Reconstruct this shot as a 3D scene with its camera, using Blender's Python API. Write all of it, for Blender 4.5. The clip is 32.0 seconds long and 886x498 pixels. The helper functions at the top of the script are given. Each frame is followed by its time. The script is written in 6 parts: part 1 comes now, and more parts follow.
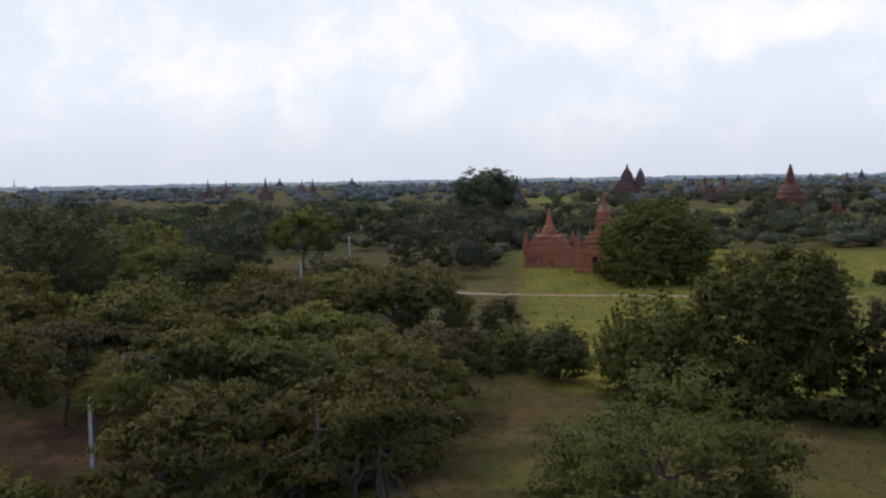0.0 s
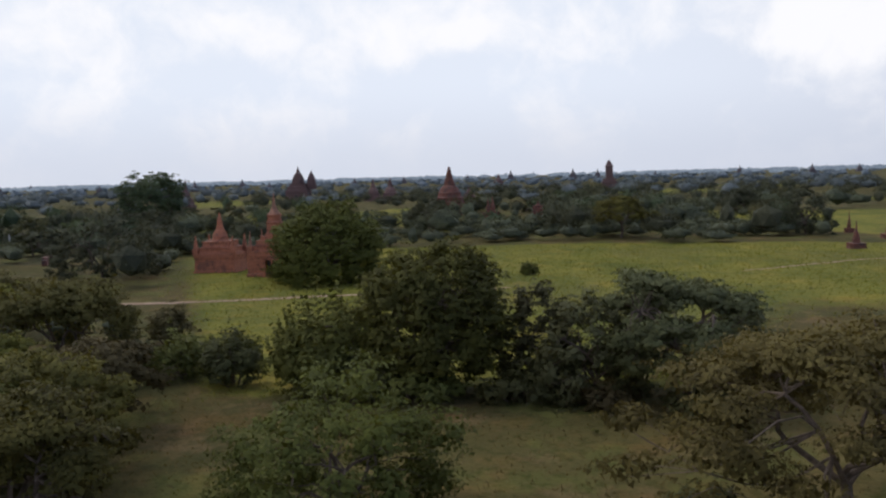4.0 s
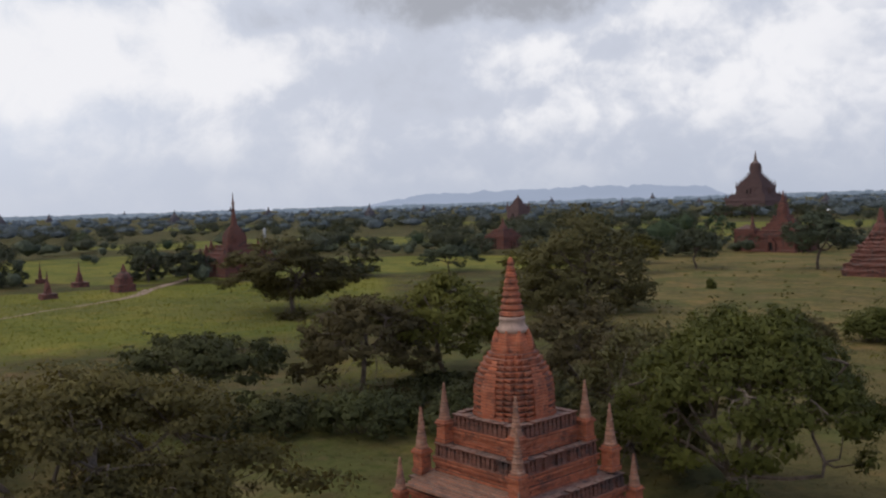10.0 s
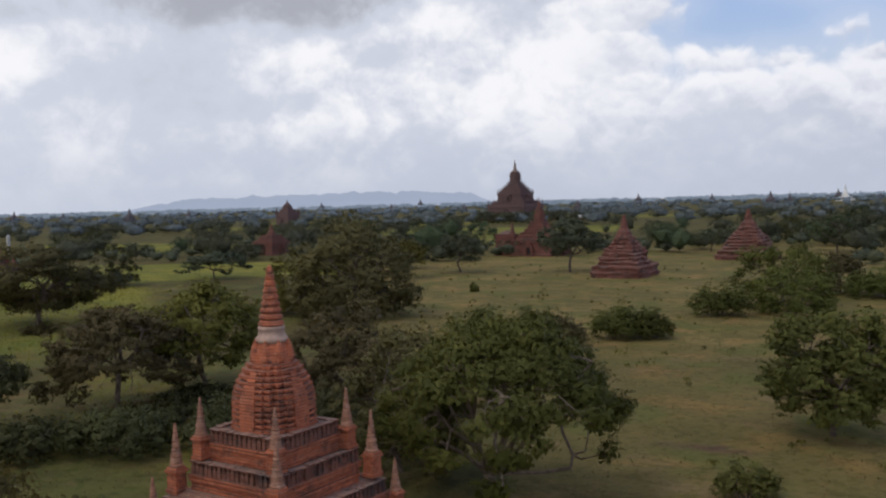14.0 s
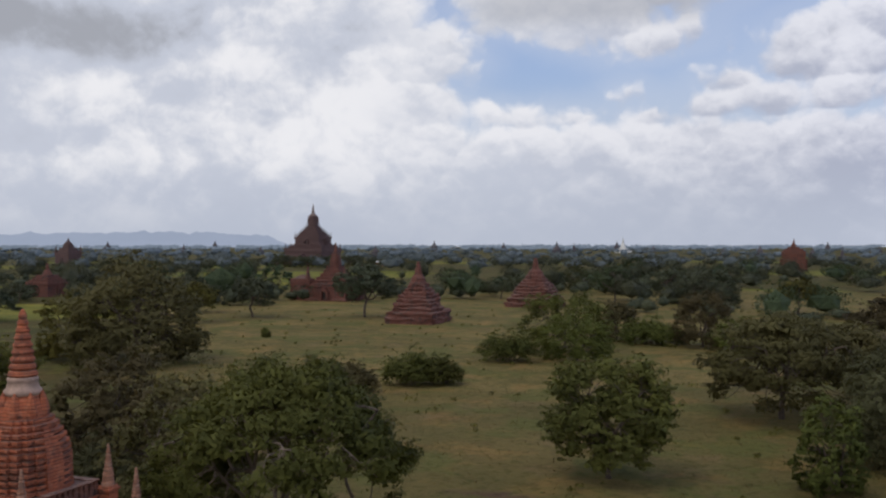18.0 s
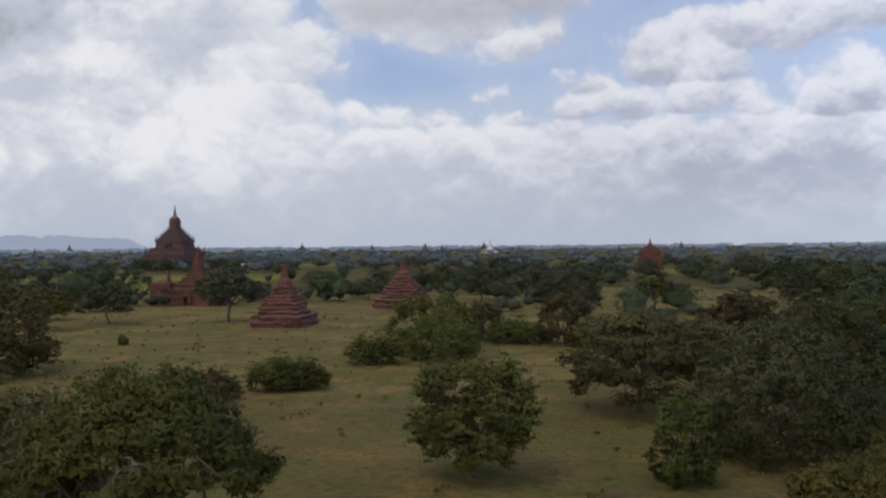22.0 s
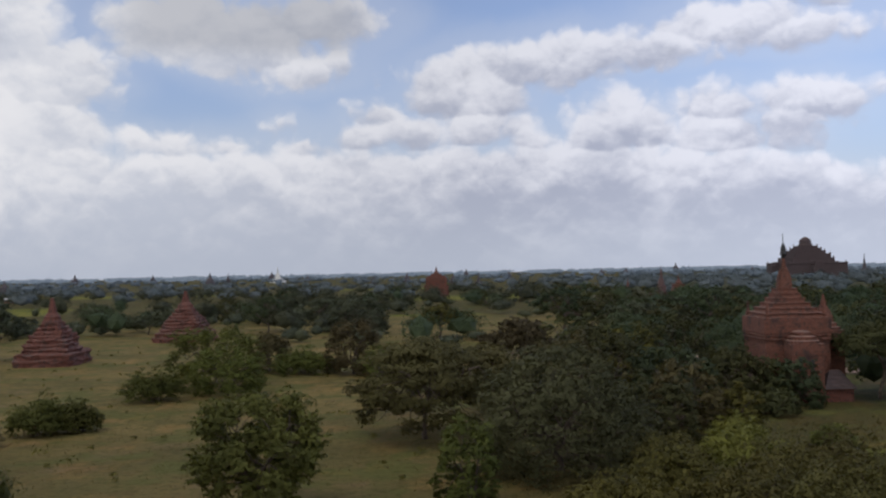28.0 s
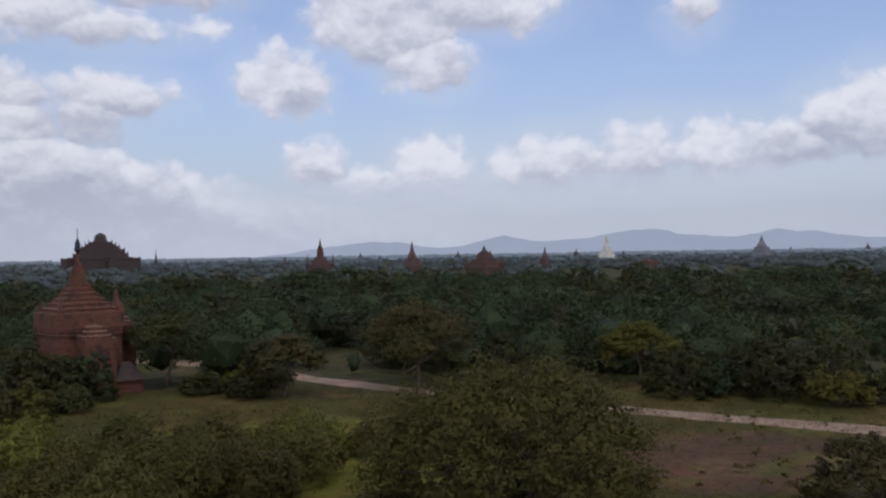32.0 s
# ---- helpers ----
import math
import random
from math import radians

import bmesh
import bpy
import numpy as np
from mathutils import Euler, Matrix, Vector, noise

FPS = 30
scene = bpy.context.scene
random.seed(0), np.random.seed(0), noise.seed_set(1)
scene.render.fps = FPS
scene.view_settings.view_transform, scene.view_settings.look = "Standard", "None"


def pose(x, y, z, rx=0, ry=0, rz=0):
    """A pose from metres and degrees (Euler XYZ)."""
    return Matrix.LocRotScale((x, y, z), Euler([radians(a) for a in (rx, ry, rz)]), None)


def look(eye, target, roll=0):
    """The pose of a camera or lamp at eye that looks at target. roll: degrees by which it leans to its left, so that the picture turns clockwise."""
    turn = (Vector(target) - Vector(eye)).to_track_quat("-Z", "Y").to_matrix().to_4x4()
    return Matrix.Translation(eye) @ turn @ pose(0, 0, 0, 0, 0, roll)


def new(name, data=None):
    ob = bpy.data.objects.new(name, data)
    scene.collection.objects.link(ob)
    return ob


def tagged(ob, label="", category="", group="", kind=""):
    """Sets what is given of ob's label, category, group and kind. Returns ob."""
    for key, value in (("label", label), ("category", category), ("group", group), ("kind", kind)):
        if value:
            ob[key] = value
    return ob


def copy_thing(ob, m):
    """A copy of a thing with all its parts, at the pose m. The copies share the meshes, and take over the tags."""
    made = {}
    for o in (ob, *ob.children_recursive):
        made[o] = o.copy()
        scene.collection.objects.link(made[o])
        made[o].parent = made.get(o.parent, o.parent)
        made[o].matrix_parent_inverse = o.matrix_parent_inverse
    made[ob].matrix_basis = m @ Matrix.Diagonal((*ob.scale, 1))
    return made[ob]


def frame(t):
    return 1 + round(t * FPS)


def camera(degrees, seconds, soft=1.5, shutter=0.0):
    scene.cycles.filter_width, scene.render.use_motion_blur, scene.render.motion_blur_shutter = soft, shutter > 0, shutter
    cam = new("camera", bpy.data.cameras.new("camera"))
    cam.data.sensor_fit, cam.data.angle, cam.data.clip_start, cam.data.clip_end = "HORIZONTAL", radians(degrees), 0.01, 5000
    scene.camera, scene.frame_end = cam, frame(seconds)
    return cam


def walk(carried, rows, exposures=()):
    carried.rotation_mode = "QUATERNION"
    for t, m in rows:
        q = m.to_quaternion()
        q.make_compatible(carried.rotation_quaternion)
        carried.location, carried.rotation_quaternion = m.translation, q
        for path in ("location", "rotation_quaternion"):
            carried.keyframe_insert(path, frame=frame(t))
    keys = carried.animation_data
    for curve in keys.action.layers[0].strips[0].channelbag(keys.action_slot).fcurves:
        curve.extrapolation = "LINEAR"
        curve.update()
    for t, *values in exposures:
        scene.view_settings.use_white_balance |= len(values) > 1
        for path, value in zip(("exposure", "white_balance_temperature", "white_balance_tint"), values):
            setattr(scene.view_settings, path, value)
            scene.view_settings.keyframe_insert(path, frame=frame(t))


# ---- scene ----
cam = camera(51.757, 32.0, soft=2.3)
# seconds, x, y, z, heading clockwise from +y, pitch, roll
PATH = [
    (0, -0.726, -1.365, 15.919, -110.466, -4.405, -0.985),
    (0.5, -0.672, -1.334, 15.916, -107.928, -4.310, -1.097),
    (1, -0.609, -1.297, 15.912, -105.446, -4.330, -1.171),
    (1.5, -0.541, -1.256, 15.907, -103.015, -4.461, -1.017),
    (2, -0.475, -1.215, 15.903, -100.569, -4.520, -0.845),
    (2.5, -0.414, -1.170, 15.900, -98.030, -4.564, -1.268),
    (4.5, -0.277, -0.861, 15.914, -87.533, -4.666, -1.553),
    (5, -0.289, -0.828, 15.918, -84.857, -4.696, -1.807),
    (5.5, -0.308, -0.797, 15.924, -81.953, -4.667, -2.147),
    (6, -0.331, -0.762, 15.931, -77.583, -4.538, -2.248),
    (6.5, -0.358, -0.721, 15.938, -71.621, -4.338, -2.088),
    (7, -0.388, -0.672, 15.945, -65.312, -4.050, -1.697),
    (7.5, -0.420, -0.613, 15.950, -59.208, -3.846, -1.534),
    (8, -0.455, -0.542, 15.952, -54.072, -3.737, -1.618),
    (8.5, -0.490, -0.459, 15.950, -50.179, -3.529, -1.802),
    (9, -0.522, -0.369, 15.946, -47.441, -3.289, -1.889),
    (9.5, -0.545, -0.282, 15.943, -44.942, -3.049, -1.821),
    (10, -0.554, -0.204, 15.944, -42.402, -2.912, -1.781),
    (10.5, -0.544, -0.139, 15.948, -39.885, -2.904, -1.726),
    (11, -0.521, -0.087, 15.956, -37.298, -2.939, -1.589),
    (11.5, -0.489, -0.040, 15.966, -34.586, -2.987, -1.610),
    (12, -0.458, 0.005, 15.975, -31.861, -3.064, -1.397),
    (12.5, -0.432, 0.051, 15.981, -29.234, -3.173, -1.278),
    (13, -0.412, 0.098, 15.986, -28.234, -3.233, -1.321),
    (13.5, -0.394, 0.162, 15.989, -28.440, -3.111, -1.522),
    (15.5, -0.304, 0.897, 16.005, -22.829, -1.944, -0.812),
    (16, -0.298, 0.997, 16.005, -19.958, -1.643, -0.445),
    (16.5, -0.294, 1.093, 16.003, -18.047, -1.248, -0.352),
    (17, -0.290, 1.201, 16.001, -17.048, -0.907, -0.288),
    (17.5, -0.282, 1.324, 15.997, -16.230, -0.545, -0.208),
    (18, -0.269, 1.454, 15.993, -15.406, -0.325, -0.021),
    (18.5, -0.250, 1.587, 15.989, -14.552, -0.307, 0.211),
    (19, -0.226, 1.713, 15.986, -13.630, -0.308, 0.387),
    (19.5, -0.199, 1.825, 15.984, -12.736, -0.081, 0.479),
    (20, -0.171, 1.915, 15.986, -11.742, 0.059, 0.336),
    (20.5, -0.143, 1.980, 15.990, -10.669, -0.012, -0.002),
    (21, -0.117, 2.022, 15.998, -9.543, -0.172, -0.416),
    (21.5, -0.092, 2.048, 16.009, -8.347, -0.269, -0.556),
    (22, -0.067, 2.066, 16.020, -7.189, -0.277, -0.500),
    (22.5, -0.042, 2.080, 16.031, -5.997, -0.261, -0.341),
    (23, -0.020, 2.093, 16.041, -4.790, -0.217, -0.197),
    (23.5, 0.001, 2.105, 16.050, -3.780, -0.173, -0.148),
    (24, 0.020, 2.117, 16.058, -3.111, -0.144, -0.115),
    (24.5, 0.041, 2.132, 16.066, -2.725, -0.128, -0.192),
    (26.5, 0.241, 2.293, 16.117, -1.874, 1.377, -0.579),
    (27, 0.263, 2.299, 16.120, -0.730, 0.917, -1.034),
    (27.5, 0.280, 2.289, 16.122, 1.884, 0.763, -1.271),
    (28, 0.293, 2.259, 16.120, 6.006, 1.343, -1.144),
    (28.5, 0.301, 2.206, 16.117, 11.601, 2.025, -0.956),
    (29, 0.300, 2.130, 16.111, 18.600, 2.504, -0.908),
    (29.5, 0.288, 2.040, 16.105, 26.095, 2.648, -0.868),
    (30, 0.262, 1.948, 16.102, 33.453, 2.460, -0.798),
    (30.5, 0.225, 1.861, 16.102, 40.281, 2.059, -0.732),
    (31, 0.184, 1.786, 16.104, 45.534, 1.492, -0.731),
    (31.5, 0.145, 1.726, 16.107, 47.976, 0.790, -0.910),
    (32, 0.112, 1.681, 16.111, 48.198, 0.264, -0.954),
]
walk(cam, [(t, pose(x, y, z, 90 + p, 0, -h) @ pose(0, 0, 0, 0, 0, r)) for t, x, y, z, h, p, r in PATH],
     exposures=[(0, 0.0), (6, -0.05), (7, 0.04), (8, -0.03), (9, -0.1), (10, -0.18), (11, -0.08), (12, 0.02), (13, -0.06), (16, -0.14), (17, -0.2), (20, -0.3), (22, -0.29), (24.5, -0.3), (27, -0.44), (28, -0.34), (29, -0.64), (30, -0.63), (31, -0.69), (32, -0.48)])


# ---- world: a pale monsoon sky, overcast in the west, broken cumulus in the north-east ----
SUN_AZ, SUN_EL = -142.0, 58.0


class Nodes:
    """Short hand for a node tree."""

    def __init__(self, tree):
        self.t = tree
        tree.nodes.clear()

    def add(self, kind, **props):
        n = self.t.nodes.new(kind)
        for k, v in props.items():
            if k == "operation":
                n.operation = v
            elif k == "data_type":
                n.data_type = v
            elif k == "blend_type":
                n.blend_type = v
            elif k == "sky_type":
                n.sky_type = v
            elif k == "attribute_name":
                n.attribute_name = v
        return n

    def link(self, a, b):
        self.t.links.new(a, b)

    def put(self, socket, v):
        if isinstance(v, bpy.types.NodeSocket):
            self.link(v, socket)
        else:
            socket.default_value = v

    def math(self, op, a, b=0.0, c=0.0):
        n = self.add("ShaderNodeMath", operation=op)
        for s, v in zip(n.inputs, (a, b, c)):
            self.put(s, v)
        return n.outputs[0]

    def mix(self, fac, a, b, blend="MIX"):
        n = self.add("ShaderNodeMix", data_type="RGBA", blend_type=blend)
        self.put(n.inputs[0], fac)
        for s, v in ((n.inputs[6], a), (n.inputs[7], b)):
            self.put(s, v if isinstance(v, bpy.types.NodeSocket) else (*v, 1.0))
        return n.outputs[2]

    def noise(self, vec, scale, detail=4.0, rough=0.5, distort=0.0):
        n = self.add("ShaderNodeTexNoise")
        if vec is not None:
            self.link(vec, n.inputs["Vector"])
        n.inputs["Scale"].default_value = scale
        n.inputs["Detail"].default_value = detail
        n.inputs["Roughness"].default_value = rough
        n.inputs["Distortion"].default_value = distort
        return n.outputs["Fac"]

    def ramp(self, fac, lo, hi, a=0.0, b=1.0):
        n = self.add("ShaderNodeMapRange")
        n.interpolation_type = "SMOOTHSTEP"
        self.put(n.inputs[0], fac)
        n.inputs[1].default_value, n.inputs[2].default_value = lo, hi
        n.inputs[3].default_value, n.inputs[4].default_value = a, b
        return n.outputs[0]

    def vec(self, x, y, z=0.0):
        n = self.add("ShaderNodeCombineXYZ")
        for s, v in zip(n.inputs, (x, y, z)):
            self.put(s, v)
        return n.outputs[0]


def make_world():
    w = bpy.data.worlds.new("sky")
    scene.world = w
    w.use_nodes = True
    n = Nodes(w.node_tree)
    co = n.add("ShaderNodeTexCoord").outputs["Generated"]
    sep = n.add("ShaderNodeSeparateXYZ")
    n.link(co, sep.inputs[0])
    x, y, z = sep.outputs
    zc = n.math("MAXIMUM", z, 0.0)
    deg = 180 / math.pi
    az = n.math("MULTIPLY", n.math("ARCTAN2", x, y), deg)
    el = n.math("MULTIPLY", n.math("ARCSINE", z), deg)
    sky = n.add("ShaderNodeTexSky", sky_type="NISHITA")
    sky.sun_disc = False
    sky.sun_elevation, sky.sun_rotation = radians(SUN_EL), radians(SUN_AZ)
    sky.air_density, sky.dust_density, sky.ozone_density = 1.0, 2.0, 1.5
    clear = n.mix(1.0, sky.outputs[0], (0.160, 0.162, 0.186), "MULTIPLY")
    # pale haze low over the plain
    clear = n.mix(n.ramp(el, -1.0, 14.0, 0.85, 0.20), clear, (0.50, 0.56, 0.70))
    # heading and height in degrees, stirred at two scales so that cloud edges billow
    here = n.vec(az, el, 3.7)

    def stir(p, scale, amount, detail):
        t = n.add("ShaderNodeTexNoise")
        n.link(p, t.inputs["Vector"])
        t.inputs["Scale"].default_value, t.inputs["Detail"].default_value = scale, detail
        k = n.add("ShaderNodeVectorMath", operation="MULTIPLY_ADD")
        n.link(t.outputs["Color"], k.inputs[0])
        k.inputs[1].default_value = (amount, amount * 0.6, 0.0)
        k.inputs[2].default_value = (-amount * 0.5, -amount * 0.3, 0.0)
        j = n.add("ShaderNodeVectorMath", operation="ADD")
        n.link(p, j.inputs[0])
        n.link(k.outputs[0], j.inputs[1])
        return j.outputs[0]

    wide = stir(here, 0.16, 5.0, 3.0)
    edgy = stir(stir(here, 0.34, 1.9, 3.0), 1.3, 0.7, 3.0)

    def lumps(p, scale, dy):
        k = n.add("ShaderNodeVectorMath", operation="ADD")
        n.link(p, k.inputs[0])
        k.inputs[1].default_value = (0.0, dy, 0.0)
        t = n.add("ShaderNodeTexVoronoi")
        t.voronoi_dimensions = "2D"
        n.link(k.outputs[0], t.inputs["Vector"])
        t.inputs["Scale"].default_value = scale
        return t.outputs["Distance"]

    def ellipse(p, a0, e0, wa, we, after):
        # the faint tie to the value before keeps the clouds in one chain, so that few values live at once
        tie = n.add("ShaderNodeVectorMath", operation="MULTIPLY_ADD")
        n.link(after, tie.inputs[0])
        tie.inputs[1].default_value = (1e-6, 1e-6, 0.0)
        tie.inputs[2].default_value = (-a0 / wa, -e0 / we, 0.0)
        k = n.add("ShaderNodeVectorMath", operation="MULTIPLY_ADD")
        n.link(p, k.inputs[0])
        k.inputs[1].default_value = (1 / wa, 1 / we, 0.0)
        n.link(tie.outputs[0], k.inputs[2])
        ln = n.add("ShaderNodeVectorMath", operation="LENGTH")
        n.link(k.outputs[0], ln.inputs[0])
        return k.outputs[0], ln.outputs["Value"]

    big, small, big_up, small_up = lumps(edgy, 0.50, 0.0), lumps(edgy, 1.35, 0.0), lumps(edgy, 0.50, 0.5), lumps(edgy, 1.35, 0.2)
    puff = n.math("ADD", n.math("MULTIPLY", n.math("SUBTRACT", 0.46, big), 1.3), n.math("MULTIPLY", n.math("SUBTRACT", 0.46, small), 0.45))
    soft = n.noise(n.vec(n.math("MULTIPLY", az, 0.42), el, 9.1), 0.085, 3.0, 0.5)
    fleece = n.noise(edgy, 0.55, 5.0, 0.6)
    # overcast in the west and south, a bank of cloud low in the north, in degrees inside its rim
    west = n.math("MAXIMUM", n.math("MULTIPLY", n.math("SUBTRACT", -16.5, az), 0.6), n.math("MULTIPLY", n.math("SUBTRACT", az, 110.0), 0.3))
    rim = n.math("ADD", n.ramp(az, 20.0, 56.0, 7.8, 0.4), n.math("MULTIPLY", n.math("SUBTRACT", soft, 0.5), 1.6))
    v = n.math("MAXIMUM", west, n.math("SUBTRACT", rim, el))
    head = n.math("MULTIPLY", n.math("SUBTRACT", el, n.math("SUBTRACT", rim, 1.8)), 0.5)
    # single heaps of cumulus: heading, height, half width, half height (degrees)
    western = [(-18.2, 11.6, 4.6, 2.3), (-19.3, 8.6, 4.9, 2.4), (-16.2, 6.8, 2.5, 1.2), (-9.6, 14.6, 4.7, 2.0), (-6.1, 14.1, 4.4, 2.0), (-1.8, 15.2, 3.8, 1.5), (-2.9, 12.4, 3.4, 1.0), (-0.7, 12.9, 1.4, 0.7), (-4.1, 9.0, 0.8, 0.6), (-11.7, 7.7, 3.1, 0.9), (-8.2, 7.8, 2.8, 0.7), (-2.5, 7.8, 2.1, 0.8), (1.0, 8.3, 1.8, 0.9)]
    northern = [(8.0, 11.2, 3.9, 2.2), (11.3, 12.4, 4.3, 1.5), (15.6, 13.1, 4.1, 1.3), (20.2, 13.2, 3.2, 1.1), (2.1, 9.7, 1.6, 0.9), (4.2, 8.6, 3.1, 1.1), (8.5, 8.8, 3.0, 1.2), (12.0, 8.0, 1.6, 0.8), (17.5, 9.0, 3.0, 1.8), (15.9, 8.1, 2.1, 1.4), (18.9, 8.3, 1.7, 1.4), (22.8, 9.6, 2.2, 1.2), (22.5, 7.8, 3.0, 1.4), (28.6, 9.5, 3.2, 1.5), (27.1, 8.1, 2.4, 1.5), (23.6, 14.2, 4.6, 1.3), (27.5, 13.4, 3.4, 1.1)]
    eastern = [(31.3, 15.7, 4.2, 1.1), (34.9, 16.7, 1.9, 0.9), (33.1, 13.7, 1.7, 0.6), (38.5, 10.7, 2.7, 2.1), (44.9, 14.5, 4.5, 2.9), (47.2, 11.8, 2.9, 1.7), (50.9, 15.2, 4.5, 1.8), (47.2, 16.7, 4.4, 1.5), (63.7, 14.3, 1.2, 1.1), (40.6, 5.550000000000001, 1.9, 1.5), (47.4, 5.25, 2.7, 2.0), (44, 4.3500000000000005, 3.5, 0.9), (52.4, 4.95, 2.1, 1.3), (54.7, 5.25, 2.5, 1.7), (57.6, 5.550000000000001, 1.7, 1.1), (60.5, 5.95, 2.4, 1.7), (65.0, 5.95, 2.0, 1.6), (68.4, 5.95, 2.4, 1.4), (70.4, 5.95, 1.8, 1.1), (71.6, 7.15, 2.0, 1.8), (74.2, 7.550000000000001, 2.6, 2.5), (79, 8.15, 4.0, 2.8)]
    for a0, e0, wa, we in western + northern + eastern:
        q, r = ellipse(edgy, a0, e0, wa, we, v)
        f = n.math("MULTIPLY", n.math("SUBTRACT", 1.15, r), (wa * we * we) ** (1 / 3))
        qs = n.add("ShaderNodeSeparateXYZ")
        n.link(q, qs.inputs[0])
        k = n.add("ShaderNodeMix", data_type="FLOAT")
        n.link(n.ramp(n.math("SUBTRACT", f, v), -0.35, 0.35), k.inputs[0])
        n.link(head, k.inputs[2])
        n.link(qs.outputs[1], k.inputs[3])
        head = k.outputs[0]
        v = n.math("SMOOTH_MAX", v, f, 0.9)
    body = n.math("ADD", v, n.math("ADD", puff, n.math("MULTIPLY", n.math("SUBTRACT", fleece, 0.5), 1.2)))
    hazy = n.math("ADD", 1.0, n.math("MULTIPLY", n.ramp(az, 26.0, 38.0, 0.0, 3.0), n.ramp(el, 3.6, 5.2, 1.0, 0.0)))
    mask = n.ramp(n.math("DIVIDE", body, hazy), -0.25, 0.95)
    veil = n.ramp(n.math("ADD", v, n.math("MULTIPLY", n.math("SUBTRACT", soft, 0.5), 5.0)), -2.2, 0.6, 0.0, 0.32)
    # lit heads over grey bellies
    relief_ = n.math("ADD", n.math("MULTIPLY", n.math("SUBTRACT", big_up, big), 0.40), n.math("ADD", n.math("MULTIPLY", n.math("SUBTRACT", small_up, small), 0.18), n.math("MULTIPLY", n.math("SUBTRACT", fleece, 0.5), 0.75)))
    lit = n.ramp(n.math("ADD", n.math("MULTIPLY", n.math("MAXIMUM", head, -0.7), 0.42), n.math("ADD", relief_, n.math("MULTIPLY", n.math("SUBTRACT", n.noise(n.vec(n.math("MULTIPLY", az, 0.5), el, 2.3), 0.35, 5.0, 0.6), 0.5), 1.5))), -0.55, 0.42)
    # light and dark stretches of the overcast: heading, height, half width, half height, strength
    thin = [(-106, 8.3, 11, 2.0, 0.3), (-88.5, 8.5, 3, 1.2, 0.3), (-92, 9, 12, 2.5, 0.3), (-67, 8, 8, 2.2, 0.35), (-61.5, 9, 12, 3.4, 0.5), (-35.3, 5.6, 6, 1.8, 0.35), (-56.8, 3.1, 7, 1.4, 0.25), (-54, 9, 4.5, 2, 0.2), (-35, 9.3, 4, 1.9, 0.4), (-24, 7.2, 7.5, 4.2, 0.40), (-27.7, 9.9, 3, 1.8, 0.3), (-18, 10.3, 4.6, 3, 0.3)]
    thick = [(-91, 5.4, 8, 2.2, -0.4), (-75.3, 5.3, 7.5, 2.2, -0.5), (-70, 2.4, 12, 2, -0.3), (-46.3, 8.2, 5.5, 2.8, -0.5), (-54, 2.4, 6, 1.2, -0.3), (-30, 9.4, 5, 1.0, -0.5), (-39.5, 12.2, 11, 2.3, -1.2), (-39, 6.2, 5, 0.8, -0.4), (-40, 2.8, 9, 1.2, -0.3), (-53, 11.6, 4, 0.9, -0.4)]
    tone = n.math("ADD", n.math("MULTIPLY", n.math("SUBTRACT", n.noise(wide, 0.22, 6.0, 0.60), 0.5), 2.6), n.math("ADD", 0.33, n.math("MULTIPLY", relief_, n.ramp(az, -60.0, -30.0, 0.35, 1.1))))
    for a0, e0, wa, we, k in thin + thick:
        _, r = ellipse(wide, a0, e0, wa, we, tone)
        tone = n.math("ADD", tone, n.ramp(r, 0.25, 1.25, k, 0.0))
    over = n.ramp(tone, 0.0, 1.0)
    lit = n.mix(n.ramp(az, -22.0, -13.0), n.vec(over, over, over), n.vec(lit, lit, lit))
    grey = n.mix(n.ramp(az, -85.0, -45.0), (0.80, 0.86, 0.98), (0.66, 0.70, 0.81))
    grey = n.mix(n.ramp(az, -14.0, 12.0), grey, (0.465, 0.50, 0.63))
    white = n.mix(n.ramp(az, -30.0, 30.0), (1.0, 1.0, 1.04), (0.82, 0.84, 0.945))
    belly = n.math("MULTIPLY", n.ramp(tone, -0.9, 0.1, 1.0, 0.0), n.math("MULTIPLY", n.ramp(az, -60.0, -48.0), n.ramp(el, 9.5, 11.5, 0.25, 1.0)))
    upper = n.math("MULTIPLY", n.ramp(el, 12.6, 14.2), n.math("MULTIPLY", n.ramp(az, -16.0, -11.0), n.ramp(az, -1.0, 4.0, 1.0, 0.0)))
    cloud = n.mix(n.math("MAXIMUM", belly, n.math("MULTIPLY", upper, 0.6)), n.mix(lit, grey, white), (0.44, 0.46, 0.52))
    cloud = n.mix(n.ramp(el, 0.0, 6.0, 0.85, 0.0), cloud, n.mix(n.ramp(az, -100.0, -20.0), (0.67, 0.71, 0.82), (0.54, 0.59, 0.71)))
    col = n.mix(mask, n.mix(veil, clear, n.mix(n.ramp(az, -30.0, 20.0), (0.86, 0.89, 0.97), (0.68, 0.72, 0.83))), cloud)
    col = n.mix(1.0, col, n.mix(n.ramp(az, 0.0, 35.0), (1.0, 1.0, 1.0), (1.25, 1.25, 1.26)), "MULTIPLY")
    bg = n.add("ShaderNodeBackground")
    n.link(col, bg.inputs[0])
    bg.inputs[1].default_value = 1.0
    out = n.add("ShaderNodeOutputWorld")
    n.link(bg.outputs[0], out.inputs[0])
    w.cycles.sampling_method = "MANUAL"
    w.cycles.sample_map_resolution = 512


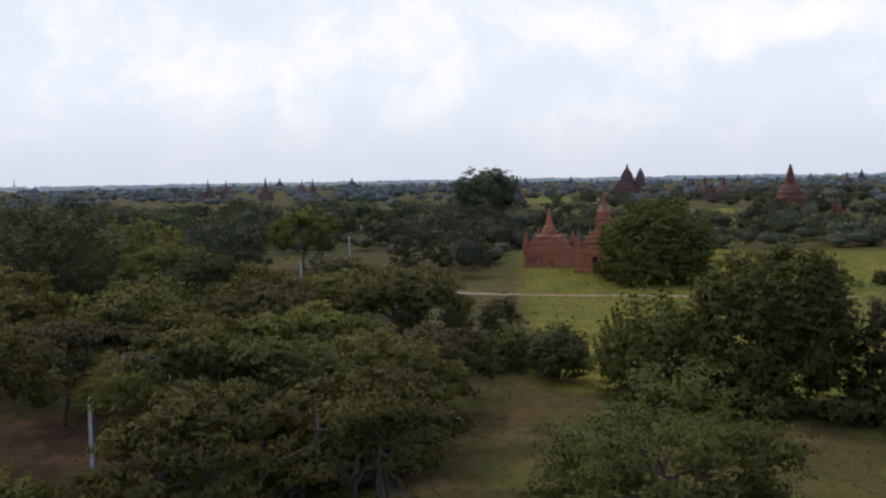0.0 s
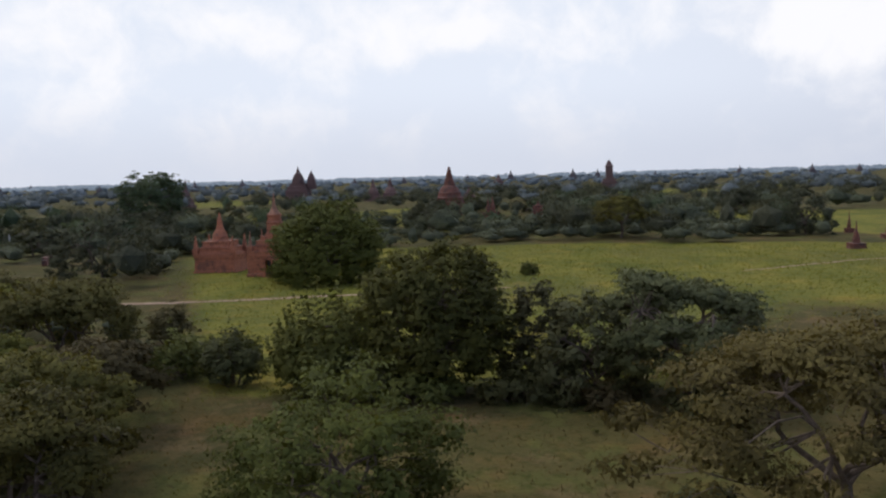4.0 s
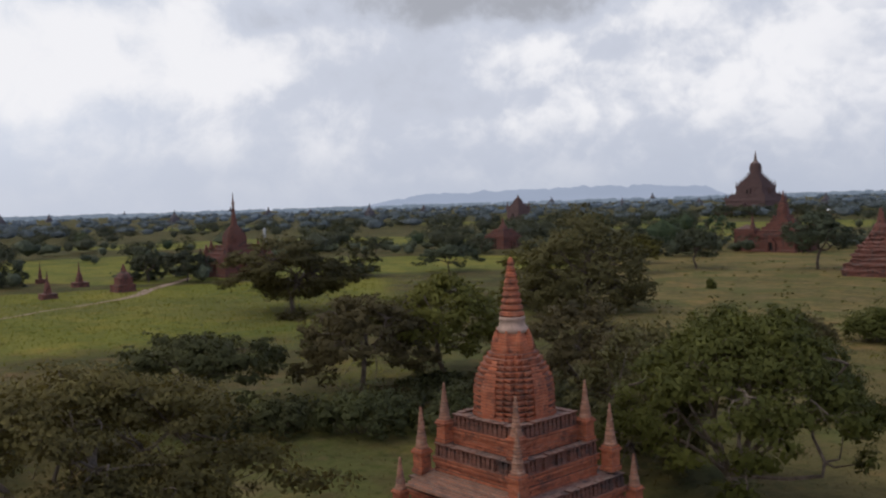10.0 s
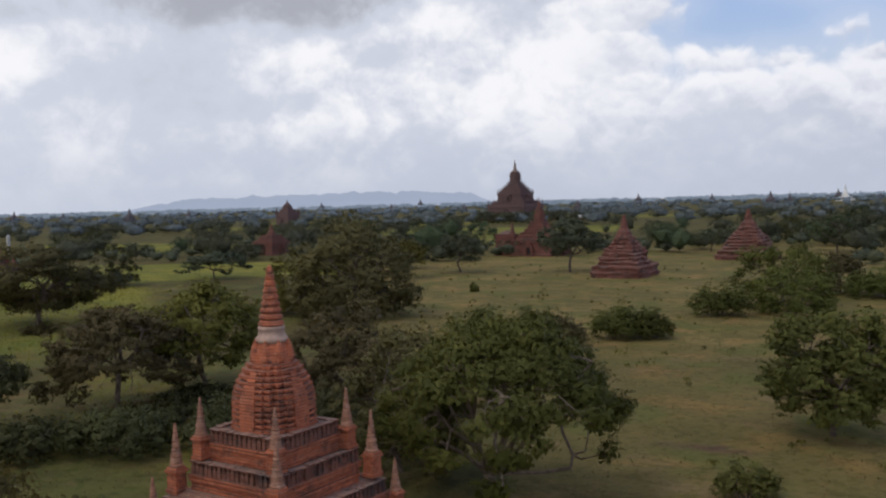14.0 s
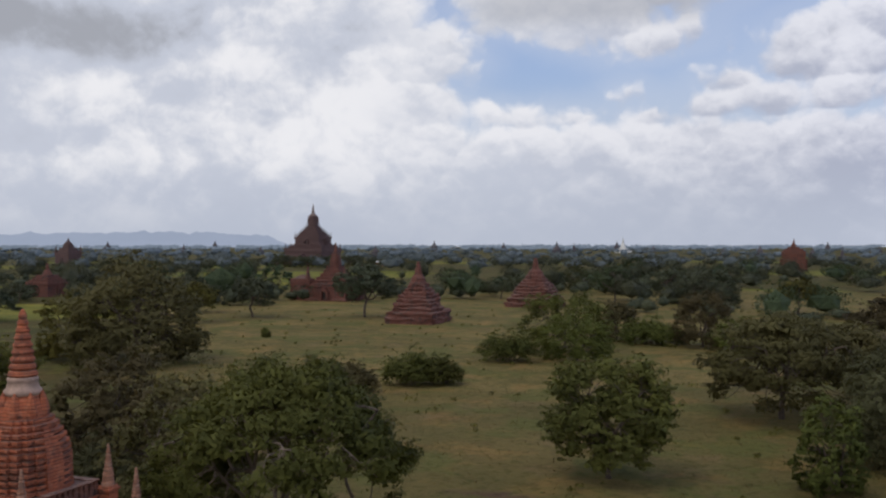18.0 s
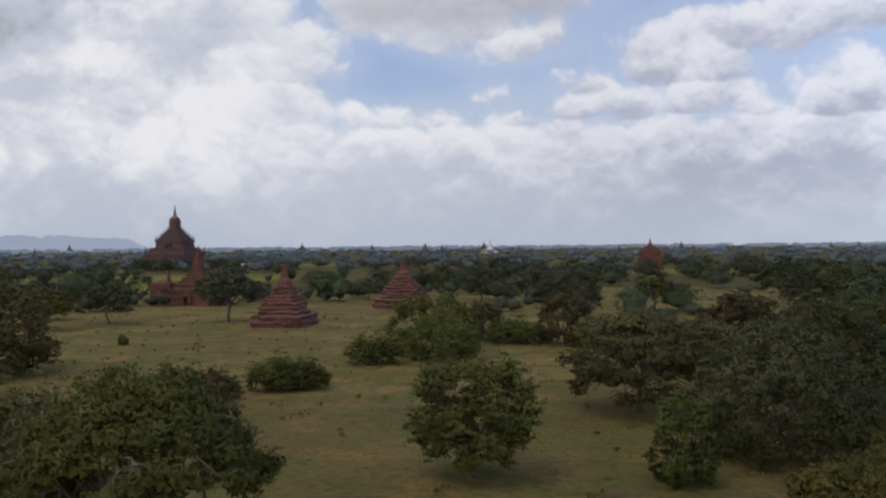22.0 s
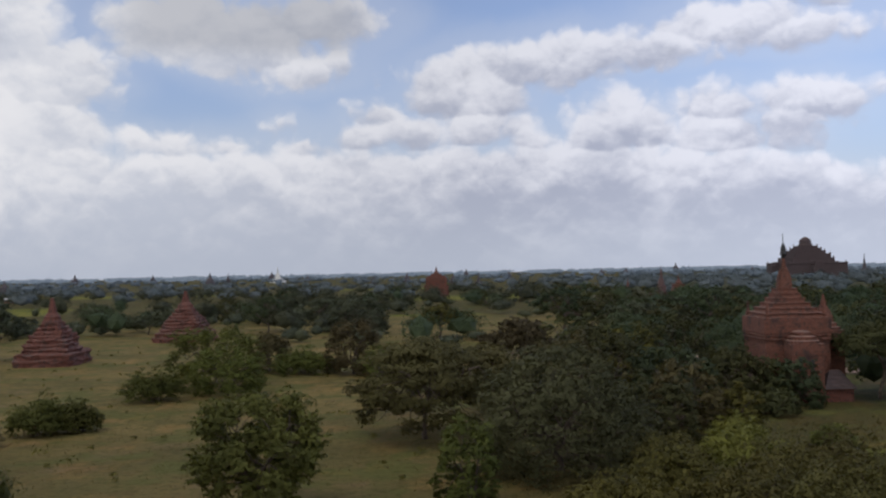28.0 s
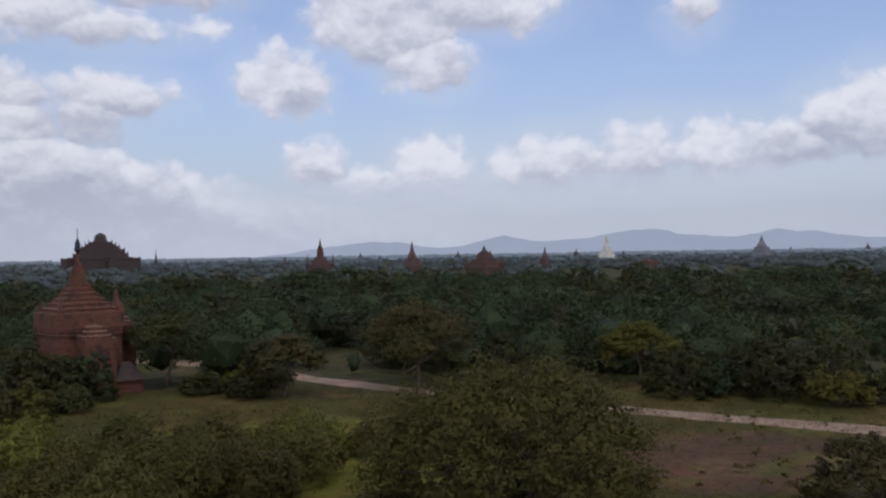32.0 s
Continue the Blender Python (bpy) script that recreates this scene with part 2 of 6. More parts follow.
make_world()
lamp = bpy.data.lights.new("sun", "SUN")
lamp.energy, lamp.angle, lamp.color = 0.75, radians(11), (1.0, 0.95, 0.86)
sun = new("sun", lamp)
s_az, s_el = radians(SUN_AZ), radians(SUN_EL)
sun.matrix_basis = look((0, 0, 200), (-200 * math.sin(s_az) * math.cos(s_el), -200 * math.cos(s_az) * math.cos(s_el), 200 - 200 * math.sin(s_el)))


# ---- materials ----
def material(name):
    m = bpy.data.materials.new(name)
    m.use_nodes = True
    n = Nodes(m.node_tree)
    out = n.add("ShaderNodeOutputMaterial")
    b = n.add("ShaderNodeBsdfPrincipled")
    n.link(b.outputs[0], out.inputs[0])
    return m, n, b, out


def bump(n, b, height, strength, dist):
    k = n.add("ShaderNodeBump")
    k.inputs["Strength"].default_value, k.inputs["Distance"].default_value = strength, dist
    n.link(height, k.inputs["Height"])
    n.link(k.outputs[0], b.inputs["Normal"])


def brick_material(name, base, dark, pale, course=0.125, wear=0.5, ledge_col=(0.15, 0.092, 0.07)):
    """Weathered red brick: courses, bleached ledges, black lichen."""
    m, n, b, _ = material(name)
    geo = n.add("ShaderNodeNewGeometry")
    pos = geo.outputs["Position"]
    sep = n.add("ShaderNodeSeparateXYZ")
    n.link(pos, sep.inputs[0])
    stain = n.noise(pos, 0.55, 6.0, 0.65)
    grain = n.noise(pos, 5.0, 5.0, 0.6)
    along = n.vec(n.math("MULTIPLY", n.math("ADD", sep.outputs[0], sep.outputs[1]), 2.6), n.math("DIVIDE", sep.outputs[2], course), 0.0)
    cell = n.add("ShaderNodeTexVoronoi")
    cell.voronoi_dimensions = "2D"
    n.link(along, cell.inputs["Vector"])
    cell.inputs["Scale"].default_value = 1.0
    cs = n.add("ShaderNodeSeparateXYZ")
    n.link(cell.outputs["Color"], cs.inputs[0])
    col = n.mix(cs.outputs[0], base, tuple(c * 0.62 for c in base))
    col = n.mix(n.ramp(grain, 0.45, 0.7, 0.0, 0.5), col, pale)
    col = n.mix(n.ramp(stain, 0.5, 0.68, 0.0, wear), col, dark)
    up = n.add("ShaderNodeSeparateXYZ")
    n.link(geo.outputs["Normal"], up.inputs[0])
    ledge = n.math("MULTIPLY", n.ramp(up.outputs[2], 0.55, 0.9), n.ramp(grain, 0.35, 0.6, 0.25, 0.8))
    col = n.mix(ledge, col, ledge_col)
    frac = n.math("FRACT", n.math("DIVIDE", sep.outputs[2], course))
    joint = n.ramp(n.math("ABSOLUTE", n.math("SUBTRACT", frac, 0.5)), 0.36, 0.48, 1.0, 0.0)
    # dark dirt in the joints, black lichen in specks
    col = n.mix(n.math("MULTIPLY", n.math("SUBTRACT", 1.0, joint), n.ramp(stain, 0.3, 0.6, 0.35, 0.8)), col, dark)
    col = n.mix(n.ramp(n.noise(pos, 2.2, 6.0, 0.75), 0.53, 0.64, 0.0, wear), col, dark)
    n.link(col, b.inputs["Base Color"])
    b.inputs["Roughness"].default_value = 0.92
    bump(n, b, n.math("ADD", joint, n.math("MULTIPLY", grain, 0.8)), 0.9, 0.04)
    return m


BRICK = brick_material("orange_brick", (0.47, 0.127, 0.055), (0.085, 0.039, 0.028), (0.47, 0.20, 0.115), wear=0.65, ledge_col=(0.20, 0.11, 0.08))
BRICK_ROSE = brick_material("faded_rose_brick", (0.50, 0.175, 0.090), (0.075, 0.042, 0.035), (0.43, 0.21, 0.14), wear=0.6, ledge_col=(0.13, 0.08, 0.062))
BRICK_PALE = brick_material("bleached_brick", (0.38, 0.17, 0.10), (0.10, 0.07, 0.06), (0.44, 0.30, 0.22), wear=0.5)
BRICK_RED = brick_material("red_brick", (0.190, 0.064, 0.044), (0.048, 0.034, 0.032), (0.26, 0.125, 0.09), wear=0.85)
BRICK_DIM = brick_material("blackened_brick", (0.205, 0.075, 0.046), (0.05, 0.033, 0.03), (0.27, 0.14, 0.10), wear=0.85, ledge_col=(0.26, 0.17, 0.13))
BRICK_GREY = brick_material("grey_brick", (0.085, 0.058, 0.058), (0.05, 0.042, 0.045), (0.13, 0.09, 0.085), course=0.4, wear=0.5)
# dark red brick of far temples, its colour greyed for distance haze
BRICK_FAR = brick_material("hazed_dark_brick", (0.150, 0.084, 0.078), (0.068, 0.050, 0.050), (0.19, 0.115, 0.100), course=0.4, wear=0.6)


# brick turned grey by distance haze put into its colour
BRICK_HAZY = brick_material("hazed_grey_brick", (0.115, 0.098, 0.108), (0.085, 0.078, 0.09), (0.14, 0.12, 0.125), course=0.6, wear=0.4)


def plain(name, col, rough=0.85, vary=0.35, scale=1.2, metal=0.0):
    m, n, b, _ = material(name)
    pos = n.add("ShaderNodeNewGeometry").outputs["Position"]
    a, c = n.noise(pos, scale, 6.0, 0.6), n.noise(pos, scale * 9, 4.0, 0.6)
    k = n.ramp(n.math("ADD", n.math("MULTIPLY", a, 0.7), n.math("MULTIPLY", c, 0.3)), 0.35, 0.65)
    n.link(n.mix(k, tuple(v * (1 - vary) for v in col), col), b.inputs["Base Color"])
    b.inputs["Roughness"].default_value = rough
    b.inputs["Metallic"].default_value = metal
    bump(n, b, c, 0.4, 0.02)
    return m


STUCCO = plain("pale_stucco", (0.50, 0.33, 0.25), vary=0.4, scale=3.0)
WHITEWASH = plain("whitewash", (0.72, 0.70, 0.66), vary=0.2, scale=0.3)
GOLD = plain("gilded_dome", (0.62, 0.50, 0.27), rough=0.45, vary=0.2, scale=0.3)
CONCRETE = plain("concrete", (0.42, 0.41, 0.39), vary=0.25, scale=2.0)
WORN_GILT = plain("tarnished_gilt", (0.24, 0.165, 0.14), vary=0.4, scale=3.0)
GREY_PLASTER = plain("grey_plaster", (0.24, 0.24, 0.27), vary=0.3, scale=0.4)
# iron finial; also the near-black that paints shade in openings
IRON_AND_SHADE = plain("dark_iron_and_shade", (0.03, 0.028, 0.028), rough=0.6, vary=0.3)
BARK = plain("bark", (0.125, 0.088, 0.064), vary=0.6, scale=2.5)
BARK_PALE = plain("pale_bark", (0.20, 0.145, 0.105), vary=0.6, scale=2.5)


def leaf_material(name, a, b_col, thin=0.3, speck=0.42):
    m, n, b, out = material(name)
    rnd = n.add("ShaderNodeNewGeometry").outputs["Random Per Island"]
    pos = n.add("ShaderNodeNewGeometry").outputs["Position"]
    clump = n.noise(pos, 0.45, 3.0, 0.5)
    ob = n.add("ShaderNodeObjectInfo").outputs["Random"]
    broad = n.ramp(n.noise(pos, 0.075, 2.0, 0.5), 0.34, 0.66)
    patchy = n.math("ADD", n.math("MULTIPLY", n.ramp(clump, 0.35, 0.7), 0.5), n.math("MULTIPLY", broad, 0.5))
    col = n.mix(n.math("ADD", n.math("MULTIPLY", n.math("POWER", rnd, 1.7), speck), n.math("MULTIPLY", patchy, 1.0 - speck)), a, b_col)
    hsv = n.add("ShaderNodeHueSaturation")
    n.link(n.ramp(ob, 0.0, 1.0, 0.485, 0.515), hsv.inputs["Hue"])
    n.link(n.ramp(ob, 0.0, 1.0, 0.82, 1.18), hsv.inputs["Value"])
    n.link(col, hsv.inputs["Color"])
    n.link(hsv.outputs[0], b.inputs["Base Color"])
    b.inputs["Roughness"].default_value = 0.65
    b.inputs["Specular IOR Level"].default_value = 0.14
    tr = n.add("ShaderNodeBsdfTranslucent")
    n.link(n.mix(1.0, hsv.outputs[0], (1.2, 1.1, 0.8), "MULTIPLY"), tr.inputs[0])
    mx = n.add("ShaderNodeMixShader")
    mx.inputs[0].default_value = thin
    n.link(b.outputs[0], mx.inputs[1])
    n.link(tr.outputs[0], mx.inputs[2])
    n.link(mx.outputs[0], out.inputs[0])
    return m


LEAF = {
    "olive": leaf_material("olive_leaves", (0.064, 0.064, 0.017), (0.213, 0.196, 0.044)),
    "dark": leaf_material("dark_leaves", (0.038, 0.040, 0.016), (0.103, 0.101, 0.038)),
    "green": leaf_material("green_leaves", (0.063, 0.067, 0.018), (0.173, 0.174, 0.043)),
    "dusty": leaf_material("dusty_leaves", (0.060, 0.052, 0.023), (0.153, 0.127, 0.052)),
    "yellow": leaf_material("yellowish_leaves", (0.066, 0.062, 0.017), (0.168, 0.144, 0.044)),
    "russet": leaf_material("russet_leaves", (0.055, 0.046, 0.023), (0.121, 0.098, 0.044)),
    "brown": leaf_material("brownish_leaves", (0.049, 0.037, 0.015), (0.177, 0.130, 0.044)),
    "wood": leaf_material("woodland_leaves", (0.033, 0.050, 0.028), (0.093, 0.116, 0.053), 0.3, 0.36),
    # far and distant: leaf green with distance haze mixed into the colour
    "far": leaf_material("far_hazed_leaves", (0.080, 0.101, 0.107), (0.158, 0.177, 0.179), 0.2, 0.3),
    "plain": leaf_material("plain_leaves", (0.042, 0.051, 0.034), (0.118, 0.123, 0.069), 0.3, 0.35),
    "leafy": leaf_material("deep_green_leaves", (0.053, 0.060, 0.016), (0.150, 0.153, 0.034)),
    "sage": leaf_material("grey_green_leaves", (0.062, 0.066, 0.031), (0.154, 0.156, 0.072)),
    "distant": leaf_material("distant_hazed_leaves", (0.092, 0.119, 0.136), (0.141, 0.173, 0.188), 0.1),
}


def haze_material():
    """The last belt of woods under the horizon, pale with distance haze painted as glow."""
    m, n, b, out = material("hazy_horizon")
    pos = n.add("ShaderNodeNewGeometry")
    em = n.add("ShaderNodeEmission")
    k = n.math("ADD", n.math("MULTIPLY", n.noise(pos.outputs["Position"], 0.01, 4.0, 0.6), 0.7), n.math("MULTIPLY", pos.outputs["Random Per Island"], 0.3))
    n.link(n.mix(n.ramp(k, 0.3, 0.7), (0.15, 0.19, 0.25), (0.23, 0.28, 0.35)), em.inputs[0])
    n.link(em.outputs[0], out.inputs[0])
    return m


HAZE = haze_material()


def ground_material():
    m, n, b, _ = material("grassland")
    pos = n.add("ShaderNodeNewGeometry").outputs["Position"]
    zone = n.add("ShaderNodeAttribute", attribute_name="zone")
    zs = n.add("ShaderNodeSeparateXYZ")
    n.link(zone.outputs["Vector"], zs.inputs[0])
    a = n.noise(pos, 0.045, 5.0, 0.6)
    c = n.noise(pos, 0.35, 6.0, 0.65)
    d = n.noise(pos, 3.0, 4.0, 0.6)
    mixk = n.ramp(n.math("ADD", n.math("MULTIPLY", a, 0.55), n.math("MULTIPLY", c, 0.45)), 0.36, 0.64)
    lawn = n.mix(mixk, (0.098, 0.072, 0.025), (0.058, 0.056, 0.018))
    lush = n.mix(mixk, (0.222, 0.192, 0.034), (0.118, 0.121, 0.025))
    streak = n.add("ShaderNodeMapping")
    n.link(pos, streak.inputs[0])
    streak.inputs["Rotation"].default_value = (0, 0, 0.5)
    streak.inputs["Scale"].default_value = (0.016, 0.09, 1.0)
    st = n.noise(streak.outputs[0], 1.0, 5.0, 0.6)
    lush = n.mix(n.ramp(st, 0.42, 0.58), lush, n.mix(1.0, lush, (0.77, 0.85, 0.75), "MULTIPLY"))
    lush = n.mix(n.ramp(n.noise(pos, 0.02, 3.0, 0.5), 0.5, 0.66, 0.0, 0.55), lush, (0.120, 0.112, 0.034))
    dry = n.mix(mixk, (0.205, 0.148, 0.053), (0.102, 0.085, 0.028))
    soil = n.mix(mixk, (0.125, 0.066, 0.042), (0.085, 0.056, 0.034))
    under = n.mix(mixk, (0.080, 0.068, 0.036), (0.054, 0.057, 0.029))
    wob = n.math("MULTIPLY", n.math("SUBTRACT", c, 0.5), 0.8)

    def key(s):
        return n.ramp(n.math("ADD", s, wob), 0.3, 0.7)

    col = n.mix(key(zs.outputs[0]), lawn, lush)
    col = n.mix(key(zs.outputs[1]), col, dry)
    col = n.mix(key(zs.outputs[2]), col, soil)
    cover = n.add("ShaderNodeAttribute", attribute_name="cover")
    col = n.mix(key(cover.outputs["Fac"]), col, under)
    off = n.add("ShaderNodeVectorMath", operation="ADD")
    n.link(pos, off.inputs[0])
    off.inputs[1].default_value = (137.0, 59.0, 11.0)
    open_ground = n.math("SUBTRACT", 1.0, key(zs.outputs[0]))
    col = n.mix(n.math("MULTIPLY", open_ground, n.ramp(n.noise(pos, 0.10, 5.0, 0.65), 0.50, 0.60, 0.0, 0.75)), col, n.mix(c, (0.078, 0.086, 0.022), (0.118, 0.112, 0.032)))
    col = n.mix(n.math("MULTIPLY", open_ground, n.ramp(n.noise(off.outputs[0], 0.16, 6.0, 0.7), 0.54, 0.66, 0.0, 0.42)), col, n.mix(c, (0.15, 0.092, 0.048), (0.25, 0.168, 0.088)))
    e = n.noise(pos, 1.1, 5.0, 0.7)
    col = n.mix(n.ramp(e, 0.50, 0.62, 0.0, 0.75), col, n.mix(1.0, col, (0.60, 0.67, 0.50), "MULTIPLY"))
    col = n.mix(n.ramp(n.noise(pos, 0.16, 4.0, 0.6), 0.52, 0.64, 0.0, 0.7), col, n.mix(1.0, col, (1.42, 1.18, 1.15), "MULTIPLY"))
    col = n.mix(n.ramp(d, 0.45, 0.75, 0.0, 0.5), col, n.mix(1.0, col, (0.45, 0.5, 0.4), "MULTIPLY"))
    n.link(col, b.inputs["Base Color"])
    b.inputs["Roughness"].default_value = 0.95
    b.inputs["Specular IOR Level"].default_value = 0.1
    bump(n, b, n.math("ADD", d, c), 0.7, 0.15)
    dm, dn, db, _ = material("dirt_track")
    dp = dn.add("ShaderNodeNewGeometry").outputs["Position"]
    dc, dd = dn.noise(dp, 0.5, 6.0, 0.65), dn.noise(dp, 4.0, 4.0, 0.6)
    dn.link(dn.mix(dn.ramp(dc, 0.35, 0.65), (0.24, 0.15, 0.10), (0.36, 0.245, 0.175)), db.inputs["Base Color"])
    db.inputs["Roughness"].default_value = 0.95
    bump(dn, db, dn.math("ADD", dc, dd), 0.6, 0.08)
    return m, dm


GROUND, DIRT = ground_material()
GRASS = leaf_material("grass_blades", (0.112, 0.090, 0.034), (0.172, 0.142, 0.056), 0.5)
CROP = leaf_material("crop_blades", (0.120, 0.122, 0.022), (0.205, 0.186, 0.034), 0.5)


# ---- helpers ----
class Shape:
    """Collects vertices and faces of one part."""

    def __init__(self):
        self.v, self.f = [], []

    def add(self, vs, fs):
        k = len(self.v)
        self.v.extend(vs)
        self.f.extend([tuple(i + k for i in f) for f in fs])
        return self

    def frustum(self, z0, z1, a0, a1, cx=0.0, cy=0.0, b0=None, b1=None):
        """A square block from z0 to z1 with half sides a0 below and a1 above."""
        b0, b1 = a0 if b0 is None else b0, a1 if b1 is None else b1
        vs = [(cx + sx * a, cy + sy * b, z) for z, a, b in ((z0, a0, b0), (z1, a1, b1)) for sx, sy in ((-1, -1), (1, -1), (1, 1), (-1, 1))]
        return self.add(vs, [(3, 2, 1, 0), (4, 5, 6, 7), (0, 1, 5, 4), (1, 2, 6, 5), (2, 3, 7, 6), (3, 0, 4, 7)])

    def box(self, x0, x1, y0, y1, z0, z1):
        return self.frustum(z0, z1, (x1 - x0) / 2, (x1 - x0) / 2, (x0 + x1) / 2, (y0 + y1) / 2, (y1 - y0) / 2, (y1 - y0) / 2)

    def lathe(self, prof, n=16, cx=0.0, cy=0.0, turn=0.0):
        """Rings of radius r at height z, closed above and below."""
        vs = [(cx + r * math.cos(2 * math.pi * (i + turn) / n), cy + r * math.sin(2 * math.pi * (i + turn) / n), z) for r, z in prof for i in range(n)]
        fs = [(k * n + i, k * n + (i + 1) % n, (k + 1) * n + (i + 1) % n, (k + 1) * n + i) for k in range(len(prof) - 1) for i in range(n)]
        fs.append(tuple(range(n - 1, -1, -1)))
        fs.append(tuple((len(prof) - 1) * n + i for i in range(n)))
        return self.add(vs, fs)

    def plan(self, prof, outline):
        """Stacks a plan outline (unit size) scaled by s at each height z."""
        n = len(outline)
        vs = [(s * x, s * y, z) for s, z in prof for x, y in outline]
        fs = [(k * n + i, k * n + (i + 1) % n, (k + 1) * n + (i + 1) % n, (k + 1) * n + i) for k in range(len(prof) - 1) for i in range(n)]
        fs.append(tuple(range(n - 1, -1, -1)))
        fs.append(tuple((len(prof) - 1) * n + i for i in range(n)))
        return self.add(vs, fs)


def part(name, shape, mat, parent=None, label="", smooth=False):
    """Links a Shape as one mesh object, under parent if given."""
    me = bpy.data.meshes.new(name)
    me.from_pydata(shape.v, [], shape.f)
    me.materials.append(mat)
    if smooth:
        me.shade_smooth()
    ob = new(name, me)
    ob.parent = parent
    if label:
        ob["label"] = label
    return ob


def quads(name, co, mat, parent=None, kind="", normals=None):
    """One mesh of loose blades from an array (n, corners, 3), with soft normals if given."""
    n, c = co.shape[:2]
    me = bpy.data.meshes.new(name)
    me.vertices.add(n * c)
    me.vertices.foreach_set("co", co.astype(np.float32).ravel())
    me.loops.add(n * c)
    me.loops.foreach_set("vertex_index", np.arange(n * c, dtype=np.int32))
    me.polygons.add(n)
    me.polygons.foreach_set("loop_start", np.arange(0, n * c, c, dtype=np.int32))
    me.update(calc_edges=True)
    if normals is not None:
        me.shade_smooth()
        at = me.attributes.new("custom_normal", "FLOAT_VECTOR", "POINT")
        at.data.foreach_set("vector", np.repeat(normals, c, axis=0).astype(np.float32).ravel())
    me.materials.append(mat)
    ob = new(name, me)
    ob.parent = parent
    if kind:
        ob["kind"] = kind
    return ob


def foliage(name, co, mat, parent=None):
    """Leaves from leaf_cards: three corners and a soft normal each."""
    return quads(name, co[:, :3], mat, parent, "", co[:, 3])


def thing(name, x, y, z=0.0, turn=0.0, label="", category="", group=""):
    ob = new(name)
    ob.empty_display_size = 0.3
    ob.matrix_basis = pose(x, y, z, 0, 0, turn)
    return tagged(ob, label, category, group)


# ---- the ground: one sheet to the horizon, with fields, bare soil and tracks ----
def band(v, lo, hi, soft):
    """1 inside lo..hi, falling to 0 over soft."""
    return np.clip((v - lo) / soft + 0.5, 0, 1) * np.clip((hi - v) / soft + 0.5, 0, 1)


def spot(x, y, cx, cy, rx, ry):
    return np.clip(1.6 - 1.2 * np.sqrt(((x - cx) / rx) ** 2 + ((y - cy) / ry) ** 2), 0, 1)


def patch(x, y):
    """Open field strips between the trees of the plain where above 0."""
    return np.sin(x * 0.013 + 0.9 * np.sin(y * 0.017) + 0.4) * np.sin(y * 0.021 + 0.7 * np.sin(x * 0.011) + 2.1) - 0.40


def zones(x, y):
    """Shares of lush field, dry pasture and bare soil at places of the plain."""
    d, a = np.hypot(x, y), np.degrees(np.arctan2(x, y))
    lush = band(a, -106, -46, 5) * band(d, 69, 205, 8)
    lush = lush * (1 - 0.85 * band(a, -73, -40, 8) * band(d, 40, 116, 24))
    lush = np.maximum(lush, 0.45 * band(a, -52, -44, 3) * band(d, 80, 100, 6))
    lush = np.maximum(lush, band(a, -7, 9, 3) * band(d, 262, 345, 15))
    lush = np.maximum(lush, 0.9 * band(a, -27, -19, 2) * band(d, 330, 470, 20))
    lush = np.maximum(lush, 0.7 * band(a, -75, -52, 3) * band(d, 300, 360, 15))
    lush = np.maximum(lush, 0.62 * band(a, 26, 50, 5) * band(d, 60, 96, 12))
    lush = np.maximum(lush, 0.42 * band(a, -64, -40, 4) * band(d, 46, 80, 6))
    lush = np.maximum(lush, 0.8 * (patch(x, y) > 0) * band(d, 212, 900, 10) * band(a, -107, 14, 3))
    dry = 0.85 * band(a, -34, 3, 5) * band(d, 90, 330, 60)
    dry = np.maximum(dry, 0.7 * band(a, 0, 18, 4) * band(d, 130, 340, 30))
    dry = np.maximum(dry, 0.55 * band(a, -26, 14, 5) * band(d, 40, 110, 12))
    dry = np.maximum(dry, 0.5 * band(a, -100, -50, 5) * band(d, 42, 60, 6))
    soil = spot(x, y, -40, -43, 13, 11)
    soil = np.maximum(soil, spot(x, y, 68, 32, 12, 9))
    soil = np.maximum(soil, 0.8 * spot(x, y, 40, 175, 22, 10))
    soil = np.maximum(soil, 0.9 * spot(x, y, 70, 112, 16, 14))
    soil = np.maximum(soil, 0.7 * spot(x, y, -13, 58, 5, 1.6))
    soil = np.maximum(soil, 0.7 * spot(x, y, 3, 63, 4, 2.0))
    return lush, dry, soil


def relief(x, y):
    return 0.12 * np.sin(x * 0.11 + 1.3) * np.cos(y * 0.13) + 0.05 * np.sin(x * 0.41) * np.sin(y * 0.37 + 0.5) - 0.16


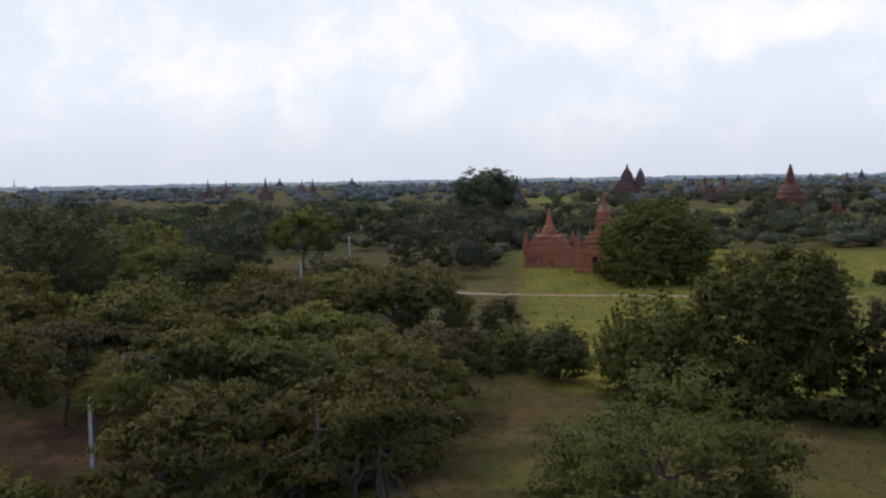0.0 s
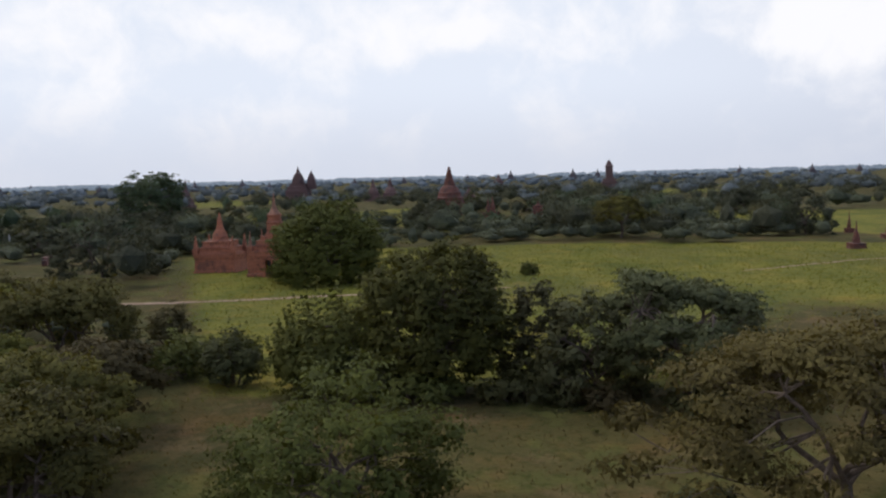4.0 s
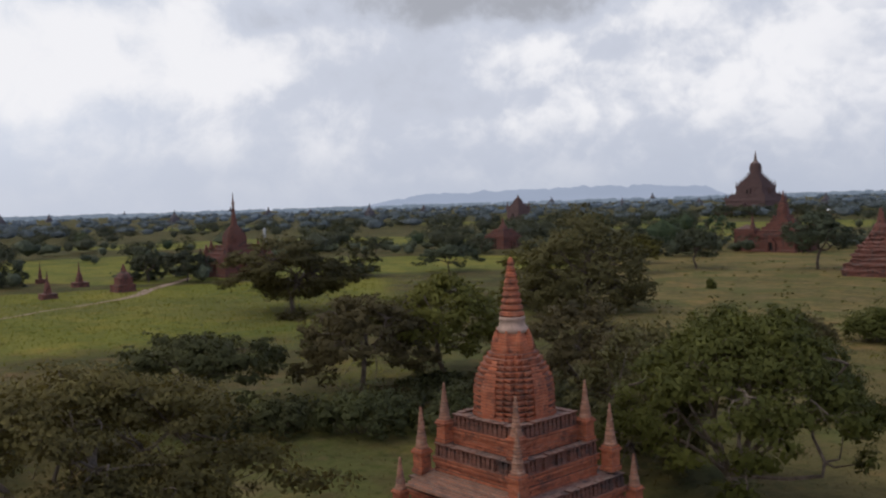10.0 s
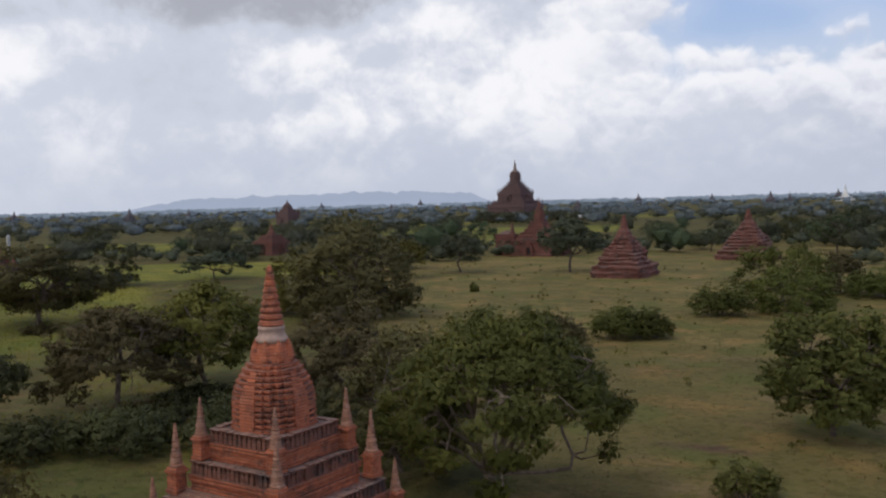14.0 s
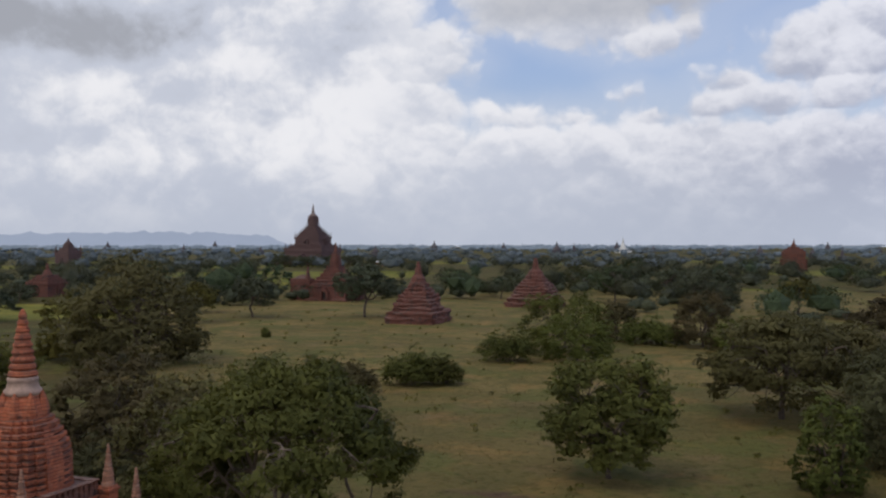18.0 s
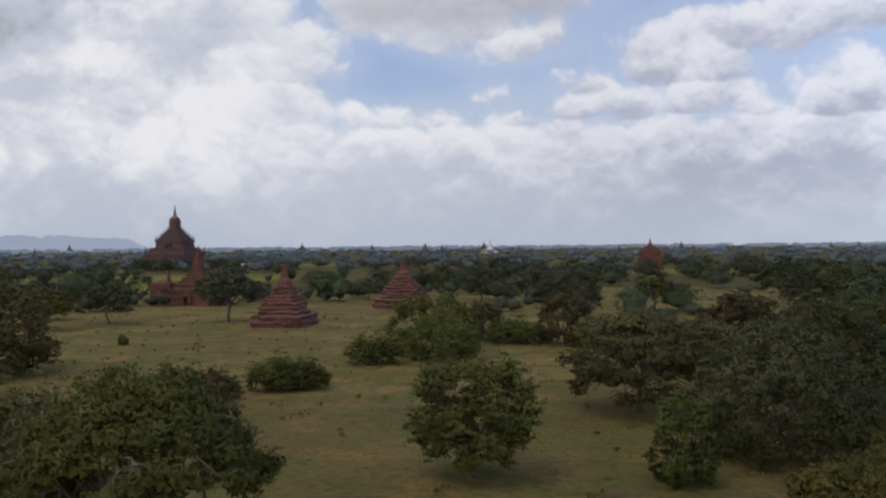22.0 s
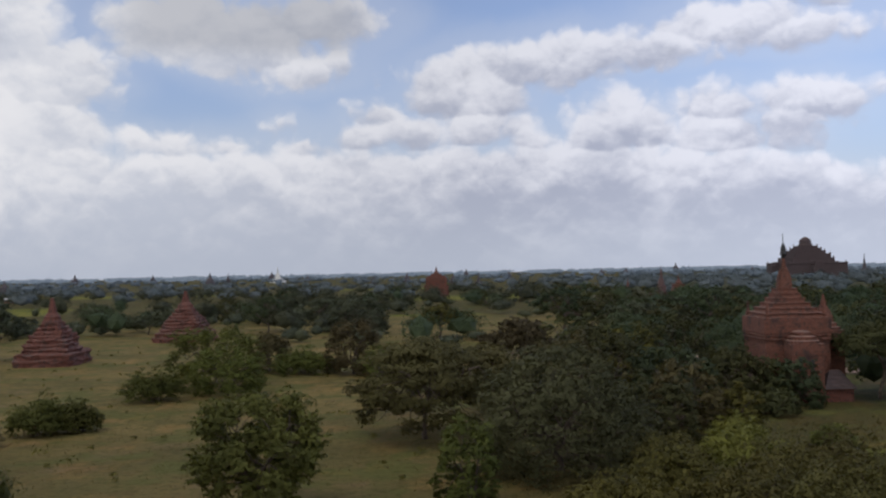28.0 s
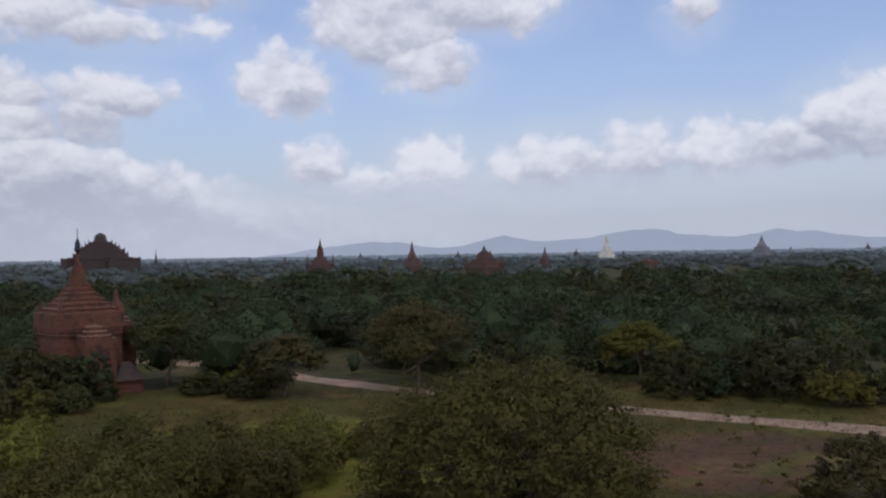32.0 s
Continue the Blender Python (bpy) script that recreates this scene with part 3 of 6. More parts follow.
def wooded(x, y):
    """How densely trees stand at a place: 0 open field, 1 closed wood."""
    d, a = math.hypot(x, y), math.degrees(math.atan2(x, y))
    n = 0.5 + 0.5 * noise.fractal(Vector((x * 0.006, y * 0.006, 0.7)), 0.8, 2.0, 3)
    if -46 < a < 12 and 150 < d < 330:
        d -= 110 * noise.noise(Vector((x * 0.014, y * 0.014, 4.2)))
    if a < -107:
        w = 0.0 if d < 95 else 0.95 if d < 330 else 0.25 + 0.5 * (n > 0.5)
        if a > -122.5 and 100 < d < 205:
            w = 0.04
    elif a < -46:
        w = 0.0 if d < 205 else (0.25 if d < 260 else 0.16 + 0.34 * (n > 0.52))
        if a < -84 and 205 <= d < 420:
            w = max(w, 0.38)
    elif a < 12:
        w = 0.0 if d < 225 else 0.15 + 0.42 * (n > 0.53)
        if a > 4 and d > 150:
            w = 0.40 if d > 420 else 0.10
        if -27 < a < -18 and 330 < d < 470:
            w = 0.0
        if -7 < a < 9 and 262 < d < 345:
            w = 0.02
    elif a < 30:
        w = 0.0 if d < 125 else (0.14 if a < 17 and d < 330 else 0.45 if a < 17 else 0.95)
    else:
        w = 0.0 if d < 118 else 1.0
    if a < 12 and 212 < d < 900 and patch(x, y) > 0:
        w = 0.03
    if a < -50 and 205 <= d < 235:
        w = max(w, 0.3)
    if d > 600:
        w = max(w, 0.45)
    return w


def make_ground():
    n = 261
    u = np.linspace(-1, 1, n)
    s = 30 * np.sinh(u * np.arcsinh(4900 / 30))
    gx, gy = np.meshgrid(s, s, indexing="xy")
    gx, gy = gx.ravel(), gy.ravel()
    co = np.stack([gx, gy, relief(gx, gy)], 1)
    i = (np.arange(n - 1)[:, None] * n + np.arange(n - 1)[None, :]).ravel()
    faces = np.stack([i, i + 1, i + n + 1, i + n], 1)
    me = bpy.data.meshes.new("ground")
    me.vertices.add(n * n)
    me.vertices.foreach_set("co", co.astype(np.float32).ravel())
    me.loops.add(len(faces) * 4)
    me.loops.foreach_set("vertex_index", faces.astype(np.int32).ravel())
    me.polygons.add(len(faces))
    me.polygons.foreach_set("loop_start", np.arange(0, len(faces) * 4, 4, dtype=np.int32))
    me.update(calc_edges=True)
    at = me.attributes.new("zone", "FLOAT_VECTOR", "POINT")
    at.data.foreach_set("vector", np.stack(zones(gx, gy), 1).astype(np.float32).ravel())
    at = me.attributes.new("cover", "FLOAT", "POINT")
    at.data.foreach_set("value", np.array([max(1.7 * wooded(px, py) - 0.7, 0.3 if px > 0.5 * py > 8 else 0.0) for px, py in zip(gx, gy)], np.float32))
    me.materials.append(GROUND)
    me.shade_smooth()
    tagged(new("ground", me), "grassy plain with lush field and dry pasture", "ground", kind="structure")


make_ground()


def track(name, pts, widths, label, lift=0.05):
    """A beaten strip over the ground through a few places."""
    pts = [Vector((*p, 0)) for p in pts]
    line, wide = [], []
    for k in range(len(pts) - 1):
        p0, p1, p2, p3 = pts[max(k - 1, 0)], pts[k], pts[k + 1], pts[min(k + 2, len(pts) - 1)]
        for j in range(10):
            t = j / 10
            line.append(0.5 * (2 * p1 + (p2 - p0) * t + (2 * p0 - 5 * p1 + 4 * p2 - p3) * t * t + (3 * p1 - p0 - 3 * p2 + p3) * t ** 3))
            wide.append(widths[k] * (1 - t) + widths[k + 1] * t)
    line.append(pts[-1])
    wide.append(widths[-1])
    sh = Shape()
    for k, p in enumerate(line):
        q = line[min(k + 1, len(line) - 1)] - line[max(k - 1, 0)]
        side = Vector((-q.y, q.x, 0)).normalized()
        w = wide[k] * (1 + 0.22 * noise.noise(Vector((k * 0.6, 3.1, 0))))
        for e in (-0.5, -0.2, 0.2, 0.5):
            r = p + side * (w * e)
            sh.v.append((r.x, r.y, float(relief(r.x, r.y)) + lift - (0.045 if abs(e) > 0.4 else 0.0)))
    for k in range(len(line) - 1):
        for e in range(3):
            sh.f.append((4 * k + e, 4 * k + e + 1, 4 * k + e + 5, 4 * k + e + 4))
    tagged(part(name, sh, DIRT), label, "track", kind="structure")


track("dirt_track", [(-150, -95), (-122, -70), (-121, -40), (-124, -18), (-128, 8)], [2.2, 2.0, 1.8, 1.6, 1.0], "pale dirt track across the field")
track("footpath", [(-142, 45), (-147.4, 55.9), (-153, 68), (-157, 79), (-163, 90), (-171, 97), (-190, 118)], [0.6, 0.9, 1.1, 1.3, 2.2, 2.6, 1.5], "winding bare earth footpath to the small stupas")
track("dirt_road", [(90, -20), (85, 26.6), (82.4, 49.6), (79, 72), (78, 85), (79, 105), (78, 128), (60, 165)], [4.2, 4.2, 4.0, 3.6, 4.0, 4.5, 7.0, 4.0], "wide sandy dirt road through scrub")


# ---- trees ----
def tube(sh, pts, rads, n=6):
    """A tapered limb through pts."""
    k0 = len(sh.v)
    for k, (p, r) in enumerate(zip(pts, rads)):
        q = (pts[min(k + 1, len(pts) - 1)] - pts[max(k - 1, 0)]).normalized()
        a = q.cross(Vector((0.31, 0.87, 0.2))).normalized()
        b = q.cross(a)
        for i in range(n):
            w = 2 * math.pi * i / n
            sh.v.append(tuple(p + (a * math.cos(w) + b * math.sin(w)) * r))
    for k in range(len(pts) - 1):
        for i in range(n):
            j = (i + 1) % n
            sh.f.append((k0 + k * n + i, k0 + k * n + j, k0 + (k + 1) * n + j, k0 + (k + 1) * n + i))


def limb(sh, rng, a, b, r0, r1, bend=0.12, steps=5, n=6):
    a, b = Vector(a), Vector(b)
    span = (b - a).length
    off = Vector(rng.normal(0, 1, 3)) * span * bend
    off2 = Vector(rng.normal(0, 1, 3)) * span * bend * 0.5
    pts = [a.lerp(b, t) + off * math.sin(math.pi * t) + off2 * math.sin(2 * math.pi * t) for t in [i / steps for i in range(steps + 1)]]
    tube(sh, pts, [r0 + (r1 - r0) * (i / steps) ** 0.8 for i in range(steps + 1)], n)
    return pts


def leaf_cards(rng, centre, rad, count, size, lift=0.35, shell=0.55, under=False, wild=0.25, clump=0, rough=0.42):
    """Small pointed leaves in an ellipsoid, most near its outside and above: corners and a soft normal.
    With clump the leaves sit in small sprays of that many."""
    m = max(3, count // clump) if clump else count
    d = rng.normal(0, 1, (m, 3))
    d /= np.linalg.norm(d, axis=1)[:, None]
    if not under:
        d[:, 2] = np.where(d[:, 2] < -0.25, -d[:, 2] * 0.5, d[:, 2])
    r = shell + (1 - shell) * rng.random(m) ** 0.6
    p = np.asarray(centre) + d * r[:, None] * np.asarray(rad)
    soft = d.copy()
    if clump:
        pick = rng.integers(0, m, count)
        q = rng.normal(0, 1, (count, 3))
        q /= np.linalg.norm(q, axis=1)[:, None]
        q[:, 2] = np.abs(q[:, 2]) * 0.9 - 0.15
        spray = (0.30 + 0.14 * rng.random(m)) * (rad[0] + rad[2]) / 2
        p = p[pick] + q * (spray[pick] * (0.35 + 0.65 * rng.random(count)))[:, None] * np.array([1.1, 1.1, 0.7])
        d = d[pick]
        soft = d * 0.45 + q * 0.75
    nrm = soft * 0.95 + rng.normal(0, rough, (count, 3))
    nrm[:, 2] += lift * min(1.0, rough * 2.4)
    nrm /= np.linalg.norm(nrm, axis=1)[:, None]
    t = rng.normal(0, 1, (count, 3))
    t -= (t * nrm).sum(1)[:, None] * nrm
    t /= np.linalg.norm(t, axis=1)[:, None]
    b = np.cross(nrm, t)
    s = size * (0.6 + 0.8 * rng.random(count))[:, None]
    soft = soft * 0.85 + rng.normal(0, wild, (count, 3))
    soft[:, 2] += 0.25
    soft /= np.linalg.norm(soft, axis=1)[:, None]
    return np.stack([p - t * s * 0.5 + b * s * 0.36, p - t * s * 0.5 - b * s * 0.36, p + t * s * 0.6, soft], 1)


def unit_ball(level):
    """A unit sphere of even triangles: directions of its corners, and faces."""
    bm = bmesh.new()
    bmesh.ops.create_icosphere(bm, subdivisions=level, radius=1.0)
    v = np.array([tuple(p.co) for p in bm.verts])
    f = np.array([[p.index for p in q.verts] for q in bm.faces])
    bm.free()
    return v, f


BALL = {k: unit_ball(k) for k in (1, 2, 3)}


def crown_mass(rng, centre, rad, knobs, level, leaves=0, size=0.5, base=0.56):
    """The leafy mass of a far crown: knobbly all over and flattened below; a shell of small leaves over a dense inside."""
    k = rng.normal(0, 1, (knobs, 3))
    k[:, 2] = np.abs(k[:, 2]) * 0.9 - 0.15
    k /= np.linalg.norm(k, axis=1)[:, None]
    high = rng.uniform(0.75, 1.15, knobs)

    def surface(d, scale):
        dot = d @ k.T
        best = dot.argmax(1)
        swell = base + 0.02 * np.sin(d @ k[0] * 23 + k[1, 0] * 9) + (1 - base) * np.exp((5.0 + 0.35 * knobs) * (dot.max(1) - 1)) * high[best] + rng.normal(0, 0.05, len(d))
        p = d * (swell * scale)[:, None]
        soft = d * 0.75 + (d - k[best] * 0.8) * 0.6 + rng.normal(0, 0.25, d.shape)
        soft[:, 2] += 0.2
        return np.asarray(centre) + p * np.asarray(rad), soft / np.linalg.norm(soft, axis=1)[:, None]

    d, f = BALL[level]
    p, soft = surface(d, 0.76 if leaves else 1.0)
    nrm = soft[f].mean(1)
    out = [np.concatenate([p[f], nrm[:, None]], 1)]
    if leaves:
        d = rng.normal(0, 1, (leaves, 3))
        d[:, 2] = np.where(d[:, 2] < -0.4, -d[:, 2], d[:, 2])
        d /= np.linalg.norm(d, axis=1)[:, None]
        p, soft = surface(d, rng.uniform(0.88, 1.06, leaves))
        t, b = rng.normal(0, 1, (2, leaves, 3))
        t /= np.linalg.norm(t, axis=1)[:, None]
        b = np.cross(t, b)
        b /= np.linalg.norm(b, axis=1)[:, None]
        q = size * rng.uniform(0.6, 1.4, leaves)[:, None]
        out.append(np.stack([p - t * q * 0.5 + b * q * 0.36, p - t * q * 0.5 - b * q * 0.36, p + t * q * 0.6, soft], 1))
    return np.concatenate(out)


def faced(co):
    """Turns each leaf so that its face agrees with its soft normal."""
    g = np.cross(co[:, 1] - co[:, 0], co[:, 2] - co[:, 0])
    back = (g * co[:, 3]).sum(1) < 0
    co[back, 0], co[back, 1] = co[back, 1].copy(), co[back, 0].copy()
    return co


def tree(name, x, y, h, w, kind="umbrella", leaf="olive", leaves=7000, size=0.24, seed=1, label="", category="tree", group="", bark=None, lobes=0, fork=0.0, deep=0.42, bow=0.28, tiers=0, mains=0):
    """A tree or bush: tapered trunk, limbs and twigs, and a crown of small leaves in uneven lobes."""
    rng = np.random.default_rng(seed)
    R = w / 2
    h *= {"dome": 1.06, "bush": 1.1, "spiky": 1.05}.get(kind, 1.0)
    close = math.hypot(x, y) < 75
    base = thing(name, x, y, float(relief(x, y)) - 0.03, 0, label, category, group)
    wood = Shape()
    cs, rs = [], []
    if kind == "umbrella":
        n = lobes or 48
        hf = fork or 0.30 * h
        # several flat sub-crowns at different heights
        for i in range(n if tiers else 0):
            if i == 0:
                heads = []
                for j in range(tiers):
                    ja, jq = 2.399963 * j + rng.normal(0, 0.3), math.sqrt((j + 0.3) / tiers)
                    heads.append((R * 0.74 * jq * math.cos(ja), R * 0.74 * jq * math.sin(ja), h * (0.88 - bow * 1.1 * jq * jq) - rng.random() * 0.5 * deep * h))
            hx, hy, hz = heads[i % tiers]
            ox, oy = rng.normal(0, 0.15, 2) * R
            cs.append((hx + ox, hy + oy, hz - 0.9 * (ox * ox + oy * oy) / R + rng.normal(0, 0.02) * h))
            rs.append((R * rng.uniform(0.15, 0.24), R * rng.uniform(0.15, 0.24), h * rng.uniform(0.06, 0.11)))
        for i in range(0 if tiers else n):
            ang, q = 2.399963 * i + rng.normal(0, 0.25), math.sqrt((i + 0.4) / n)
            if i == 0:
                f1, f2 = rng.uniform(0, 6.28, 2)
            ray = 1.0 + 0.13 * math.sin(2 * ang + f1) + 0.10 * math.sin(5 * ang + f2)
            top = h * (0.91 - bow * q * q) * (1 - 0.07 * rng.random())
            z = top - (rng.random() ** 1.5) * deep * h * (0.35 + 0.5 * q)
            cs.append((R * 0.86 * q * ray * math.cos(ang) * rng.uniform(0.9, 1.1), R * 0.86 * q * ray * math.sin(ang) * rng.uniform(0.9, 1.1), z))
            q = min(1.0, 1.2 * math.sqrt(48 / n))
            rs.append((R * q * rng.uniform(0.20, 0.32), R * q * rng.uniform(0.20, 0.32), h * q * rng.uniform(0.085, 0.15)))
    elif kind == "dome":
        n = lobes or 44
        hf = fork or 0.16 * h
        for i in range(n):
            u = (i + 0.5) / n
            ang, el = 2.399963 * i + rng.normal(0, 0.2), math.asin(max(0.0, u * 1.3 - 0.3) ** 0.85)
            k = rng.uniform(0.74, 0.90) if i % 4 else rng.uniform(0.4, 0.7)
            ce = math.cos(el) ** 0.8
            cs.append((R * k * ce * math.cos(ang), R * k * ce * math.sin(ang), (0.08 + 0.13 * rng.random()) * h + 0.72 * h * math.sin(el) * k / 0.82))
            q = rng.uniform(0.7, 1.25)
            rs.append((R * q * rng.uniform(0.22, 0.30), R * q * rng.uniform(0.22, 0.30), h * q * rng.uniform(0.12, 0.18)))
    elif kind == "ball":
        n = lobes or 70
        hf = fork or 0.14 * h
        for i in range(n):
            u = 1 - 1.94 * (i + 0.5) / n
            ang = 2.399963 * i + rng.normal(0, 0.2)
            k = rng.uniform(0.78, 0.90) if i % 5 else rng.uniform(0.3, 0.6)
            ce = math.sqrt(max(0.0, 1 - u * u)) ** 0.6
            cs.append((R * k * ce * math.cos(ang), R * k * ce * math.sin(ang), (0.50 + (0.05 if fork else 0.0) + (0.46 if fork else 0.50) * u * k) * h))
            q = rng.uniform(0.75, 1.2)
            rs.append((R * q * 0.25, R * q * 0.25, h * q * 0.115))
    else:
        n = lobes or 22
        hf = 0.05 * h
        for i in range(n):
            ang, q = 2.399963 * i + rng.normal(0, 0.3), math.sqrt((i + 0.4) / n)
            zt = h * (1 - 0.45 * q ** 2.4) * rng.uniform(0.75, 1.05)
            cs.append((R * 0.82 * q * math.cos(ang), R * 0.82 * q * math.sin(ang), 0.52 * zt))
            rs.append((R * rng.uniform(0.20, 0.34), R * rng.uniform(0.20, 0.34), 0.48 * zt))
    tr = max(0.08, 0.015 * h + 0.004 * w) if kind != "bush" else 0.05
    if kind != "bush":
        lean = Vector((rng.normal(0, 0.04) * h, rng.normal(0, 0.04) * h, hf))
        limb(wood, rng, (0, 0, -0.2), lean, tr * 1.35, tr, 0.05, 4, 8)
        boughs = []
        m = mains or (5 if kind != "dome" else 6)
        for i in range(m):
            ang = 2 * math.pi * (i + rng.uniform(-0.3, 0.3)) / m
            q = rng.uniform(0.32, 0.5) if not mains else 0.78 * math.sqrt((i + 0.5) / m)
            ang = 2.399963 * i if mains else ang
            end = Vector((R * q * math.cos(ang), R * q * math.sin(ang), hf + (0.62 if kind != "dome" else 0.5) * (h - hf) * rng.uniform(0.75, 1.0)))
            boughs.append(limb(wood, rng, lean, end, tr * (0.72 if not mains else 0.55), tr * (0.34 if not mains else 0.24), 0.13, 6))
        for c, r in zip(cs, rs):
            c = Vector(c)
            near = min((p for mm in boughs for p in mm[2:]), key=lambda p: (p - c).length + 0.6 * max(0.0, p.z - c.z))
            pts = limb(wood, rng, near, c - Vector((0, 0, r[2] * 0.4)), tr * 0.30, tr * 0.07, 0.12, 4, 5 if close else 3)
            for k in range(2 if close else 0):
                tip = c + Vector((rng.normal(0, 0.5) * r[0], rng.normal(0, 0.5) * r[1], rng.uniform(-0.2, 0.6) * r[2]))
                limb(wood, rng, pts[3], tip, tr * 0.10, tr * 0.03, 0.15, 3, 4)
    else:
        for c, r in zip(cs, rs):
            limb(wood, rng, (c[0] * 0.3, c[1] * 0.3, -0.1), (c[0], c[1], c[2] + r[2] * 0.4), tr * 0.9, tr * 0.3, 0.1, 3, 5)
    part("trunk" if kind != "bush" else "stem", wood, bark or BARK, base)
    near = math.hypot(x, y)
    fine = 0.70 if near < 60 else 0.82 if near < 80 else (0.85 if near < 130 else 1.0)
    leaves, size = int(leaves * (0.85 if kind == "bush" else (1.7 if near < 60 else 1.4 if near < 80 else 1.1))), size * fine
    area = np.array([r[0] * r[1] + r[0] * r[2] for r in rs])
    cnt = np.maximum(12, (leaves * area / area.sum() * rng.uniform(0.6, 1.3, len(rs)))).astype(int)
    shell = 0.30 if kind == "umbrella" else 0.5
    full = kind != "umbrella"
    co = np.concatenate([leaf_cards(rng, c, r, k, size, 0.5, shell, full, 0.2, 22) for c, r, k in zip(cs, rs, cnt)])
    # shaded leaves deeper in each lobe
    inner = min(0.45, max(0.30, 1.7 * size))
    core = np.concatenate([leaf_cards(rng, c, np.array(r) * 0.62, int(min(130 if close else 80, (3.0 if close else 2.6 if math.hypot(x, y) < 170 else 1.6) * r[0] * (r[0] + r[2]) / inner ** 2)), inner, 0.3, 0.3, True) for c, r in zip(cs, rs)])
    co = np.concatenate([co, core])
    # stray sprigs that break the outline
    m = int(leaves * 0.10)
    pick = rng.integers(0, len(cs), m)
    extra = np.concatenate([leaf_cards(rng, np.array(cs[i]) + rng.normal(0, 0.5, 3) * np.array(rs[i]), np.array(rs[i]) * 0.25, 6, size) for i in pick[: m // 6]])
    co = np.concatenate([co, extra])
    co[:, :3, 2] = np.maximum(co[:, :3, 2], 0.02)
    if kind == "spiky":
        shoots = []
        for _ in range(70):
            a, q = rng.uniform(0, 6.283), math.sqrt(rng.random())
            ht = h * (1.05 - 0.6 * q * q) * rng.uniform(0.8, 1.05)
            p0 = np.array([R * 0.75 * q * math.cos(a), R * 0.75 * q * math.sin(a), ht * 0.45])
            p1 = np.array([R * 0.95 * q * math.cos(a), R * 0.95 * q * math.sin(a), ht])
            for t in np.linspace(0, 1, 9):
                shoots.append(leaf_cards(rng, p0 + (p1 - p0) * t, np.array([0.28, 0.28, 0.3]) * (1.15 - t), 9, size * 1.1, 0.1))
        co = np.concatenate([co, *shoots])
    # light falls off round the whole crown as well as round each spray
    low, half = {"umbrella": (0.60, 0.34), "bush": (0.15, 0.85)}.get(kind, (0.42, 0.58))
    out = (co[:, :3].mean(1) - np.array([0, 0, low * h])) / np.array([R, R, half * h])
    nrm = co[:, 3] * 0.45 + out * 0.80
    nrm[:, 2] += 0.12
    co[:, 3] = nrm / np.linalg.norm(nrm, axis=1)[:, None]
    foliage("crown" if kind != "bush" else "foliage", faced(co), LEAF[leaf], base)
    return base


# ---- brick temples and stupas; their sides all face the same way ----
TURN = -5.9
REDENT = [(1.0, -0.5), (1.0, 0.5), (0.9, 0.5), (0.9, 0.72), (0.72, 0.72), (0.72, 0.9), (0.5, 0.9), (0.5, 1.0),
          (-0.5, 1.0), (-0.5, 0.9), (-0.72, 0.9), (-0.72, 0.72), (-0.9, 0.72), (-0.9, 0.5), (-1.0, 0.5), (-1.0, -0.5),
          (-0.9, -0.5), (-0.9, -0.72), (-0.72, -0.72), (-0.72, -0.9), (-0.5, -0.9), (-0.5, -1.0), (0.5, -1.0), (0.5, -0.9),
          (0.72, -0.9), (0.72, -0.72), (0.9, -0.72), (0.9, -0.5)]
SQUARE = [(1, -1), (1, 1), (-1, 1), (-1, -1)]


def seen_wider(x, y):
    """How much wider a block looks from the terrace than its side, for the way it is turned."""
    d = math.atan2(x, y) + radians(TURN)
    return abs(math.cos(d)) + abs(math.sin(d))


def ruined_square(seed, wear=0.05):
    """A square plan with eaten edges."""
    r = random.Random(seed)
    out = []
    for cx, cy, dx, dy in ((1, -1, 0, 1), (1, 1, -1, 0), (-1, 1, 0, -1), (-1, -1, 1, 0)):
        for k in range(7):
            t = 2 * k / 7
            e = 1 - wear * r.random() ** 1.5 - (wear * 0.8 * r.random() if k == 0 else 0)
            out.append(((cx + dx * t) * e, (cy + dy * t) * e))
    return out


def ring_cone(r, z0, z1, rings, tip=0.06, lip=0.10):
    """Profile of a tapering spire with swelling rings."""
    prof = []
    for k in range(rings):
        t0, t1 = k / rings, (k + 1) / rings
        a, b = r + (tip - r) * t0, r + (tip - r) * t1
        za, zb = z0 + (z1 - z0) * t0, z0 + (z1 - z0) * t1
        prof += [(a * (1 - lip), za), (a * (1 + lip), za + (zb - za) * 0.35), (b * (1 + lip * 0.4), za + (zb - za) * 0.85), (b * (1 - lip), zb - 0.001)]
    return prof + [(tip * 0.4, z1 + (z1 - z0) * 0.03)]


def bell(r, z0, z1):
    """Profile of a stupa's bell with a waist band."""
    h = z1 - z0
    return [(r * 1.12, z0), (r * 1.12, z0 + 0.06 * h), (r, z0 + 0.10 * h), (r * 0.95, z0 + 0.32 * h), (r * 0.97, z0 + 0.36 * h), (r * 0.97, z0 + 0.42 * h), (r * 0.90, z0 + 0.46 * h), (r * 0.76, z0 + 0.72 * h), (r * 0.60, z0 + 0.9 * h), (r * 0.46, z1)]


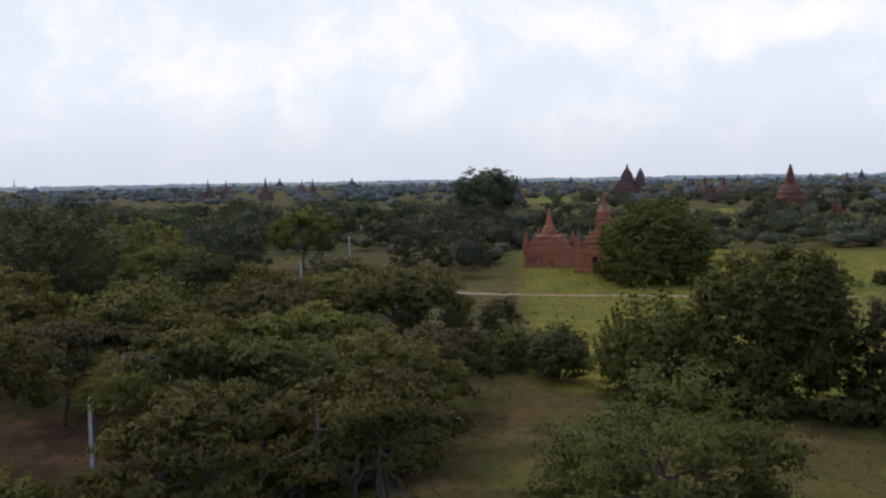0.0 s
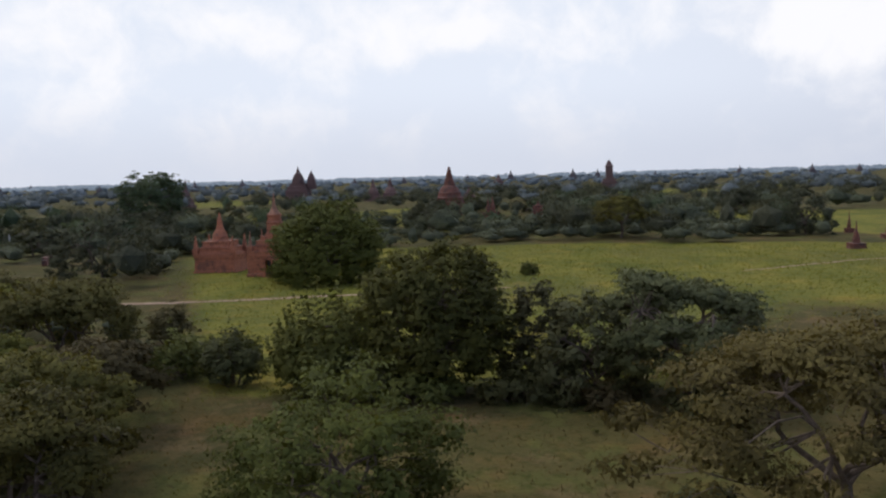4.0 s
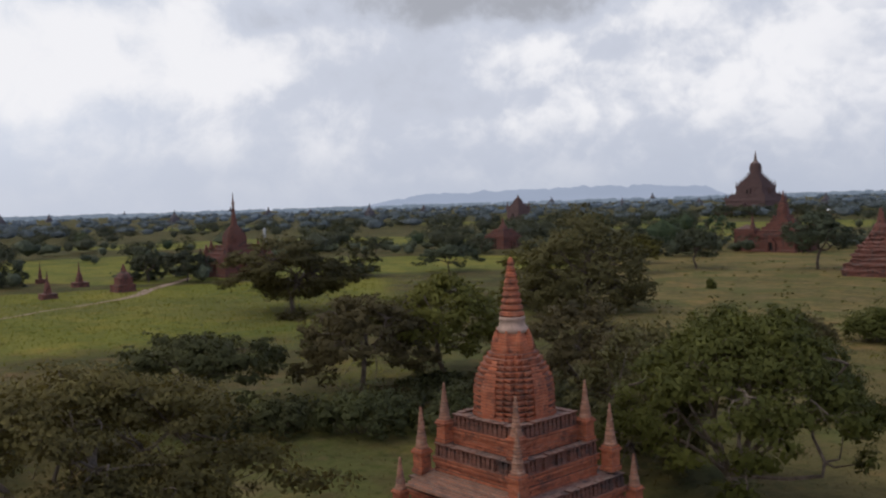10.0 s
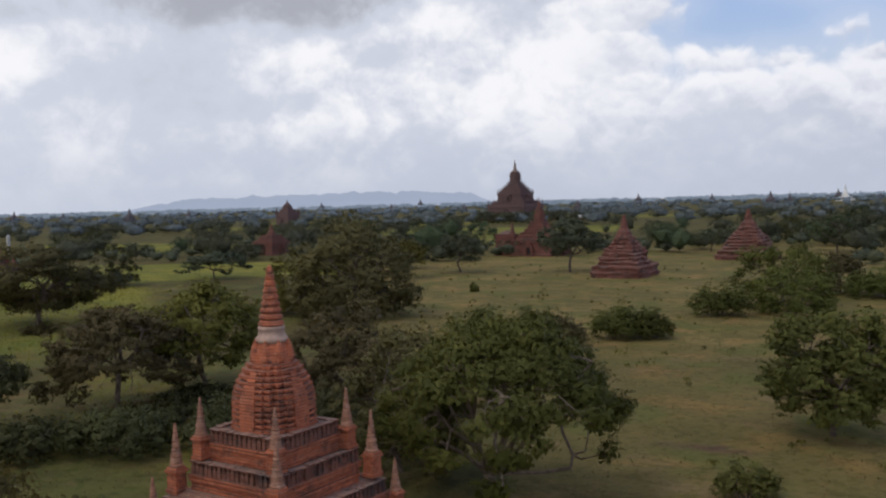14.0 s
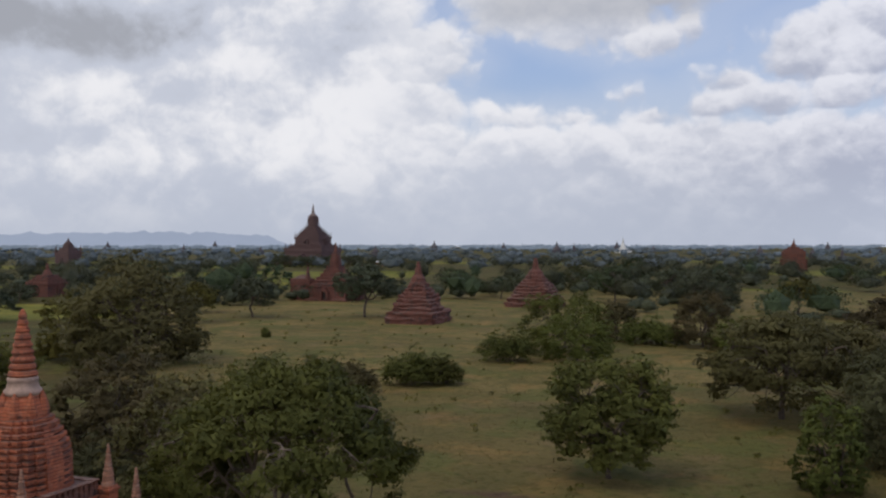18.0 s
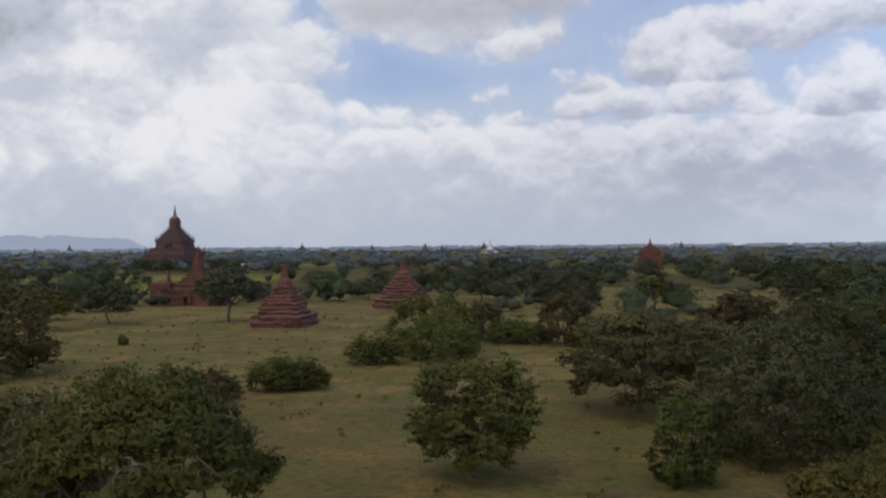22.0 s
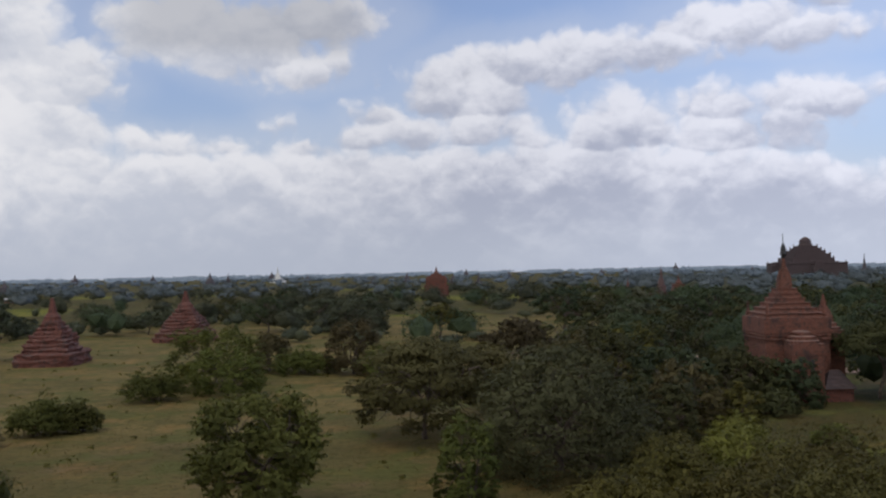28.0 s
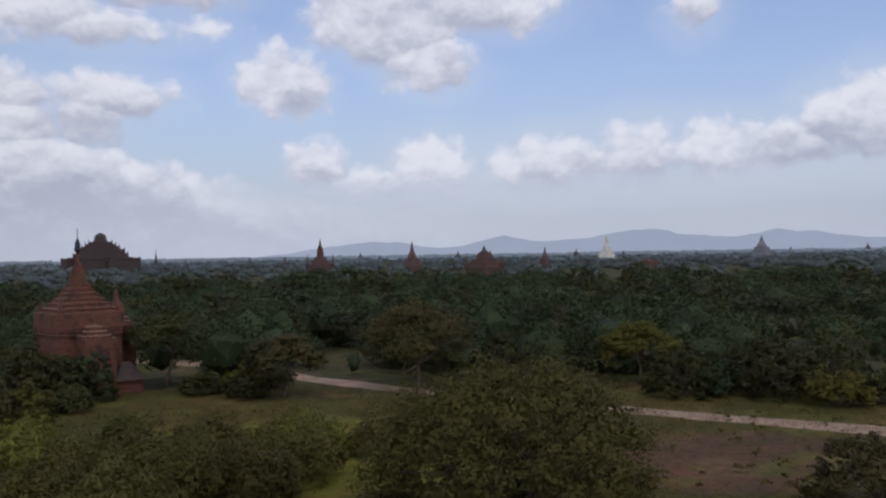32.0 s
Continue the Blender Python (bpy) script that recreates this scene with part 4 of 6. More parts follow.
def terrace(z0, z1, a, batter=0.03, outline=None, lines=0):
    """A terrace block with plinth, recessed wall and a moulded cornice; lines adds fine ledges."""
    h = z1 - z0
    sh = Shape()
    if lines:
        prof = [(a * 1.05, z0), (a * 1.05, z0 + 0.10 * h)]
        for k in range(lines):
            e = 0.02 if k % 2 else 0.0
            e += 0.05 * abs(k / (lines - 1) - 0.5)
            za, zb = z0 + h * (0.10 + 0.84 * k / lines), z0 + h * (0.10 + 0.84 * (k + 1) / lines)
            prof += [(a * (0.985 + e - batter), za + 0.004), (a * (0.985 + e - batter), zb - 0.03), (a * (0.955 + e - batter), zb - 0.025), (a * (0.955 + e - batter), zb)]
        prof += [(a * 1.02, z0 + 0.94 * h + 0.004), (a * 1.02, z1)]
        return sh.plan(prof, SQUARE)
    sh.plan([(a * 1.03, z0), (a * 1.03, z0 + 0.14 * h), (a * 0.985, z0 + 0.17 * h), (a * (0.985 - batter), z0 + 0.70 * h), (a * (1.0 - batter), z0 + 0.73 * h), (a * (1.0 - batter), z0 + 0.79 * h), (a * (1.025 - batter), z0 + 0.82 * h), (a * (1.025 - batter), z1)], outline or SQUARE)
    return sh


def parapet(base, z, a, h, step, thick, mat, label):
    """A parapet: a core wall under a coping, with a small block (merlon) beside each slot."""
    sh = Shape()
    sh.frustum(z, z + h * 0.98, a - thick * 0.6, a - thick * 0.6)
    t = thick * 1.25
    for s in (-1, 1):
        y0, y1 = sorted((s * (a + 0.04), s * (a - t)))
        m = int(2 * a / 0.34)
        for k in range(m):
            u0, u1 = -a + 2 * a * (k + 0.04) / m, -a + 2 * a * (k + 0.97) / m
            top = z + h + 0.05 + 0.05 * noise.noise(Vector((k * 1.7, a * 3, s)))
            sh.box(u0, u1, y0 - 0.02 * (k % 2), y1 + 0.02 * (k % 3 == 0), z + h, top)
            if 0 < k < m - 1:
                sh.box(y0 - 0.02 * (k % 3 == 1), y1, u0, u1, z + h, top + 0.01)
    p = part("parapet", sh, mat, base, label)
    n = max(4, int(2 * a / step))
    w = a / n * 0.78
    blocks = []
    for k in range(3):
        q = Shape().frustum(0.0, h * (0.62, 0.55, 0.68)[k], w, w * 0.94, 0, 0, thick * 0.5, thick * 0.46)
        q.frustum(h * (0.62, 0.55, 0.68)[k] + 0.002, h * 0.985, w * 0.7, w * 0.62, 0, 0, thick * 0.42, thick * 0.4)
        me = bpy.data.meshes.new("merlon")
        me.from_pydata(q.v, [], q.f)
        me.materials.append(mat)
        blocks.append(me)
    r = random.Random(int(a * 100))
    for side in range(4):
        rot = Matrix.Rotation(math.pi / 2 * side, 3, "Z")
        for k in range(n):
            if r.random() < 0.08:
                continue
            ob = new("merlon", blocks[r.randrange(3)])
            ob.parent = p
            at = rot @ Vector((-a + 2 * a * (k + 0.5) / n, -(a - thick * 0.5) + r.uniform(-0.02, 0.015), z + 0.002))
            ob.matrix_basis = pose(at.x, at.y, at.z, 0, 0, 90 * side + r.uniform(-2, 2))


def pinnacle(base, x, y, z, ped, s, hgt, mat, tipmat, rings=5):
    """A corner turret: pedestal and ringed cone."""
    sh = Shape()
    sh.frustum(z, z + ped * 0.16, s * 1.12, s * 1.12, x, y)
    sh.frustum(z + ped * 0.16, z + ped * 0.8, s * 0.95, s * 0.92, x, y)
    sh.frustum(z + ped * 0.8, z + ped * 0.9, s * 1.15, s * 1.15, x, y)
    sh.frustum(z + ped * 0.9, z + ped, s * 1.0, s * 0.9, x, y)
    t = part("turret", sh, mat, base)
    c = Shape()
    b = [(s * 0.98, z + ped), (s * 0.98, z + ped + hgt * 0.05), (s * 0.86, z + ped + hgt * 0.08), (s * 0.74, z + ped + hgt * 0.24), (s * 0.80, z + ped + hgt * 0.26), (s * 0.62, z + ped + hgt * 0.34)]
    c.lathe(b + ring_cone(s * 0.60, z + ped + hgt * 0.345, z + ped + hgt, rings, s * 0.14, 0.07), 12, x, y)
    part("turret_spire", c, tipmat, t)


def doorway(base, a, z, wd, ht, mat, face=0, depth=0.5):
    """A porch that stands proud of a wall: step, two jambs, a stepped flame arch and a flat near-black panel between
    for the doorway's shade.
    """
    rot = Matrix.Rotation(math.pi / 2 * face, 3, "Z")

    def piece(name, sh, m, label="", under=None):
        sh.v = [tuple(rot @ Vector(v)) for v in sh.v]
        return part(name, sh, m, under or base, label)

    porch = piece("porch", Shape().box(-wd * 1.15, wd * 1.15, a - 0.05, a + depth * 1.3, z - 0.3, z - 0.004), mat)
    piece("jamb", Shape().box(-wd, -wd * 0.5, a - 0.05, a + depth, z, z + ht), mat, "", porch)
    piece("jamb", Shape().box(wd * 0.5, wd, a - 0.05, a + depth, z, z + ht), mat, "", porch)
    side = []
    for k in range(6):
        half = wd * (1.12 - 0.95 * k / 6)
        side += [(half, z + ht + 0.14 * k * wd + 0.004), (half, z + ht + 0.14 * (k + 1) * wd + 0.004)]
    line = side + [(-x, h) for x, h in reversed(side)]
    n = len(line)
    arch = Shape().add([(x, y, h) for y in (a - 0.05, a + depth * 1.05) for x, h in line], [tuple(range(n)), tuple(range(2 * n - 1, n - 1, -1))] + [(i, n + i, n + (i + 1) % n, (i + 1) % n) for i in range(n)])
    piece("arch", arch, mat, "", porch)
    # no opening is cut: a thin dark panel stands in for its shade
    piece("doorway", Shape().box(-wd * 0.497, wd * 0.497, a - 0.02, a + 0.02, z, z + ht), IRON_AND_SHADE, "near-black panel as shade in the doorway", porch)


def near_temple(x, y):
    """The tall brick temple below the terrace: three parapeted terraces, corner turrets, ribbed tower and ringed spire."""
    t = thing("brick_temple", x, y, -0.2, TURN, "weathered orange brick temple with ringed spire and corner turrets", "temple")
    part("base", terrace(0, 3.2, 3.95, 0.03, None, 10), BRICK, t)
    boss = bpy.data.meshes.new("boss")
    cube = Shape().frustum(-0.06, 0.06, 0.07, 0.06)
    boss.from_pydata(cube.v, [], cube.f)
    boss.materials.append(BRICK)
    zs = [(3.2, 4.05, 3.26), (4.05, 5.46, 2.46), (5.46, 6.70, 1.90)]
    for z0, z1, a in zs:
        part("terrace", terrace(z0, z1, a, 0.02, None, 6 if z1 - z0 > 1 else 4), BRICK, t)
        parapet(t, z1 + 0.002, a * 0.985, 0.50, 0.25, 0.22, BRICK_DIM, "blackened brick parapet with slots")
        # small square bosses along the wall
        n = int(a * 4.2)
        for s in (-1, 1):
            for k in range(n):
                u = -a * 0.86 + a * 1.72 * k / (n - 1)
                for fx in (0, 1):
                    q = (u, s * a * 0.962) if fx == 0 else (s * a * 0.962, u)
                    bo = new("boss", boss)
                    bo.parent, bo.location = t, (*q, z0 + (z1 - z0) * 0.52)
    for a, z, ped, s, hgt in ((2.13, 6.05, 0.95, 0.27, 1.55), (2.86, 4.75, 1.05, 0.29, 1.75), (3.55, 3.3, 0.75, 0.27, 1.35)):
        for sx in (-1, 1):
            for sy in (-1, 1):
                pinnacle(t, sx * a * 0.98, sy * a * 0.98, z, ped, s, hgt, BRICK, BRICK_PALE, 6)
    # tower: redented plan, stacked courses with dark joints between
    tower = Shape()
    prof = []
    heights = np.linspace(6.55, 9.95, 16)
    for k in range(15):
        za, zb = heights[k], heights[k + 1]
        u = (za - 6.55) / 3.3
        s = 1.50 - 0.03 * u - 0.60 * (max(0.0, u - 0.50) / 0.50) ** 1.9 + (0.16, 0.08, 0.12, 0.03)[min(k, 3)] * (k < 4)
        g = 0.075 if k % 2 else 0.105
        prof += [(s, za), (s, zb - g - 0.015), (s - 0.19, zb - g), (s - 0.19, zb)]
    tower.plan(prof, REDENT)
    part("tower", tower, BRICK, t, "ribbed brick tower with stacked courses")
    for f in range(4):
        rot = Matrix.Rotation(math.pi / 2 * f, 3, "Z")
        pl = Shape()
        pf = [(0.34, 7.15, 1.56), (0.40, 7.6, 1.57), (0.40, 8.4, 1.54), (0.32, 8.95, 1.38), (0.14, 9.55, 1.10)]
        for (w0, z0, o0), (w1, z1, o1) in zip(pf[:-1], pf[1:]):
            pl.add([(-w0, o0 - 0.3, z0), (w0, o0 - 0.3, z0), (w0, o0, z0), (-w0, o0, z0), (-w1, o1 - 0.3, z1), (w1, o1 - 0.3, z1), (w1, o1, z1), (-w1, o1, z1)],
                   [(3, 2, 1, 0), (4, 5, 6, 7), (0, 1, 5, 4), (1, 2, 6, 5), (2, 3, 7, 6), (3, 0, 4, 7)])
        pl.v = [tuple(rot @ Vector(v)) for v in pl.v]
        part("rib", pl, BRICK, t, "smooth rib on the tower")
    cap = Shape()
    cap.lathe([(0.86, 9.8), (0.86, 10.0), (0.80, 10.25), (0.68, 10.5), (0.56, 10.72)], 20)
    lotus = part("lotus_cap", cap, BRICK, t)
    for k in range(8):
        w = 2 * math.pi * (k + 0.5) / 8
        part("petal", Shape().lathe([(0.25, 9.92), (0.26, 10.1), (0.17, 10.45), (0.03, 10.78)], 8, 0.70 * math.cos(w), 0.70 * math.sin(w)), BRICK, lotus)
    band_ = Shape().lathe([(0.60, 10.62), (0.66, 10.72), (0.66, 10.84), (0.58, 10.90), (0.52, 11.15), (0.55, 11.18), (0.55, 11.28), (0.48, 11.32)], 20)
    part("spire_collar", band_, STUCCO, t, "grey stucco collar", True)
    sp = Shape().lathe(ring_cone(0.50, 11.3, 13.72, 9, 0.10, 0.09), 16)
    part("spire", sp, BRICK, t, "ringed orange spire")
    # sloping brick roof over the entrance hall
    roof = None
    for k in range(7):
        y0, z0 = -2.62 - 0.17 * k, 4.86 - 0.065 * k
        row = Shape().frustum(z0 - 0.10, z0, 2.62, 2.6, -0.25, y0, 0.11, 0.10)
        if roof is None:
            roof = part("porch_roof", row, BRICK_PALE, t, "sloping roof of bleached brick courses")
        else:
            part("course", row, BRICK_PALE, roof)
    for f in range(4):
        doorway(t, 3.95, 0.4, 0.8, 1.7, BRICK, f, 0.7)
    return t


near_temple(-24.13, 29.76)


def shrine(name, x, y, side, h, label, mat=None, body=0.42, tiers=2, turrets=True, style="spire", doors=True, turn=TURN, group="", cat="temple", share=0.21, shrink=0.80, inset=0.86):
    """A cube-bodied brick shrine with stepped roof, corner turrets and a tower or spire."""
    mat = mat or BRICK_RED
    t = thing(name, x, y, -0.3, turn, label, cat, group)
    side = side / seen_wider(x, y)
    a = side / 2
    zb = h * body
    part("body", terrace(0, zb, a, 0.02), mat, t)
    z, b = zb, a
    if doors:
        for f in range(4):
            doorway(t, a, 0.3, side * 0.10, zb * 0.5, mat, f, side * 0.07)
    for k in range(tiers):
        z1 = z + h * share / tiers
        part("terrace", terrace(z, z1, b * inset, 0.03), mat, t)
        if turrets and k == 0:
            for sx in (-1, 1):
                for sy in (-1, 1):
                    pinnacle(t, sx * b * 0.90, sy * b * 0.90, z - 0.05, h * 0.08, side * 0.07, h * 0.23, mat, mat, 4)
        z, b = z1, b * shrink
    if style == "tower":
        zt = z + (h - z) * 0.55
        tw = Shape()
        prof = []
        for k in range(9):
            u = k / 9
            s = b * 0.80 * (1 - 0.55 * max(0, u - 0.15) ** 1.6)
            za, zc = z + (zt - z) * u, z + (zt - z) * (k + 1) / 9
            prof += [(s, za), (s, zc - 0.1 * (zt - z) / 9), (s * 0.95, zc)]
        tw.plan(prof, REDENT)
        part("tower", tw, mat, t)
        sp = Shape().lathe([(b * 0.5, zt), (b * 0.42, zt + (h - zt) * 0.2)] + ring_cone(b * 0.3, zt + (h - zt) * 0.2 + 0.01, h + 0.3, 6, b * 0.04, 0.06), 12)
        part("spire", sp, mat, t)
    else:
        zt = z + (h - z) * 0.45
        part("bell", Shape().lathe(bell(b * 0.60, z, zt), 18), mat, t)
        part("spire", Shape().lathe(ring_cone(b * 0.28, zt, h + 0.3, 7, b * 0.04, 0.06), 12), mat, t)
    return t


def stupa(name, x, y, side, h, label, mat=None, tiers=4, base=0.5, turn=TURN, group="", taper=0.62, cat="stupa", curve=0.72):
    """A stepped brick stupa: square terraces, bell and ringed spire."""
    mat = mat or BRICK_RED
    t = thing(name, x, y, -0.3, turn, label, cat, group)
    side = side / seen_wider(x, y)
    z, a = 0.0, side / 2
    for k in range(tiers):
        z1 = h * base * ((k + 1) / tiers) ** 0.9
        u = k / max(1, tiers - 1)
        sh = terrace(z, z1, a * (1 - taper * u ** curve), 0.04, ruined_square(int(x * 7 + y * 3) + k, 0.18) if mat in (BRICK_RED, BRICK) else None)
        if mat in (BRICK_RED, BRICK):
            sh.v = [tuple(Vector(v) + noise.noise_vector(Vector(v) * 1.7) * side * 0.026) for v in sh.v]
        part("terrace", sh, mat, t)
        z = z1
    r = a * (1 - taper) * 0.86
    zt = z + (h - z) * 0.42
    part("bell", Shape().lathe(bell(r, z, zt), 20), mat, t)
    part("spire", Shape().lathe(ring_cone(r * 0.46, zt, h + 0.3, 8, r * 0.07, 0.06), 14), mat, t)
    return t


def broken_stupa(name, x, y, side, h, label):
    """A crumbling brick stupa: broad square base, receding worn terraces, a worn bell and a blunt cone."""
    t = thing(name, x, y, -0.3, TURN, label, "stupa")
    a = side / seen_wider(x, y) / 2
    z = 0.0
    for k, (z1, f) in enumerate(((0.11, 1.0), (0.205, 0.96), (0.27, 0.80), (0.335, 0.73), (0.40, 0.66), (0.46, 0.585), (0.52, 0.505), (0.58, 0.415), (0.635, 0.33))):
        prof = [(a * f, z), (a * f * 0.985, z + (z1 * h - z) * 0.45), (a * f * 1.015, z + (z1 * h - z) * 0.55), (a * f * 1.015, z + (z1 * h - z) * 0.8), (a * f * 0.95, z1 * h)]
        sh = Shape().plan(prof, ruined_square(int(x * 7 + y * 3) + k, 0.10))
        sh.v = [tuple(Vector(v) + noise.noise_vector(Vector(v) * 0.7 + Vector((x, y, 0))) * 0.46 + noise.noise_vector(Vector(v) * 2.6) * 0.14) for v in sh.v]
        part("terrace", sh, BRICK_RED, t)
        z = z1 * h - 0.15
    b = Shape().lathe([(a * 0.33, z), (a * 0.33, h * 0.655), (a * 0.29, h * 0.665), (a * 0.26, h * 0.71), (a * 0.27, h * 0.72), (a * 0.22, h * 0.75), (a * 0.15, h * 0.79)], 18)
    b.v = [tuple(Vector(v) + noise.noise_vector(Vector(v) * 1.6) * 0.12) for v in b.v]
    part("bell", b, BRICK_RED, t)
    part("spire", Shape().lathe(ring_cone(a * 0.145, h * 0.785, h, 6, a * 0.05, 0.05), 12), BRICK_RED, t)
    return t


def domed_temple(name, x, y, side, h, label, mat):
    """A broad brick temple: porches, receding terraces with turrets, a swelling tower and a thin spire."""
    t = thing(name, x, y, -0.3, TURN, label, "temple")
    a = side / seen_wider(x, y) / 2
    part("body", terrace(0, h * 0.27, a, 0.02), mat, t)
    z = h * 0.27
    for k, f in enumerate((0.86, 0.70, 0.56)):
        part("terrace", terrace(z, z + h * 0.055, a * f, 0.03), mat, t)
        for sx in (-1, 1):
            for sy in (-1, 1):
                pinnacle(t, sx * a * (f + 0.08), sy * a * (f + 0.08), z - 0.05, h * 0.03, side * 0.035, h * 0.10, mat, mat, 4)
        z += h * 0.055
    for f in range(4):
        doorway(t, a, 0.3, side * 0.11, h * 0.15, mat, f, side * 0.12)
    prof = []
    for k in range(10):
        u = k / 10
        s = a * 0.40 * (1 + 0.05 * math.sin(math.pi * u) - 0.60 * u ** 2.4)
        prof += [(s, z + h * 0.24 * u), (s, z + h * 0.24 * (u + 0.085)), (s * 0.95, z + h * 0.24 * (u + 0.098))]
    part("tower", Shape().plan(prof, REDENT), mat, t)
    z += h * 0.24
    part("spire", Shape().lathe([(a * 0.20, z - 0.05), (a * 0.17, z + h * 0.03)] + ring_cone(a * 0.13, z + h * 0.031, h, 7, a * 0.02, 0.06), 12), mat, t)
    return t


# ---- shrines and stupas across the plain ----
shrine("brick_shrine", -162.2, -41.0, 9.4, 10.2, "red brick shrine with small spire and corner turrets", BRICK_ROSE, 0.34, 2, doors=False)
t_c = thing("brick_shrine", -153.9, -29.7, -0.3, TURN, "tall slim red brick shrine with pale flared spire", "temple")
part("body", terrace(0, 4.4, 3.8, 0.02), BRICK_ROSE, t_c)
for z0, z1, half in ((4.4, 5.3, 3.2), (5.3, 6.1, 2.6), (6.1, 6.8, 2.0)):
    part("terrace", terrace(z0, z1, half, 0.02), BRICK_ROSE, t_c)
part("shaft", Shape().plan([(1.50, 6.8), (1.50, 7.2), (1.26, 7.3), (1.18, 8.8), (1.28, 8.9), (1.28, 9.1), (1.08, 9.2), (1.02, 10.0), (1.14, 10.1), (1.14, 10.3)], REDENT), BRICK_ROSE, t_c)
for f in range(4):
    doorway(t_c, 3.8, 0.3, 0.9, 2.7, BRICK_ROSE, f, 0.9)
    pinnacle(t_c, (3.3, -3.3, -3.3, 3.3)[f], (3.3, 3.3, -3.3, -3.3)[f], 4.3, 0.9, 0.38, 2.5, BRICK_ROSE, BRICK_PALE, 4)
part("pale_skirt", Shape().lathe([(1.14, 10.3), (1.0, 10.5), (0.60, 11.0), (0.38, 11.5)], 14), BRICK_PALE, t_c, "pale flared brick skirt")
part("spire", Shape().lathe(ring_cone(0.33, 11.5, 13.9, 6, 0.06), 10), BRICK_PALE, t_c, "pale spire tip")
tw = shrine("twin_temple", -684, -110, 20, 24.6, "dark brick temple with two towers on the plain", BRICK_FAR, 0.3, 2, style="tower", turrets=False)
tw2 = Shape()
tw2.plan([(3.4, 8), (3.4, 10), (3.0, 14), (2.0, 18), (0.9, 20), (0.1, 22)], REDENT)
tw2.v = [(vx - 4, vy + 9, vz) for vx, vy, vz in tw2.v]
part("side_tower", tw2, BRICK_FAR, tw)
stupa("brick_stupa", -368.8, 1, 17.5, 19.0, "large stepped red brick stupa with conical spire", BRICK_RED, 4, 0.36, taper=0.30)
shrine("brick_shrine", -509, 12.5, 7.5, 9.3, "small dark brick shrine among trees", BRICK_FAR, turrets=False)
stupa("brick_stupa", -345, 17, 5.6, 7.2, "small brick stupa beside scrub", BRICK_RED, 2)
stupa("brick_stupa", -534, -152, 12, 17.2, "pointed dark brick stupa above trees", BRICK_FAR, 3, 0.36, taper=0.3)
stupa("brick_stupa", -603, -48, 12.5, 14.2, "dark brick stupa, one of a pair", BRICK_FAR, 2, 0.36, taper=0.25, group="pair of stupas")
stupa("brick_stupa", -600, -36.5, 14, 14.6, "dark brick stupa, one of a pair", BRICK_FAR, 2, 0.36, taper=0.25, group="pair of stupas")
stupa("white_stupa", -1753, -1784, 26, 34, "whitewashed stupa on the horizon", WHITEWASH, 3, 0.4)
for sx, sy, sd, sh_ in ((-740, -515, 12, 19), (-749, -501, 12, 18), (-684, -418, 14, 19.5), (-874, -489, 12, 17), (-880, -479, 12, 18), (-1099, 64, 17, 15.5)):
    stupa("distant_stupa", sx, sy, sd, sh_, "distant dark brick stupa rising over trees", BRICK_FAR, 2, 0.4, taper=0.3, group="distant stupas")
stupa("brick_stupa", -377, -248, 5, 10.5, "small orange brick stupa among trees", BRICK, 2, 0.5)
# little stupas on the field's far edge
stupa("small_stupa", -174.8, 77.6, 4.2, 5.1, "small weathered brick stupa on bare earth", BRICK_RED, 2, 0.42, group="small stupas by the footpath")
stupa("small_stupa", -215, 94, 2.6, 5.0, "slim broken brick stupa", BRICK_RED, 2, 0.45, group="small stupas by the footpath")
stupa("small_stupa", -196.5, 94.5, 4.6, 5.3, "small brick stupa with squat bell", BRICK_RED, 2, 0.4, group="small stupas by the footpath")
stupa("small_stupa", -173.1, 92.5, 5.8, 5.6, "small reddish stupa on a cube base", BRICK_RED, 2, 0.56, group="small stupas by the footpath", taper=0.25)
te = domed_temple("spired_temple", -188.8, 130.4, 17.5, 17.4, "dark red brick temple with bulging tower and thin spire", BRICK_RED)
part("mast", Shape().lathe([(0.35, 15.5), (0.3, 17.5), (0.5, 17.6), (0.22, 18.0), (0.12, 19.6), (0.03, 20.4)], 8), BRICK_DIM, te, "thin weathered spire mast")
bt = shrine("watch_tower", -778, 139, 13, 11.5, "tall slender brick tower on the plain", BRICK_FAR, 0.6, 1, turrets=False, cat="tower")
part("shaft", Shape().plan([(2.9, 6), (2.9, 19), (3.2, 19.2), (3.2, 20), (2.4, 21), (1.6, 23.4), (0.3, 25)], SQUARE), BRICK_FAR, bt)
shrine("brick_shrine", -324, 32, 4.4, 5.8, "small brick shrine with dark doorway", BRICK_RED, 0.55, 1, turrets=False)
stupa("brick_stupa", -334, 14.8, 4.4, 7.2, "narrow brick stupa among bushes", BRICK_RED, 2)
shrine("brick_temple_ruin", -193.9, 242, 12.6, 10.2, "squat red brick temple with stepped roof", BRICK_RED, 0.45, 3, turrets=False)
shrine("brick_temple_ruin", -457, 592, 19, 20.5, "dark brick temple above the tree line", BRICK_FAR, 0.45, 2, style="tower")
broken_stupa("stepped_stupa", -55.3, 182.0, 14.9, 12.6, "red brick stupa with steep broken terraces on dry grass")
broken_stupa("stepped_stupa", -40.0, 236, 17.0, 12.5, "red brick stupa with steep terraces beyond scrub")
tn = shrine("terraced_temple", -100, 247, 17.5, 16.4, "red brick terraced temple with side chapel", BRICK_RED, 0.30, 5, style="tower", share=0.30, shrink=0.78)
